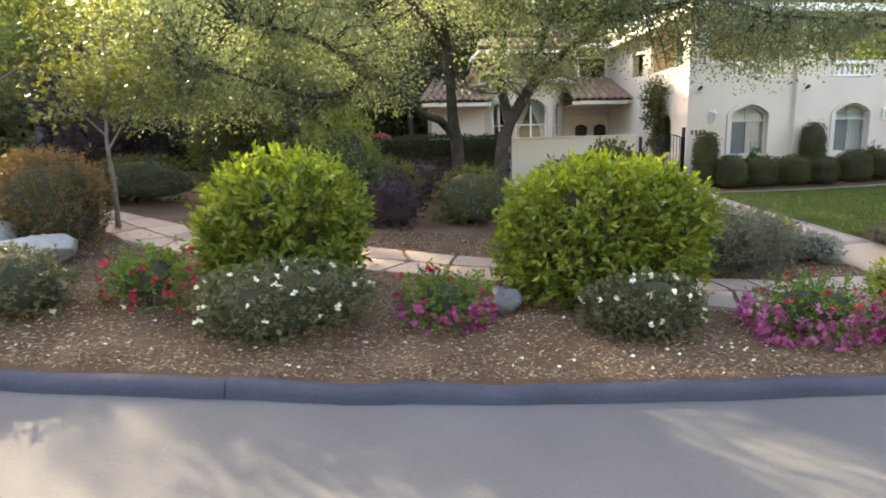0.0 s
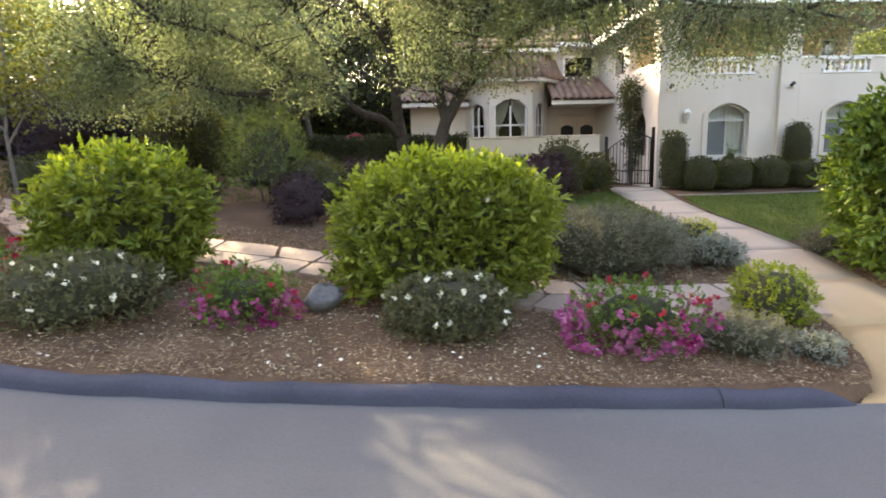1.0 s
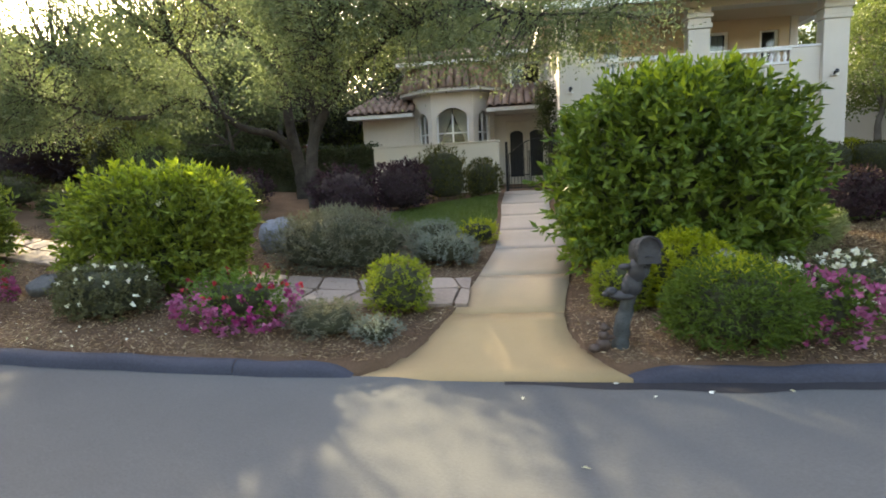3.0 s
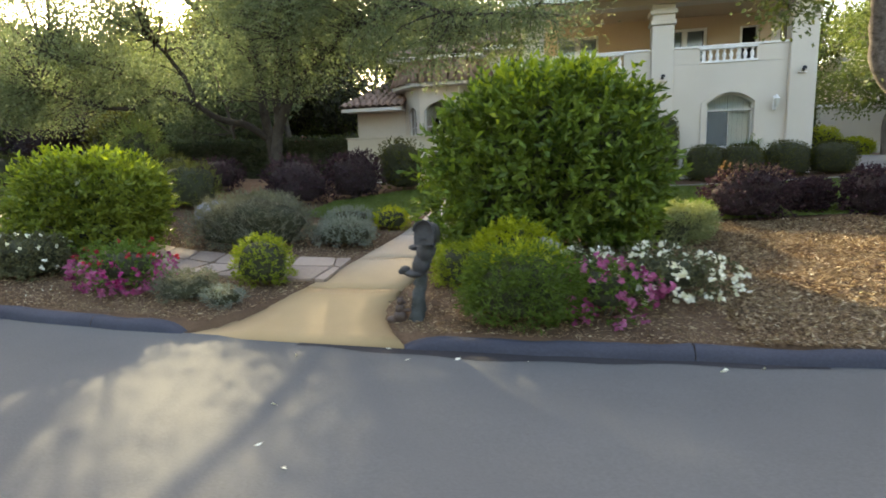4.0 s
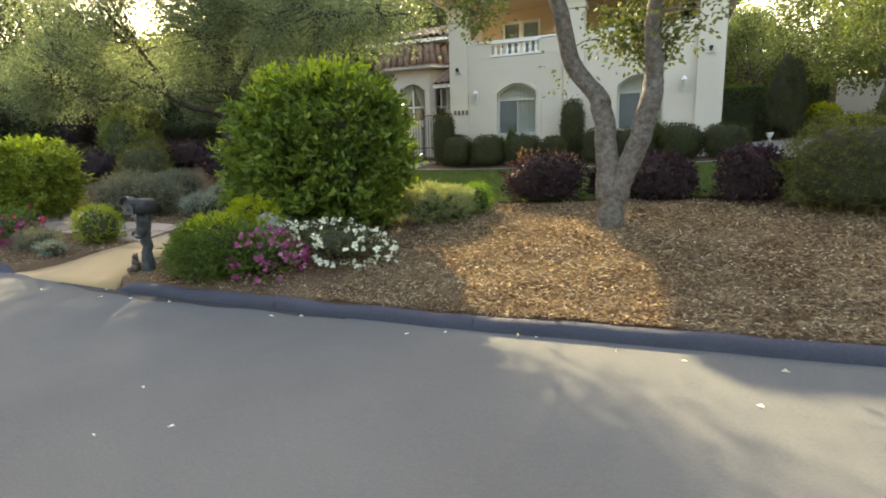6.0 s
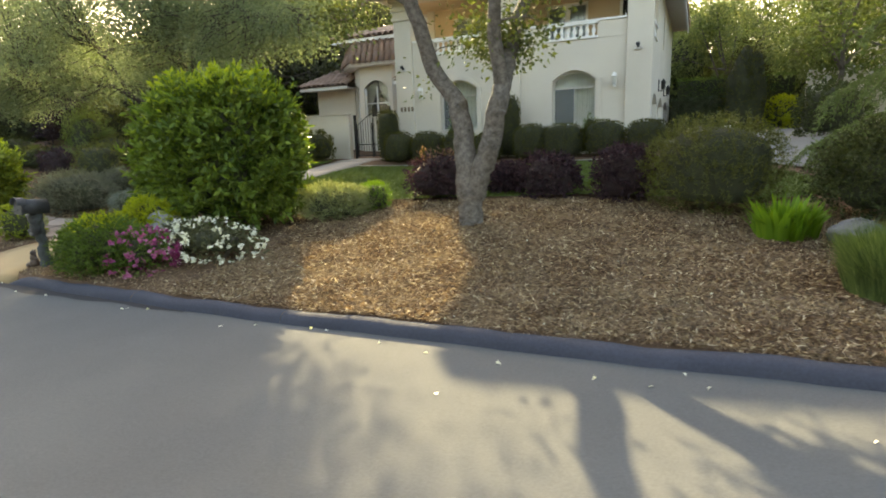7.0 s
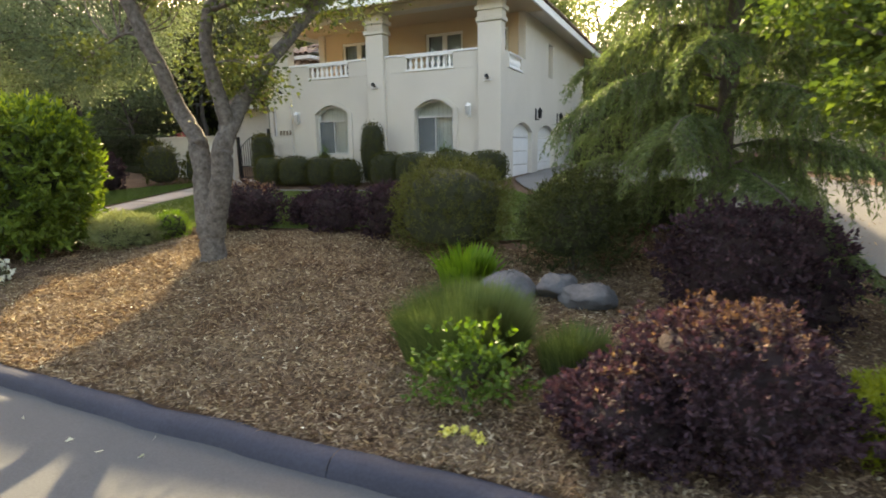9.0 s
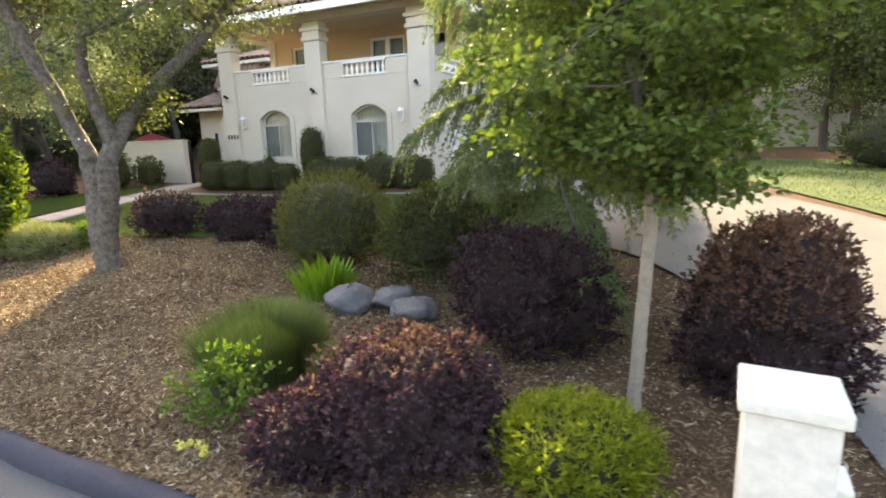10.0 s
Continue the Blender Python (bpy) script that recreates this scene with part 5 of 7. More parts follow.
T2 = (16.3, 7.6)
tz = gz(*T2)
tree("street_tree", (*T2, tz), [
    ([(0, 0, -0.15), (-0.02, 0, 0.35), (-0.06, 0, 0.75), (-0.12, 0.05, 1.3), (-0.22, 0.1, 1.9)], 0.215, 0.15),
    ([(-0.21, 0.095, 1.84), (-0.24, 0.105, 1.95), (-0.66, 0.14, 2.5), (-0.86, -0.1, 3.4), (-1.15, -0.4, 4.6)], 0.156, 0.105),
    ([(0.06, 0, 0.45), (0.2, -0.02, 0.85), (0.38, -0.05, 1.3), (0.5, -0.08, 1.8)], 0.185, 0.148),
    ([(0.49, -0.077, 1.74), (0.53, -0.04, 1.95), (0.54, 0.2, 2.3), (0.5, 0.6, 2.75), (0.45, 1.2, 3.3), (0.46, 1.9, 3.9), (0.6, 2.8, 4.8)], 0.155, 0.095),
    ([(0.54, 0.05, 2.1), (0.5, -0.15, 2.9), (0.62, -0.3, 3.5), (1.1, -0.3, 4.2), (1.6, -0.2, 4.9)], 0.12, 0.05),
    ([(0.8, -0.3, 3.75), (2.2, -0.6, 3.8), (3.2, -0.9, 3.9)], 0.05, 0.015),
    ([(-0.86, -0.1, 3.4), (-1.5, 0.0, 3.7), (-2.1, -0.35, 3.3)], 0.04, 0.012),
], [
    ((-1.6, 0.3, 5.3), (1.9, 1.9, 1.0), 170), ((1.7, 0.4, 5.4), (2.0, 2.0, 1.0), 180), ((0.1, 0.8, 6.0), (2.8, 2.6, 1.2), 200), ((0.6, 2.6, 4.9), (1.3, 1.2, 0.8), 60),
    ((0.7, -0.2, 3.3), (0.7, 0.7, 0.5), 9), ((1.4, -0.2, 3.8), (0.8, 0.7, 0.5), 16), ((3.1, -0.9, 3.75), (0.8, 0.6, 0.45), 22), ((-2.1, -0.4, 3.4), (0.22, 0.25, 0.35), 14), ((-0.75, 0.1, 2.2), (0.12, 0.1, 0.1), 1), ((0.45, 0.65, 2.95), (0.55, 0.4, 0.4), 38), ((-0.1, 0.0, 3.0), (0.4, 0.4, 0.4), 4), ((2.2, -0.7, 3.6), (0.6, 0.5, 0.3), 7)],
    M_BARK_PALE, M_STREET_LEAF, (0.085, 0.055), 34, 0.2, "twin-stemmed street tree with mottled grey bark on the mulch slope", seed=22, sides=12, twig_share=0.6, twig_r=0.016)

T3 = (25.12, 6.1)
rng = np.random.default_rng(230)
layers = []
for z, reach, n in ((1.95, 0.55, 4), (2.3, 0.85, 7), (2.7, 1.0, 8), (3.15, 1.0, 8), (3.65, 0.95, 7), (4.2, 0.8, 5)):
    for k in range(n):
        a, q = 2 * math.pi * (k + rng.uniform(-0.3, 0.3)) / n + z, reach * rng.uniform(0.4, 1.0)
        layers.append(((math.cos(a) * q - 0.05, math.sin(a) * q, z + rng.uniform(-0.12, 0.12) - 0.12 * q), (0.34, 0.34, 0.10), 11))
tree("young_maple", (*T3, gz(*T3)), [
    ([(0, 0, -0.1), (0.02, 0, 0.6), (0.05, 0, 1.2), (0.06, 0, 1.75), (0.03, 0, 2.0)], 0.056, 0.04),
    ([(0.03, 0, 1.98), (-0.02, 0, 2.2), (-0.2, 0.05, 3.0), (-0.15, 0.05, 4.2)], 0.036, 0.01, M_BARK_FAR),
    ([(0.06, 0, 1.65), (0.18, 0.0, 1.95), (0.34, 0.05, 2.4), (0.45, 0.1, 3.0)], 0.042, 0.01, M_BARK_FAR),
    ([(0.04, 0, 1.75), (-0.1, -0.05, 2.0), (-0.35, -0.1, 2.3), (-0.6, -0.15, 2.5)], 0.033, 0.008, M_BARK_FAR),
    ([(0.24, 0, 2.15), (0.45, -0.05, 2.3), (0.7, -0.1, 2.45)], 0.024, 0.007, M_BARK_FAR),
    ([(-0.05, 0, 2.3), (-0.1, 0.3, 2.6), (-0.15, 0.6, 2.8)], 0.022, 0.007, M_BARK_FAR),
    ([(-0.1, 0, 2.6), (0.0, -0.3, 2.8), (0.1, -0.6, 2.9)], 0.022, 0.007, M_BARK_FAR),
], layers, M_BARK_YOUNG, M_MAPLE, (0.062, 0.042), 54, 0.13, "young tree with a smooth pale trunk and layered bright green leaves", seed=23, sides=10, twig_r=0.005, twig_share=0.5, squash=0.45, twig_bark=M_BARK_FAR)

T4 = (-4.15, 9.4)
tree("sapling", (*T4, gz(*T4)), [
    ([(0, 0, -0.1), (0.02, 0, 0.7), (0.0, 0, 1.5), (0.1, 0, 2.3), (0.1, 0.1, 3.2)], 0.045, 0.012),
    ([(0.0, 0, 1.3), (0.4, 0.0, 1.9), (0.8, 0.05, 2.5)], 0.02, 0.008), ([(0.02, 0, 1.5), (-0.4, 0.0, 2.0), (-0.7, 0.05, 2.6)], 0.02, 0.008),
], [((0.1, 0, 2.9), (0.9, 0.8, 1.0), 50), ((0.4, 0, 2.2), (0.7, 0.6, 0.5), 20), ((-0.4, 0, 2.2), (0.6, 0.6, 0.5), 20)],
    M_BARK_FAR, M_OLIVE, (0.10, 0.06), 22, 0.16, "slender sapling with a thin trunk and tawny leaves", seed=24, twig_r=0.008)


def cedar(at, height, radius, seed, label):
    """A weeping cedar: a straight trunk, arching boughs in tiers, branchlets that hang from both sides of each, needles along them."""
    rng = np.random.default_rng(seed)
    ob = thing("cedar_tree", at, label, "tree")
    v, f = tube_arrays(bend([(0, 0, -0.1), (0.05, 0, height * 0.5), (0, 0.05, height)], 6), np.linspace(0.15, 0.02, 13), 9, 0.04, rng)
    mesh_part("trunk", v, f, M_BARK_FAR, ob, smooth=True)
    P, A, cords = [], [], []
    turn = 0.0
    for z in np.arange(0.95, height - 0.3, 0.13):
        r = radius * (1 - (z / height) ** 1.5) * 1.02 + 0.25
        turn += 2.4
        o = np.array([math.cos(turn), math.sin(turn), 0])
        side = np.array([-o[1], o[0], 0])
        ln = r * rng.uniform(0.65, 1.15)
        droop, sway = rng.uniform(0.28, 0.5), rng.normal(0, 0.15)
        s = np.linspace(0.03, 1, 11)
        line = o * (ln * s)[:, None] + side * (sway * ln * s * s)[:, None] + np.array([0, 0, 1.0]) * (z + 0.34 * ln * s - droop * ln * s ** 2.2 * 1.25)[:, None]
        v, f = tube_arrays(line, np.linspace(0.024, 0.005, 11), 5)
        mesh_part("bough", v, f, M_BARK_FAR, ob)
        n = int(17 * ln) + 4
        for k in range(n):
            q = 0.16 + 0.84 * (k + rng.uniform(0, 1)) / n
            base = np.array([np.interp(q, s, line[:, j]) for j in range(3)])
            for hand in (-1, 1):
                reach = (0.16 + 0.5 * (1 - 0.55 * q)) * min(ln, 1.7) * rng.uniform(0.35, 0.8)
                way = side * hand * rng.uniform(0.6, 1.0) + o * rng.uniform(0.35, 0.8)
                way /= np.linalg.norm(way)
                hang = rng.uniform(0.5, 1.5)
                m = max(5, int(reach / 0.035))
                u = np.linspace(0.05, 1, m)
                cord = base + way * (reach * u)[:, None] + np.array([0, 0, -1.0]) * (hang * reach * u * u)[:, None]
                cords.append(tube_arrays(cord[:: max(1, m // 3)], [0.004] * len(cord[:: max(1, m // 3)]), 3))
                tang = np.gradient(cord, axis=0)
                tang /= np.linalg.norm(tang, axis=1)[:, None]
                P.append(np.repeat(cord, 5, 0) + rng.normal(0, 0.008, (m * 5, 3)))
                A.append(np.repeat(tang, 5, 0) * 0.9 + rng.normal(0, 0.5, (m * 5, 3)) + np.array([0, 0, -0.25]))
    P, A = np.concatenate(P), np.concatenate(A)
    v, f = leaves(P, A, 0.08, 0.016, rng, 0.1)
    mesh_part("needle_sprays", v, f, M_CEDAR, ob, kind="stuff")
    v, f = joined(cords)
    mesh_part("branchlet_mass", v, f, M_BARK_FAR, ob, kind="stuff")
    return ob


cedar((23.75, 9.6, gz(23.75, 9.6)), 8.6, 2.3, 31, "weeping blue-green cedar with drooping needle sprays")


def wild_tree(seed, height, width, leaf_mat, name, label, group, bare=0.3, leaf=(0.2, 0.13), clusters=380):
    """A grown tree for the wood behind the house."""
    rng = np.random.default_rng(seed)
    limbs = [([(0, 0, -0.3), (rng.normal(0, 0.15), 0, height * bare * 0.5), (rng.normal(0, 0.3), rng.normal(0, 0.3), height * bare), (rng.normal(0, 0.5), rng.normal(0, 0.5), height * 0.8)], height * 0.026, 0.05)]
    blobs = []
    for k in range(7):
        a = k * 2.4 + rng.uniform(0, 0.8)
        z0 = height * rng.uniform(bare * 0.7, 0.55)
        q = np.array([math.cos(a) * width * rng.uniform(0.25, 0.5), math.sin(a) * width * rng.uniform(0.25, 0.5), height * rng.uniform(bare + 0.02, 0.9)])
        limbs.append(([(0, 0, z0), tuple(q * 0.45 + np.array([0, 0, z0 * 0.5])), tuple(q)], height * 0.011, 0.02))
        blobs.append((q, np.array([width * 0.27, width * 0.27, height * 0.15]) * rng.uniform(0.8, 1.2), clusters // 8))
    blobs.append(((0, 0, height * 0.88), np.array([width * 0.28, width * 0.28, height * 0.14]), clusters // 8))
    return tree(name, (0, 0, 0), limbs, blobs, M_BARK_FAR, leaf_mat, leaf, 26, 0.34, label, group, seed, 7, 0.35, twig_r=0.02)


GROVE = "trees of the wood round the garden"
wild = [wild_tree(41, 9.5, 7.5, M_FAR_LEAF, "woodland_tree", "tall broad-leaved tree in the wood behind the garden", GROVE),
        wild_tree(42, 11.5, 7.0, M_FAR_LEAF, "woodland_tree", "tall broad-leaved tree in the wood behind the garden", GROVE, 0.4),
        wild_tree(43, 8.0, 6.5, M_OAK_LEAF, "woodland_tree", "lower spreading tree in the wood behind the garden", GROVE, 0.3),
        wild_tree(44, 10.0, 5.5, M_TREE_LEAF, "woodland_tree", "yellow-green tree in the wood behind the garden", GROVE, 0.35),
        wild_tree(45, 9.0, 7.5, M_DARK_TREE, "woodland_tree", "dark-leaved shade tree at the far side of the driveway", GROVE, 0.36)]
SPOTS = [  # kind, x, y, size, turn
    (2, -2.4, 19.6, 0.68, 20), (3, -9.3, 16.9, 0.53, 80), (2, -13, 18, 0.55, 140), (3, -10.5, 11.5, 0.42, 200), (2, -13.5, 9.0, 0.5, 250), (2, -17, 13, 0.55, 30),
    (4, -1.8, 23.8, 0.95, 60), (0, -8, 25, 0.78, 190), (4, 2.2, 25.5, 0.95, 0), (4, -6.0, 27.0, 1.0, 130), (4, 6.4, 31.0, 1.05, 220), (3, 5.2, 28.0, 0.66, 90), (2, 8.3, 26.5, 0.78, 45), (1, -5.8, 30.5, 1.0, 10), (4, -9.6, 29.5, 1.0, 310), (4, -14.0, 29.0, 0.95, 200), (4, -12.5, 21.5, 0.7, 20), (4, -18.5, 20.5, 1.2, 110), (4, -23.0, 22.0, 1.3, 250), (1, -1.2, 27.5, 0.85, 75), (0, -6.5, 34, 1.05, 15), (1, -11, 36, 1.15, 285), (0, 5, 31, 1.05, 310), (1, 6.5, 34, 1.1, 120), (0, 10, 35, 1.15, 260), (1, 2.0, 34, 1.0, 200), (2, 8.5, 30, 1.1, 170), (0, -16, 25, 0.65, 220),
    (3, 2.5, 36, 1.0, 20), (0, 12, 38, 1.1, 130), (0, -20, 38, 1.0, 330), (1, -14, 43, 1.3, 100), (0, -27, 33, 0.9, 60), (1, -9.5, 46, 1.4, 10), (2, -24, 20, 0.7, 60), (2, -28, 28, 0.8, 90),
    (0, 20.8, 32.5, 0.66, 40), (3, 25.5, 37, 1.1, 100), (3, 30.5, 33, 0.95, 40), (0, 23.0, 42, 0.8, 10), (3, 29.5, 25.5, 0.72, 200), (3, 24.2, 23.6, 0.66, 150), (3, 26.4, 24.2, 0.85, 10), (3, 31.5, 26.5, 0.62, 20), (4, 34.5, 21.0, 0.95, 260), (3, 30.2, 24.8, 0.75, 100), (4, 37.0, 15.5, 0.9, 20), (1, 34, 33, 1.1, 20), (1, 28, 40, 1.2, 140),
    (2, 35, 20, 0.95, 10), (0, 38, 26, 1.1, 70), (1, 17, 42, 1.2, 200), (2, 33.5, 14.5, 0.9, 300), (0, 40, 17, 1.1, 110), (1, 42, 36, 1.2, 0), (0, 46, 24, 1.2, 50), (2, 38, 9.5, 0.95, 150),
    # unseen trees across the road, added for reflections and bounced light
    (0, 8, -18, 1.1, 0), (1, 16, -20, 1.1, 60), (2, 24, -17, 1.2, 120), (0, 0, -21, 1.1, 180), (1, -9, -18, 1.1, 240), (2, 33, -20, 1.2, 300),
]
used = set()
for k, x, y, s, turn in SPOTS:
    m = pose(x, y, gz(x, y) - 0.05, 0, 0, turn) @ Matrix.Scale(s, 4)
    if k in used:
        c = copy_thing(wild[k], m)
        c.matrix_basis = m
    else:
        wild[k].matrix_basis = m
        used.add(k)

# undergrowth that closes the view below the crowns
TH = "thickets under the trees"
thick = [shrub("thicket", (0, 0, 0), (6.5, 3.0, 4.6), M_FAR_LEAF, 1500, (0.22, 0.12), "tall mixed green thicket under the trees", "thicket", TH, 2.3, 0.22, 161, 6),
         shrub("thicket", (0, 0, 0), (6.0, 3.2, 3.6), M_OAK_LEAF, 1300, (0.2, 0.12), "lower mixed green thicket under the trees", "thicket", TH, 2.2, 0.25, 162, 6)]
BEHIND = [(1, -9, 21, 0.9, 5), (1, -4.5, 22.5, 0.8, 170), (0, 0.5, 27, 0.9, 185), (1, -13, 16, 1.0, 30), (0, -15, 11, 1.0, 60), (1, -11.5, 8.2, 0.8, 240), (0, 5.0, 33, 1.2, 10), (0, -6, 29, 1.3, 200), (1, 10, 33, 1.3, 0), (0, -18, 20, 1.3, 40), (0, -14, 26, 1.4, 20), (1, -24, 14, 1.4, 90), (0, -20, 30, 1.6, 30),
          (0, 21.5, 45, 1.2, 0), (1, 26, 46, 1.2, 180), (1, 35, 23, 1.2, 320), (0, 38, 17, 1.2, 300), (1, 37, 12, 1.0, 280), (0, 16, 36, 1.4, 0), (0, 44, 30, 1.6, 320), (1, 43, 10, 1.4, 290)]
seen = set()
for k, x, y, s, turn in BEHIND:
    m = pose(x, y, gz(x, y) - 0.1, 0, 0, turn) @ Matrix.Scale(s, 4)
    if k in seen:
        c = copy_thing(thick[k], m)
        c.matrix_basis = m
    else:
        thick[k].matrix_basis = m
        seen.add(k)

# ---- clipped laurels ----
# the sun on the laurels' tops is coloured into their tip leaves
shrub("laurel_bush", (-1.1, 6.95, gz(-1.1, 6.95)), (1.75, 1.65, 1.52), M_LAUREL, 1150, (0.125, 0.05), "rounded bright green laurel bush with tips coloured as sunlit", "bush", "clipped laurel bushes", 3.0, 0.13, 51, 9, core=0.72, shoot_len=0.2, tips=(M_LAUREL_SUNLIT, 0.93, "bright leaves with the sunlight in their colour"))
shrub("laurel_bush", (3.1, 6.7, gz(3.1, 6.7)), (2.62, 1.6, 1.6), M_LAUREL, 1800, (0.125, 0.05), "wide bright green laurel bush in the mulch bed", "bush", "clipped laurel bushes", 2.7, 0.15, 52, 9, core=0.72, shoot_len=0.2, flowers=[(M_FL_WHITE, 4, 0.12, 0.72, 0.85)], tips=(M_LAUREL_SUNLIT, 0.93, "bright leaves with the sunlight in their colour"))
shrub("laurel_bush", (10.93, 7.6, gz(10.93, 7.6)), (3.22, 2.3, 2.84), M_LAUREL_DEEP, 2300, (0.155, 0.066), "very large rounded deep green laurel bush", "bush", "clipped laurel bushes", 2.5, 0.13, 53, 11, core=0.74, tips=(M_LAUREL_SUNLIT, 0.93, "bright leaves with the sunlight in their colour"), shoot_len=0.3)

# ---- front border ----
FB = "flowering shrubs along the kerb"
shrub("rose_shrub", (-0.95, 5.6, gz(-0.95, 5.6)), (1.8, 1.0, 0.68), M_ROSE_LEAF, 900, (0.05, 0.028), "low dark green shrub dotted with small white flowers", "shrub", FB, 2.2, 0.12, 61, 6, flowers=[(M_FL_WHITE, 38, 0.06, 0.2, 1.1)])
shrub("rose_shrub", (2.98, 5.5, gz(2.98, 5.5)), (1.3, 0.95, 0.62), M_ROSE_LEAF, 900, (0.05, 0.028), "low grey-green shrub dotted with small white flowers", "shrub", FB, 2.2, 0.14, 62, 6, flowers=[(M_FL_WHITE, 34, 0.07, 0.2, 1.1)])
shrub("flower_shrub", (0.75, 5.7, gz(0.75, 5.7)), (1.1, 0.8, 0.62), M_MOUND_LEAF, 330, (0.055, 0.03), "small rose bush with magenta and red blooms", "shrub", FB, 2.0, 0.2, 63, 5, flowers=[(M_FL_PURPLE, 100, 0.085, 0.0, 0.5), (M_FL_RED, 14, 0.08, 0.3, 1.1)], core=0.5)
shrub("flower_shrub", (-2.5, 6.2, gz(-2.5, 6.2)), (0.95, 0.8, 0.66), M_MOUND_LEAF, 320, (0.055, 0.03), "small rose bush with red blooms", "shrub", FB, 2.0, 0.2, 64, 5, flowers=[(M_FL_RED, 34, 0.085, 0.05, 0.9)], core=0.5)
shrub("flower_shrub", (4.95, 5.25, gz(4.95, 5.25)), (1.35, 0.95, 0.74), M_MOUND_LEAF, 420, (0.05, 0.028), "loose shrub covered in magenta flowers", "shrub", FB, 2.0, 0.2, 65, 5, flowers=[(M_FL_PURPLE, 150, 0.1, 0.0, 0.62), (M_FL_RED, 16, 0.085, 0.6, 1.1)], core=0.5)
shrub("flower_shrub", (11.6, 5.1, gz(11.6, 5.1)), (1.25, 0.8, 0.66), M_MOUND_LEAF, 380, (0.05, 0.028), "loose shrub covered in pink and magenta flowers", "shrub", FB, 2.0, 0.18, 66, 5, flowers=[(M_FL_PURPLE, 125, 0.1, 0.0, 1.05)], core=0.5)
shrub("flower_shrub", (12.45, 5.8, gz(12.45, 5.8)), (1.75, 1.1, 0.62), M_ROSE_LEAF, 520, (0.05, 0.028), "low shrub covered in white flowers", "shrub", FB, 2.0, 0.18, 67, 5, flowers=[(M_FL_WHITE, 120, 0.095, 0.0, 1.1)], core=0.5)
shrub("flower_shrub", (11.5, 5.95, gz(11.5, 5.95)), (0.9, 0.6, 0.62), M_ROSE_LEAF, 220, (0.05, 0.028), "low shrub with white flowers under the laurel", "shrub", FB, 2.0, 0.18, 68, 5, flowers=[(M_FL_WHITE, 50, 0.07, 0.2, 1.1)], core=0.5)
shrub("grey_shrub", (-3.95, 5.95, gz(-3.95, 5.95)), (1.5, 1.1, 0.66), M_ROSE_LEAF, 700, (0.045, 0.022), "low grey-green rounded shrub", "shrub", FB, 2.2, 0.12, 69, 6, flowers=[(M_FL_WHITE, 10, 0.06, 0.0, 0.6)])
shrub("ground_cover", (6.05, 5.1, gz(6.05, 5.1)), (0.95, 0.75, 0.36), M_LAVENDER, 420, (0.05, 0.012), "low soft grey-green ground cover by the path", "shrub", FB, 2.0, 0.16, 70, 6)
shrub("ground_cover", (6.75, 4.95, gz(6.75, 4.95)), (0.5, 0.42, 0.22), M_SILVER, 160, (0.05, 0.012), "small silvery tuft near the kerb", "shrub", FB, 2.0, 0.16, 71, 6)
BB = "clipped ball shrubs"
shrub("ball_shrub", (6.85, 5.8, gz(6.85, 5.8)), (0.82, 0.82, 0.68), M_YELLOW_BALL, 620, (0.045, 0.018), "round clipped yellow-green shrub beside the path", "shrub", BB, 2.3, 0.06, 72, 6)
shrub("ball_shrub", (9.78, 6.05, gz(9.78, 6.05)), (0.78, 0.7, 0.56), M_YELLOW_BALL, 800, (0.045, 0.018), "squat clipped yellow-green shrub by the path", "shrub", BB, 3.0, 0.06, 73, 6)
shrub("lime_shrub", (10.55, 6.1, gz(10.55, 6.1)), (1.15, 0.8, 0.85), M_LIME, 1100, (0.06, 0.022), "lime yellow feathery shrub behind the mailbox", "shrub", "", 2.2, 0.16, 74, 9)
# lime tips paint the sunlight on the mound's top
shrub("mound_shrub", (10.7, 5.02, gz(10.7, 5.02)), (1.4, 1.2, 0.8), M_FEATHER, 1500, (0.085, 0.016), "dense feathery green mounded shrub with lime tips", "shrub", "", 1.8, 0.10, 75, 7, tips=(M_LIME, 0.94, "lime tips with the sunlight in their colour"))
shrub("ball_shrub", (13.55, 9.0, gz(13.55, 9.0)), (0.62, 0.62, 0.56), M_FERN, 420, (0.05, 0.015), "small round bright green shrub at the lawn's edge", "shrub", BB, 2.2, 0.08, 76, 6)
shrub("ball_shrub", (24.85, 5.15, gz(24.85, 5.15)), (1.0, 0.9, 0.44), M_YELLOW_BALL, 1300, (0.055, 0.014), "round yellow-green shrub with fine upright leaves", "shrub", BB, 2.3, 0.16, 77, 7, upward=0.9)

# ---- soft grey planting by the path ----
LV = "lavender and grey shrubs"
shrub("lavender_shrub", (5.55, 7.75, gz(5.55, 7.75)), (2.2, 1.5, 0.92), M_LAVENDER, 1300, (0.085, 0.012), "wide grey-green lavender mound", "shrub", LV, 2.0, 0.16, 81, 7, upward=0.7)
shrub("lavender_shrub", (5.0, 9.3, gz(5.0, 9.3)), (1.4, 1.0, 0.65), M_LAVENDER, 700, (0.085, 0.012), "grey-green lavender mound under the oak", "shrub", LV, 2.0, 0.16, 82, 7, upward=0.7)
shrub("silver_shrub", (7.25, 8.0, gz(7.25, 8.0)), (1.1, 0.8, 0.46), M_SILVER, 520, (0.06, 0.014), "low silvery shrub beside the path", "shrub", LV, 2.0, 0.14, 83, 7)
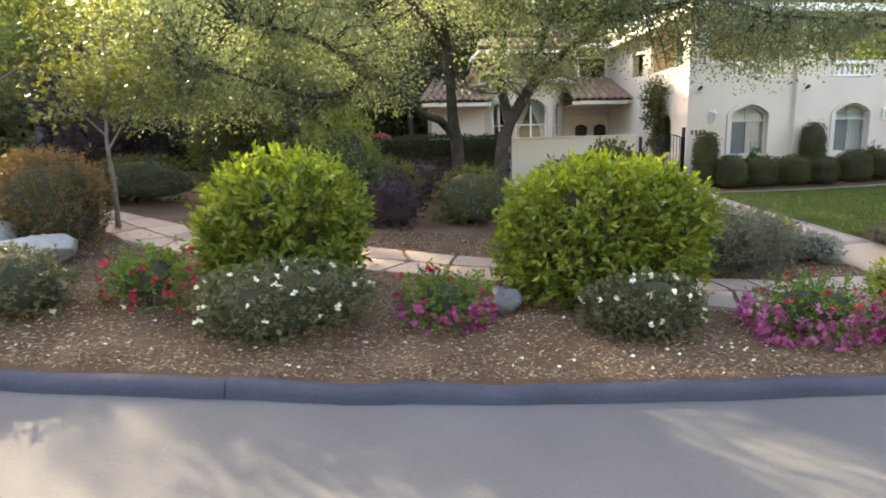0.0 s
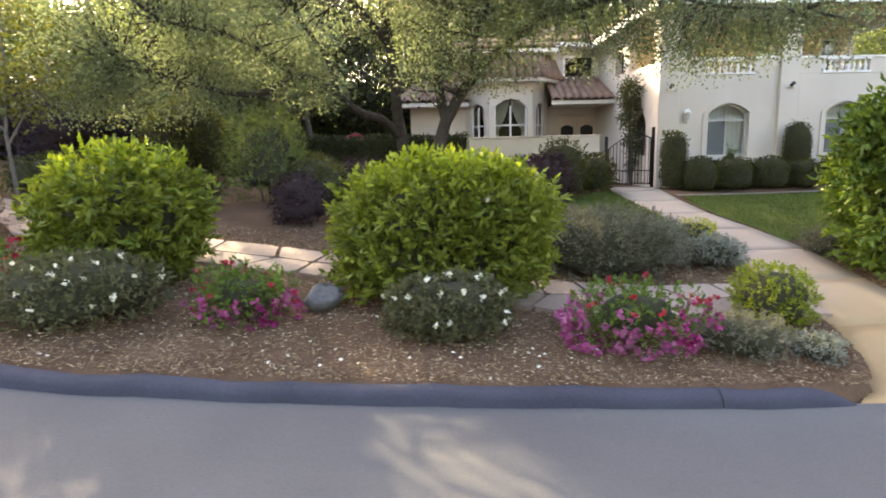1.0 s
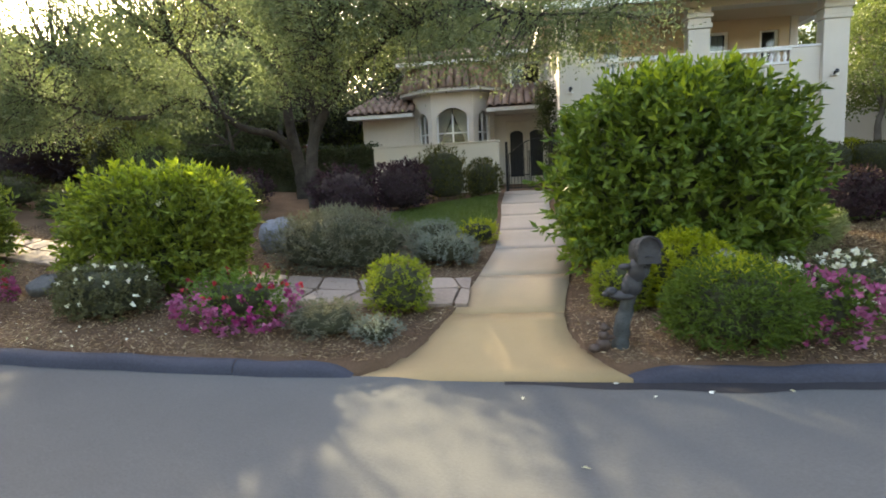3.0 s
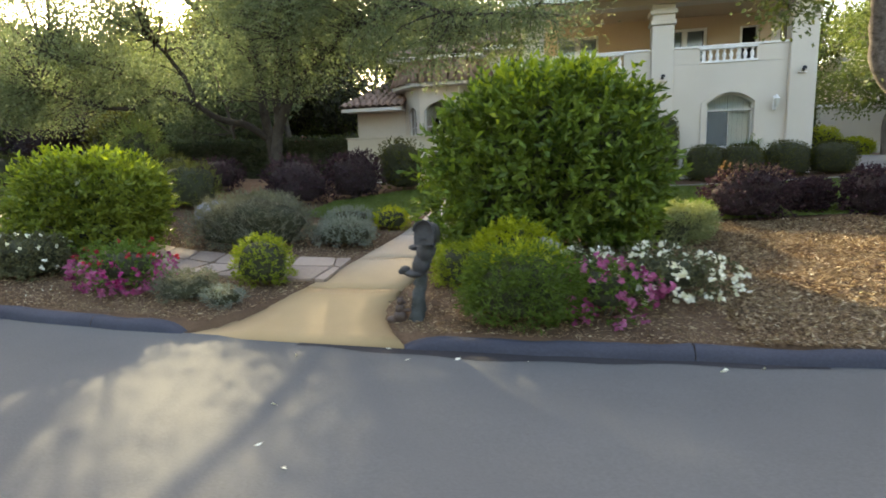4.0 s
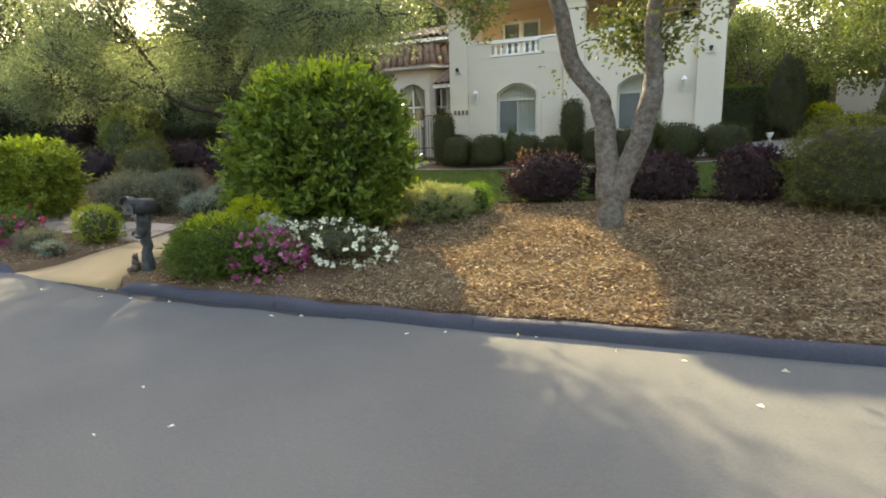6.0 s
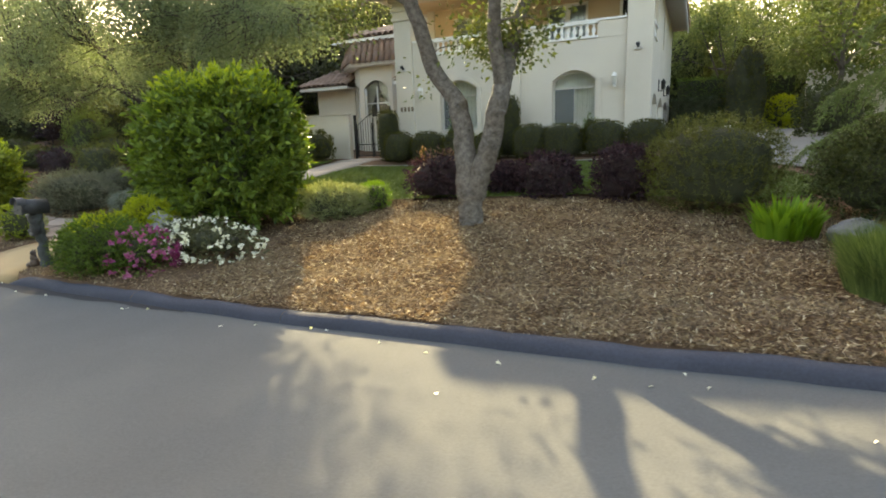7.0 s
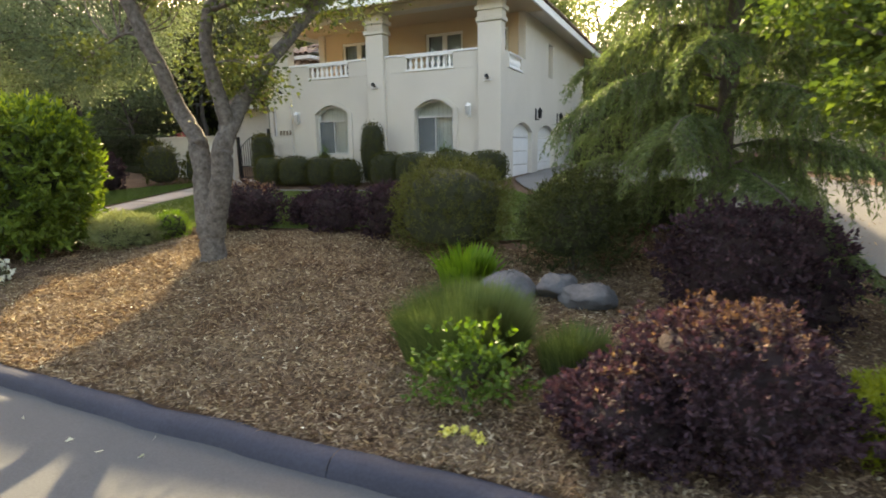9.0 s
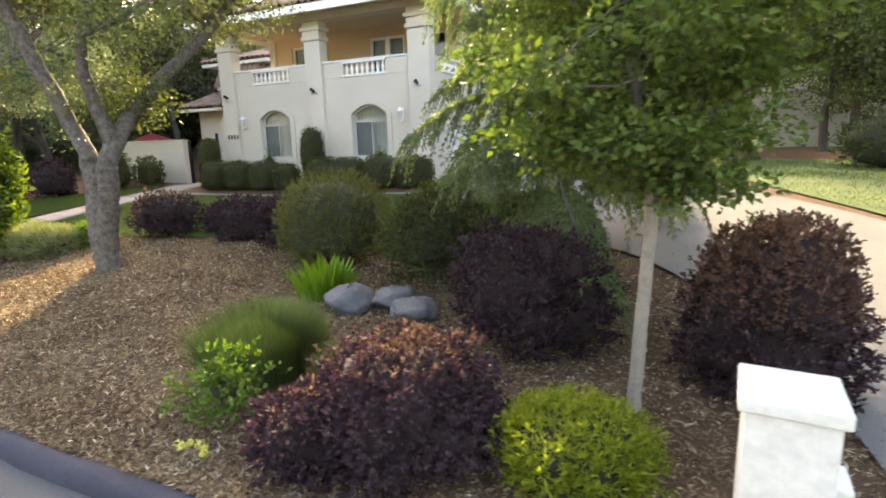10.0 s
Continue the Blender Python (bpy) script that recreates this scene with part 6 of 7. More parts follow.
shrub("silver_shrub", (6.9, 9.1, gz(6.9, 9.1)), (1.0, 0.8, 0.46), M_SILVER, 420, (0.06, 0.014), "low silvery shrub beside the lawn", "shrub", LV, 2.0, 0.14, 84, 7)
shrub("lime_shrub", (7.75, 9.35, gz(7.75, 9.35)), (0.7, 0.6, 0.42), M_LIME, 220, (0.06, 0.016), "small lime green tuft at the path's edge", "shrub", "", 2.0, 0.14, 85, 6)
shrub("silver_shrub", (9.75, 8.6, gz(9.75, 8.6)), (0.7, 1.0, 0.42), M_LAVENDER, 300, (0.06, 0.012), "soft grey-green fringe beside the path", "shrub", LV, 2.0, 0.14, 86, 6)
shrub("feather_shrub", (12.95, 8.4, gz(12.95, 8.4)), (1.45, 1.1, 0.6), M_PALE_FEATHER, 1100, (0.1, 0.012), "pale green feathery mound under the laurel", "shrub", LV, 2.0, 0.16, 87, 8, upward=0.9)

# ---- dark red shrubs ----
BG = "burgundy-leaved shrubs"
for k, (x, y, w, d, h) in enumerate([(4.5, 11.7, 1.7, 1.3, 1.12), (5.75, 12.7, 1.5, 1.2, 1.3), (14.75, 10.0, 1.7, 1.1, 0.95), (16.0, 10.5, 0.7, 0.7, 0.6), (17.0, 10.1, 1.15, 1.0, 0.78), (18.45, 9.8, 0.95, 0.95, 0.95), (1.0, 13.2, 2.2, 1.2, 0.9)]):
    shrub("burgundy_shrub", (x, y, gz(x, y)), (w, d, h), M_BURGUNDY, 600, (0.07, 0.035), "dark burgundy-leaved rounded shrub", "shrub", BG, 2.3, 0.18, 90 + k, 6, M_SHADED_TWIGS_RED,
          tips=(M_PINK_TIP, 0.93, "pinkish young leaves") if k == 2 else None)
shrub("burgundy_shrub", (23.72, 4.98, gz(23.72, 4.98)), (1.25, 1.25, 0.82), M_BURGUNDY, 2500, (0.042, 0.024), "burgundy-leaved shrub with copper young tips near the kerb", "shrub", BG, 2.1, 0.22, 98, 7, M_SHADED_TWIGS_RED, tips=(M_BURGUNDY_TIP, 1.0, "copper young leaves"))
shrub("burgundy_shrub", (23.12, 4.75, gz(23.12, 4.75)), (0.95, 1.0, 0.52), M_BURGUNDY, 1300, (0.042, 0.024), "low burgundy shrub with copper tips leaning on a taller one", "shrub", BG, 2.0, 0.24, 101, 7, M_SHADED_TWIGS_RED, tips=(M_PINK_TIP, 1.02, "copper young leaves"))
shrub("burgundy_shrub", (24.0, 7.15, gz(24.0, 7.15)), (1.6, 1.5, 1.24), M_BURGUNDY, 2000, (0.05, 0.028), "tall dark burgundy shrub below the cedar", "shrub", BG, 2.3, 0.22, 99, 7, M_SHADED_TWIGS_RED)
shrub("burgundy_shrub", (26.05, 6.75, gz(26.05, 6.75)), (1.22, 1.15, 1.4), M_BURGUNDY, 2400, (0.045, 0.026), "burgundy shrub with reddish tips beside the driveway", "shrub", BG, 2.5, 0.16, 100, 7, M_SHADED_TWIGS_RED, tips=(M_BURGUNDY_TIP, 0.55, "copper young leaves"))

# ---- mixed planting towards the drive ----
shrub("olive_shrub", (19.85, 9.35, gz(19.85, 9.35)), (2.0, 1.7, 1.5), M_OLIVE, 1700, (0.07, 0.014), "olive-brown fine-leaved rounded shrub", "shrub", "", 2.2, 0.08, 111, 7, upward=0.8)
shrub("dark_shrub", (21.95, 9.0, gz(21.95, 9.0)), (1.6, 1.4, 1.45), M_DARKLEAF, 1500, (0.06, 0.026), "dark green open shrub behind the rocks", "shrub", "", 1.8, 0.26, 112, 7, upward=0.9, core=0.6, shoot_len=0.13)
blades("fern_clump", (20.75, 7.85, gz(20.75, 7.85)), 0.46, 0.56, 230, 0.04, M_FERN, "bright green sword-leaved clump", "fern", lean=0.45, seed=113)
blades("reed_clump", (21.55, 5.8, gz(21.55, 5.8)), 0.74, 0.68, 8500, 0.0065, M_REED, "dense green rush-like clump on the mulch", lean=0.26, seed=114)
blades("reed_clump", (22.6, 5.75, gz(22.6, 5.75)), 0.36, 0.42, 1100, 0.007, M_REED, "small green rush-like tuft", lean=0.35, seed=115)
shrub("yellow_rose", (21.98, 4.98, gz(21.98, 4.98)), (0.8, 0.7, 0.6), M_MOUND_LEAF, 300, (0.055, 0.032), "small open rose bush with fresh green leaves", "shrub", "", 1.9, 0.28, 116, 5, core=0.3, tips=(M_FERN, 0.9, "fresh green tips"))
fl = thing("yellow_flowers", (22.1, 4.48, gz(22.1, 4.48)), "small pale yellow roses low on the mulch", "flower")
for dx, dy in ((-0.12, -0.02), (-0.08, 0.03), (0.0, 0.06), (0.08, 0.02), (0.15, -0.03)):
    rng = np.random.default_rng(int(dx * 100) + 50)
    P = np.array([dx, dy, 0.05]) + rng.normal(0, 0.014, (30, 3))
    v, f = leaves(P, rng.normal(size=(30, 3)) + np.array([0, 0, 0.6]), 0.028, 0.03, rng)
    mesh_part("bloom", v, f, M_FL_YELLOW, fl)
shrub("rosemary_shrub", (22.6, 11.2, gz(22.6, 11.2)), (2.2, 1.4, 0.8), M_MOUND_LEAF, 800, (0.07, 0.02), "low green shrub behind the cedar", "shrub", "", 2.1, 0.14, 117, 6)

# ---- clipped evergreens along the house ----
HB = "clipped box domes along the house"
for k, (x, y, w, h) in enumerate([(10.85, 14.95, 1.0, 0.95), (11.85, 15.0, 1.15, 0.9), (12.95, 15.0, 1.1, 0.9), (15.2, 15.05, 1.05, 0.95), (16.15, 15.0, 1.2, 0.92), (17.3, 15.05, 1.15, 0.92), (18.4, 15.0, 1.1, 0.85), (13.9, 14.9, 0.8, 0.8)]):
    shrub("box_dome", (x, y, gz(x, y)), (w, 1.0, h), M_BOX, 1000, (0.034, 0.02), "dark green clipped box dome", "shrub", HB, 3.0, 0.03, 120 + k, 5, core=0.92, shoot_len=0.03)
for k, (x, y, w, h) in enumerate([(14.3, 15.75, 0.72, 1.85), (10.25, 15.3, 0.72, 1.6)]):
    shrub("clipped_column", (x, y, gz(x, y)), (w, w, h), M_BOX, 1100, (0.034, 0.02), "dark clipped evergreen column with a rounded top", "shrub", "clipped evergreen columns", 4.5, 0.03, 130 + k, 5, core=0.92, shoot_len=0.03)
shrub("dark_shrub", (6.6, 14.2, gz(6.6, 14.2)), (1.5, 1.1, 1.5), M_BOX, 600, (0.06, 0.03), "dark green rounded shrub before the courtyard wall", "shrub", HB, 2.3, 0.1, 133, 6)
shrub("dark_shrub", (7.75, 14.75, gz(7.75, 14.75)), (1.05, 0.9, 1.05), M_BOX, 480, (0.06, 0.03), "dark green rounded shrub beside the gate", "shrub", HB, 2.3, 0.08, 134, 6)
for k, (x, y) in enumerate([(12.35, 15.95), (16.7, 15.95)]):
    shrub("light_shrub", (x, y, gz(x, y)), (0.5, 0.35, 1.05), M_FEATHER, 160, (0.07, 0.02), "small fresh green shrub against the house wall", "shrub", "", 2.0, 0.2, 137 + k, 5, upward=0.9)
tree("creeper", (9.95, 17.6, gz(9.95, 17.6)), [([(0, 0, -0.1), (0.03, 0.1, 0.9), (-0.03, 0.2, 1.9), (0.0, 0.2, 2.9)], 0.05, 0.02), ([(0.05, 0.2, -0.1), (0.0, 0.3, 1.2), (0.06, 0.35, 2.6)], 0.03, 0.015)],
     [((-0.05, 0.2, 3.0), (0.34, 0.5, 0.5), 60), ((0.0, 0.2, 2.2), (0.26, 0.4, 0.6), 40), ((0.05, 0.1, 1.2), (0.18, 0.35, 0.8), 34)], M_BARK_FAR, M_DARKLEAF, (0.08, 0.05), 26, 0.10,
     "dark creeper climbing the entry wall to the eave", seed=135, category="climber", twig_r=0.008)


def hedge(x0, x1, y, depth, z1, seed, label, coat=None):
    """A long clipped hedge: a squared dark core of twigs with the shade in its colour and a coat of small leaves."""
    rng = np.random.default_rng(seed)
    ob = thing("hedge", ((x0 + x1) / 2, y, gz((x0 + x1) / 2, y)), label, "hedge")
    ln, base = x1 - x0, gz((x0 + x1) / 2, y)
    h = z1 - base
    n = 24
    bm = bmesh.new()
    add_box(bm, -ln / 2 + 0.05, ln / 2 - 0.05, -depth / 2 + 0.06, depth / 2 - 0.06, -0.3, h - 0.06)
    part("shaded_twig_core", bm, M_SHADED_TWIGS, ob)
    c = int(ln * 420)
    u = rng.uniform(-ln / 2, ln / 2, c)
    face = rng.uniform(size=c)
    yy = np.where(face < 0.6, -depth / 2, rng.uniform(-depth / 2, depth / 2, c))
    zz = np.where(face < 0.6, rng.uniform(0, h, c), h)
    P = np.stack([u, yy, zz], 1) + rng.normal(0, 0.035, (c, 3)) + 0.05 * np.sin(u * 2.3)[:, None] * np.array([0, 0.4, 0.6])
    A = np.where((face < 0.6)[:, None], np.array([0, -1.0, 0.5]), np.array([0, -0.2, 1.0])) + rng.normal(0, 0.6, (c, 3))
    P = np.repeat(P, 3, 0) + rng.normal(0, 0.03, (c * 3, 3))
    A = np.repeat(A, 3, 0) + rng.normal(0, 0.5, (c * 3, 3))
    v, f = leaves(P, A, 0.075, 0.04, rng)
    mesh_part("foliage", v, f, coat or M_HEDGE, ob, kind="stuff")
    return ob


hedge(-7.0, 4.3, 16.5, 1.1, 2.5, 140, "long dark clipped hedge round the courtyard")
hedge(18.6, 23.4, 28.4, 1.2, 3.7, 141, "tall clipped green hedge behind the driveway", M_FEATHER)
hedge(18.5, 20.6, 25.6, 0.9, 2.7, 152, "lower dark clipped hedge at the end of the driveway")
shrub("plum_tree", (-6.6, 15.2, gz(-6.6, 15.2)), (3.2, 2.4, 2.5), M_PLUM, 900, (0.11, 0.06), "dark purple-leaved plum at the garden's edge", "tree", "", 2.2, 0.2, 142, 6, M_SHADED_TWIGS_RED)
shrub("light_shrub", (-3.3, 14.6, gz(-3.3, 14.6)), (2.3, 1.8, 2.1), M_OLIVE, 900, (0.10, 0.045), "loose light green shrub before the hedge", "shrub", "", 2.1, 0.18, 143, 6)
shrub("light_shrub", (0.2, 12.4, gz(0.2, 12.4)), (1.9, 1.4, 1.1), M_OLIVE, 800, (0.07, 0.018), "fine-leaved green mound under the oak", "shrub", "", 2.1, 0.12, 144, 6)
shrub("light_shrub", (-2.2, 11.2, gz(-2.2, 11.2)), (1.8, 1.3, 0.7), M_DARKLEAF, 600, (0.06, 0.03), "low green shrub under the oak", "shrub", "", 2.1, 0.14, 145, 6)
shrub("light_shrub", (-4.7, 11.6, gz(-4.7, 11.6)), (2.4, 1.5, 0.9), M_DARKLEAF, 700, (0.06, 0.03), "low green shrub beside the stone path", "shrub", "", 2.1, 0.16, 146, 6)
shrub("burgundy_shrub", (0.45, 10.3, gz(0.45, 10.3)), (1.1, 1.0, 0.95), M_BURGUNDY, 420, (0.06, 0.03), "dark burgundy-leaved shrub behind the laurels", "shrub", BG, 2.2, 0.16, 150, 6, M_SHADED_TWIGS_RED)
shrub("dark_shrub", (2.05, 10.7, gz(2.05, 10.7)), (1.6, 1.3, 1.1), M_OLIVE, 600, (0.06, 0.02), "dark olive rounded shrub under the oak", "shrub", "", 2.2, 0.12, 151, 6)
shrub("light_shrub", (-0.6, 12.1, gz(-0.6, 12.1)), (1.8, 1.6, 2.1), M_FEATHERY, 900, (0.09, 0.022), "soft light green upright shrub under the oak", "shrub", "", 1.8, 0.2, 152, 7, upward=0.9, core=0.6)
shrub("rust_shrub", (-4.55, 8.45, gz(-4.55, 8.45)), (1.5, 1.2, 1.35), M_ORANGE_BUSH, 900, (0.09, 0.016), "tawny feathery shrub beside a boulder", "shrub", "", 2.1, 0.16, 148, 7, upward=0.9)
shrub("light_shrub", (-7.0, 8.8, gz(-7.0, 8.8)), (2.6, 2.0, 1.9), M_OLIVE, 1000, (0.09, 0.03), "tall loose olive-green shrub", "shrub", "", 2.0, 0.2, 149, 6)
# behind the drive
for k, (x, y, w, h, mt) in enumerate([(22.6, 16.2, 1.6, 1.3, M_DARKLEAF), (21.3, 25.2, 1.8, 3.7, M_BOX), (22.7, 25.6, 1.3, 1.25, M_LIME), (23.4, 24.6, 1.4, 0.7, M_LIME), (29.5, 17.5, 2.2, 1.3, M_DARKLEAF), (31.8, 11.0, 2.4, 1.2, M_DARKLEAF)]):
    shrub("garden_shrub", (x, y, gz(x, y)), (w, w * 0.9, h), mt, 700, (0.08, 0.04), ("lime green" if mt is M_LIME else "dark green") + " shrub beside the driveway", "shrub", "", 1.5 if h > 2 else 2.1, 0.15, 150 + k, 6)

urn = thing("garden_urn", (20.7, 24.2, gz(20.7, 24.2) + 0.04), "small white garden urn at the end of the driveway", "urn")
part("foot", lathe(((0.13, 0.0), (0.13, 0.05), (0.06, 0.09), (0.05, 0.16)), 0, 0, 0, 14), M_WHITE, urn, smooth=True)
part("bowl", lathe(((0.05, 0.162), (0.14, 0.26), (0.19, 0.42), (0.23, 0.52), (0.21, 0.55)), 0, 0, 0, 14), M_WHITE, urn, smooth=True)
urn.matrix_basis = pose(20.7, 24.2, gz(20.7, 24.2) + 0.02) @ Matrix.Scale(0.62, 4)

# ---- rocks ----
boulder("boulder", (-4.35, 7.55, gz(-4.35, 7.55)), (0.95, 0.7, 0.5), M_ROCK_PALE, "smooth pale rounded boulder in the bed", 201, 10)
boulder("boulder", (-5.3, 7.9, gz(-5.3, 7.9)), (0.9, 0.7, 0.55), M_ROCK_PALE, "smooth pale rounded boulder in the bed", 202, 60)
boulder("boulder", (21.45, 7.5, gz(21.45, 7.5)), (0.58, 0.5, 0.4), M_ROCK, "rough blue-grey boulder among the shrubs", 203, 30)
boulder("boulder", (22.0, 7.75, gz(22.0, 7.75)), (0.68, 0.5, 0.34), M_ROCK, "rough blue-grey boulder among the shrubs", 204, 80)
boulder("boulder", (22.4, 7.45, gz(22.4, 7.45)), (0.66, 0.5, 0.34), M_ROCK, "rough blue-grey boulder among the shrubs", 205, 140)
boulder("boulder", (11.0, 5.95, gz(11.0, 5.95)), (0.6, 0.4, 0.85), M_ROCK_PALE, "grey boulder behind the flowers", 206, 20)
boulder("boulder", (4.1, 8.8, gz(4.1, 8.8)), (0.8, 0.55, 0.75), M_ROCK_BLUE, "blue-grey boulder leaning under the oak", 207, 35)
boulder("boulder", (1.55, 6.15, gz(1.55, 6.15)), (0.45, 0.4, 0.3), M_ROCK, "small dark rock between the bushes", 208, 70)

# ---- flagstone walk ----
flags = tagged(new("flagstone_walk"), "irregular tan flagstone walk through the garden", "path", kind="structure")
rng = np.random.default_rng(301)
mid = bend([(-7.5, 11.2, 0), (-4.2, 9.7, 0), (-2.9, 8.8, 0), (0.3, 7.95, 0), (1.8, 7.6, 0), (4.0, 6.75, 0), (5.6, 6.45, 0), (7.75, 6.55, 0)], 5)[:, :2]
steps_ = np.r_[0, np.cumsum(np.linalg.norm(np.diff(mid, axis=0), axis=1))]
total = steps_[-1]
cuts = [0.0]
while cuts[-1] < total:
    cuts.append(cuts[-1] + rng.uniform(0.5, 0.85))


def on_walk(s, u):
    x, y = np.interp(s, steps_, mid[:, 0]), np.interp(s, steps_, mid[:, 1])
    x2, y2 = np.interp(s + 0.05, steps_, mid[:, 0]), np.interp(s + 0.05, steps_, mid[:, 1])
    t = Vector((x2 - x + 1e-6, y2 - y)).normalized()
    return Vector((x - t.y * u, y + t.x * u))


lines_ = [[(c + rng.uniform(-0.18, 0.18), u + (rng.uniform(-0.12, 0.12) if abs(u) < 0.1 else rng.uniform(-0.06, 0.06))) for u in (-0.58, 0.0, 0.58)] for c in cuts]
for a, c in zip(lines_, lines_[1:]):
    for k in range(2):
        q = [on_walk(*a[k]), on_walk(*c[k]), on_walk(*c[k + 1]), on_walk(*a[k + 1])]
        cen = sum(q, Vector((0, 0))) / 4
        poly = []
        for p, n in zip(q, q[1:] + q[:1]):
            p2, n2 = cen + (p - cen) * 0.93, cen + (n - cen) * 0.93
            poly += [p2.lerp(n2, 0.08), p2.lerp(n2, 0.5) + (p2.lerp(n2, 0.5) - cen) * rng.uniform(-0.05, 0.04), p2.lerp(n2, 0.92)]
        z = gz(cen.x, cen.y)
        tilt = rng.normal(0, 0.008)
        bm = prism([(p.x - cen.x, p.y - cen.y) for p in poly], -0.06, 0.035)
        for v_ in bm.verts:
            v_.co.z += gz(cen.x + v_.co.x, cen.y + v_.co.y) - z + tilt * v_.co.x
        ob = part("flagstone", bm, M_FLAG, flags)
        ob.location = (cen.x, cen.y, z + 0.012)

# ---- mailbox ----
mz = gz(9.46, 4.78)
mail = thing("mailbox", (9.46, 4.78, mz), "dark bronze mailbox carried by a carved tree-stump post", "mailbox", turn=-18)
rng = np.random.default_rng(401)
line = bend([(-0.02, 0, -0.1), (0.0, 0, 0.12), (0.04, -0.01, 0.4), (0.1, -0.03, 0.62), (0.17, -0.05, 0.82), (0.22, -0.07, 0.96)], 4, 0.008, rng)
v, f = tube_arrays(line, np.interp(np.linspace(0, 1, len(line)), [0, 0.15, 0.4, 0.6, 0.8, 1], [0.125, 0.09, 0.072, 0.075, 0.085, 0.095]), 16, 0.14, rng)
mesh_part("post", v, f, M_POST, mail, "grey-green bark-textured post", True)
# the shell: a round-topped box, its mouth towards the road, with a hooded door
BOX_AT = Matrix.Translation((0.23, -0.08, 0.95)) @ Matrix.Rotation(radians(-72), 4, "Z") @ Matrix.Rotation(radians(-6), 4, "Y")
bm = bmesh.new()
sec = [(-0.1, 0)] + [(-0.1 * math.cos(a), 0.14 + 0.1 * math.sin(a)) for a in np.linspace(0, math.pi, 11)] + [(0.1, 0)]
prism(sec, -0.2, 0.2, "x", bm)
bmesh.ops.bevel(bm, geom=[e for e in bm.edges if abs(e.verts[0].co.x) > 0.19 and abs(e.verts[1].co.x) > 0.19], offset=0.012, segments=2, affect="EDGES")
bm.transform(BOX_AT)
part("box_shell", bm, M_BRONZE, mail, "", True)
bm = bmesh.new()
prism([(-0.11, -0.012), (0.11, -0.012), (0.11, 0.15), (0.078, 0.225), (0, 0.255), (-0.078, 0.225), (-0.11, 0.15)], 0.203, 0.235, "x", bm)
bm.transform(BOX_AT)
box_door = part("box_door", bm, M_BRONZE, mail, "hinged box door")
bm = bmesh.new()
hood_o = [(-0.118 * math.cos(a), 0.14 + 0.125 * math.sin(a)) for a in np.linspace(0, math.pi, 11)]
hood_i = [(-0.104 * math.cos(a), 0.14 + 0.111 * math.sin(a)) for a in np.linspace(0, math.pi, 11)]
for k in range(10):
    prism([hood_i[k], hood_i[k + 1], hood_o[k + 1], hood_o[k]], 0.16, 0.29, "x", bm)
bm.transform(BOX_AT)
part("hood", bm, M_BRONZE, mail, "rounded hood over the box door")
bm = box(0.236, 0.262, -0.035, 0.035, 0.055, 0.07, 0.004)
bm.transform(BOX_AT)
part("handle", bm, M_BRONZE, box_door)
d, fb = ball_arrays(12, 16)


def carved(parts_, seed):
    """One solid shape made of rounded lumps: (centre, radii)."""
    got = []
    for k, (c, r) in enumerate(parts_):
        got.append((d * lumps(d, seed + k, 0.06)[:, None] * np.array(r) + np.array(c), fb))
    return joined(got)


v, f = carved([((0.02, -0.08, 0.585), (0.15, 0.085, 0.05)), ((-0.09, -0.1, 0.63), (0.065, 0.06, 0.045)), ((-0.14, -0.11, 0.60), (0.04, 0.04, 0.035)), ((0.12, -0.07, 0.70), (0.1, 0.09, 0.14)), ((0.17, -0.09, 0.86), (0.095, 0.085, 0.13)), ((0.06, -0.13, 0.9), (0.07, 0.05, 0.035)), ((0.07, -0.1, 0.67), (0.06, 0.05, 0.09))], 411)
mesh_part("carved_bracket", v, f, M_BRONZE, mail, "dark carved bracket under the box", True)
v, f = carved([((0, 0, 0.10), (0.10, 0.09, 0.11)), ((0.0, 0.0, 0.22), (0.075, 0.07, 0.09)), ((0.01, -0.01, 0.33), (0.058, 0.058, 0.055)), ((0.055, -0.02, 0.32), (0.035, 0.03, 0.026)), ((-0.03, 0.03, 0.38), (0.02, 0.016, 0.02)), ((0.03, 0.035, 0.38), (0.02, 0.016, 0.02)), ((0.09, -0.03, 0.2), (0.07, 0.03, 0.03)), ((-0.12, 0.0, 0.06), (0.09, 0.07, 0.06))], 421)
me = fast_mesh("bear_figure", v, f)
me.materials.append(M_BRONZE_BROWN)
me.shade_smooth()
bear = new("bear_figure", me)
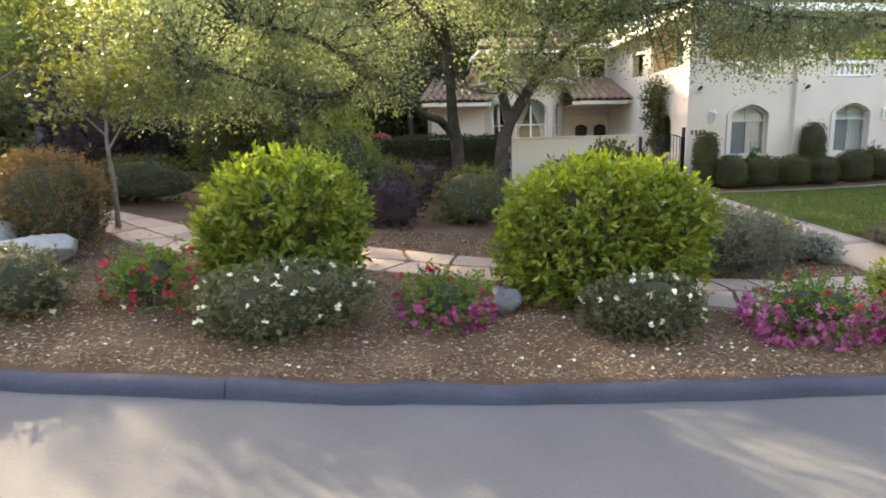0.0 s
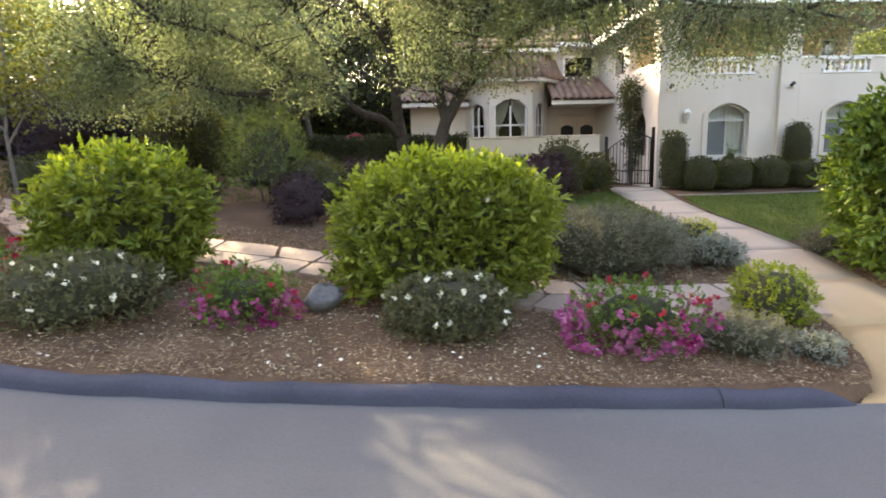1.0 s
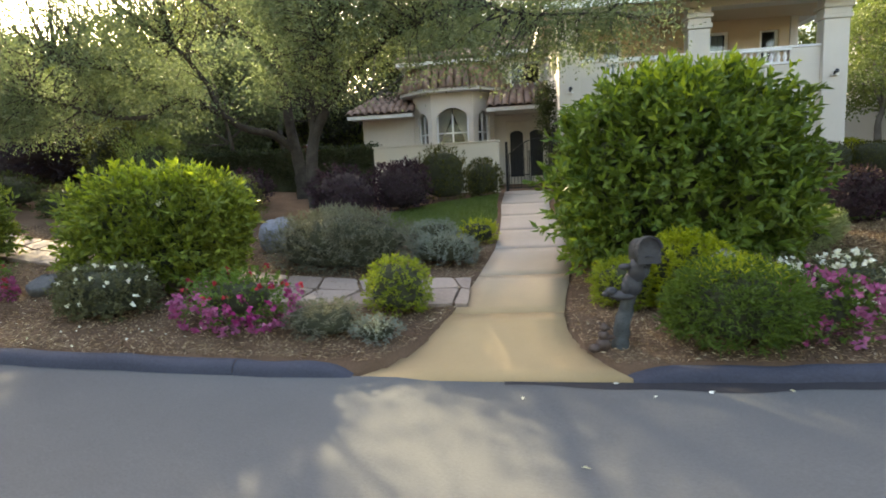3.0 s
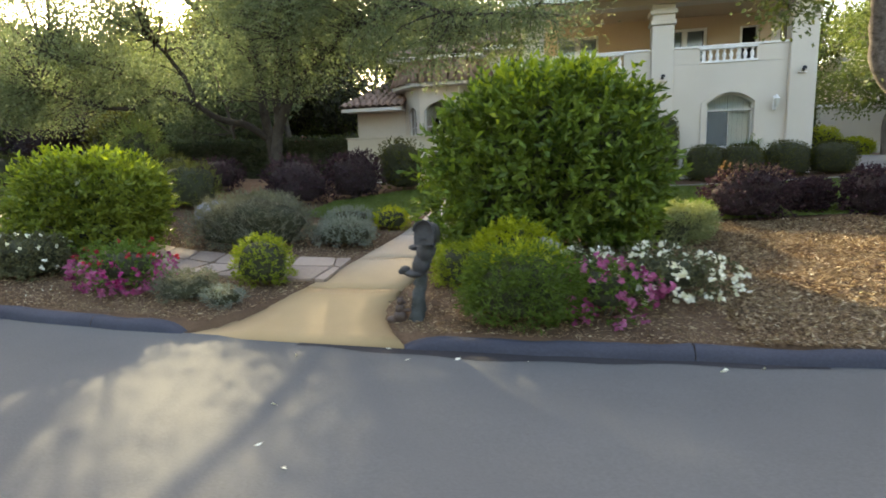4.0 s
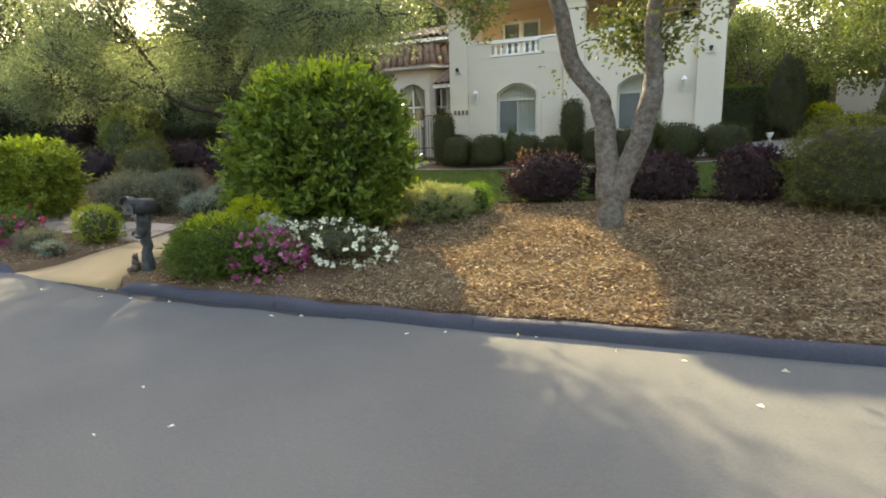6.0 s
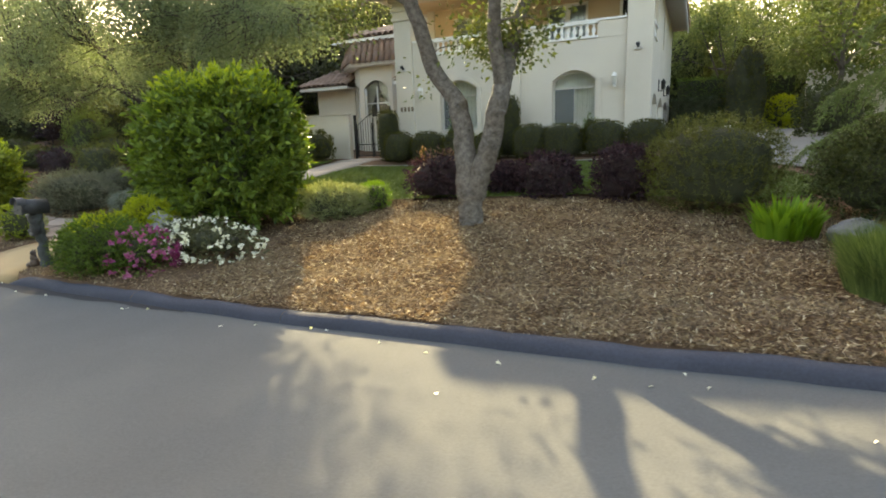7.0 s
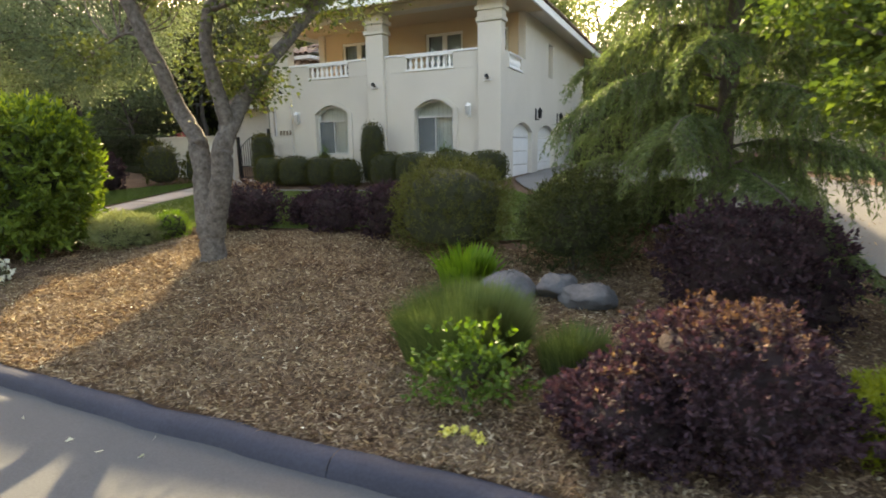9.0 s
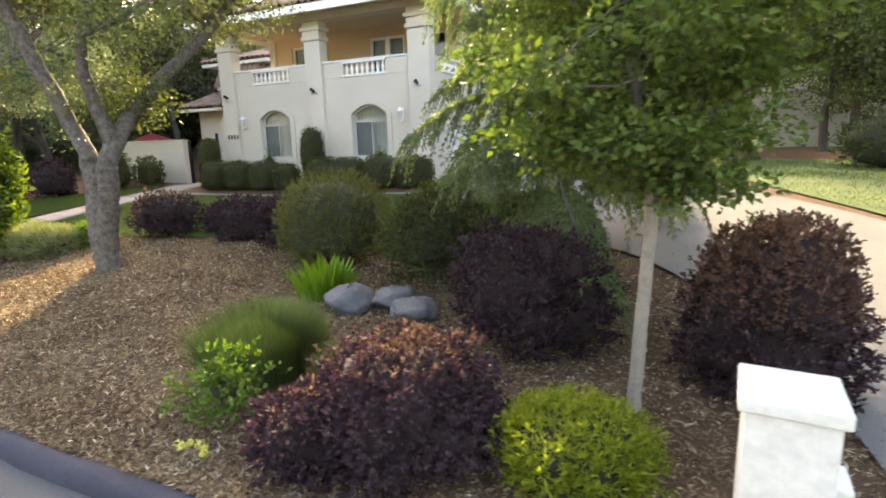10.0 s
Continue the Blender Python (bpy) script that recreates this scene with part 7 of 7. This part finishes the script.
bear.matrix_basis = pose(9.26, 4.7, gz(9.26, 4.7) - 0.02, 0, 0, 15) @ Matrix.Scale(0.8, 4)
tagged(bear, "small brown cast animal figure at the mailbox foot", "statue")

# ---- white gate pillar by the drive ----
PX, PY = 25.93, 4.8
pz = gz(PX, PY)
pil = thing("gate_pillar", (PX, PY, pz), "square white painted pillar with an overhanging cap", "pillar", turn=-3)
part("shaft", box(-0.19, 0.19, -0.19, 0.19, -0.2, 0.933, 0.012), M_PILLAR, pil)
part("cap", box(-0.218, 0.218, -0.218, 0.218, 0.935, 1.01, 0.012), M_PILLAR, pil)
bm = bmesh.new()
hip = [[bm.verts.new((a * r, c * r, z)) for a, c in ((-1, -1), (1, -1), (1, 1), (-1, 1))] for r, z in ((0.208, 1.006), (0.03, 1.024))]
for i in range(4):
    bm.faces.new((hip[0][i], hip[0][(i + 1) % 4], hip[1][(i + 1) % 4], hip[1][i]))
bm.faces.new(hip[1])
part("cap_hip", bm, M_PILLAR, pil, "low pyramid on the cap")
part("side_block", box(0.192, 0.27, -0.12, 0.12, -0.2, 0.6, 0.01), M_PILLAR, pil, "low white block beside the shaft")

# ---- fallen petals and scraps ----
rng = np.random.default_rng(501)


def petals(count, x0, x1, v0, v1, size, label):
    x, vv = rng.uniform(x0, x1, count), rng.uniform(v0, v1, count)
    y = kerb_y(x) + vv
    z = np.where(vv < 0, road_z(x) + 0.012 * np.clip(-vv, 0, 4) + 0.006, ground_z(x, y) + bumps(x, y) + 0.03)
    P = np.stack([x, y, z], 1)
    A = rng.normal(size=P.shape) * np.array([1, 1, 0.12])
    a, c = leaves(P, A, size, size * 0.7, rng, 0.15)
    setting("fallen_petals", a, c, M_FL_WHITE, label, "petals", False, "stuff")


petals(80, -4, 4.5, 0.25, 1.6, 0.045, "fallen white petals on the mulch")
petals(22, 9, 24, -0.4, -0.02, 0.06, "fallen white petals along the gutter")
petals(16, 8, 24, -3.2, -0.3, 0.055, "fallen white petals scattered on the road")
petals(90, 13, 24, 0.25, 2.8, 0.035, "pale leaf scraps on the mulch slope")
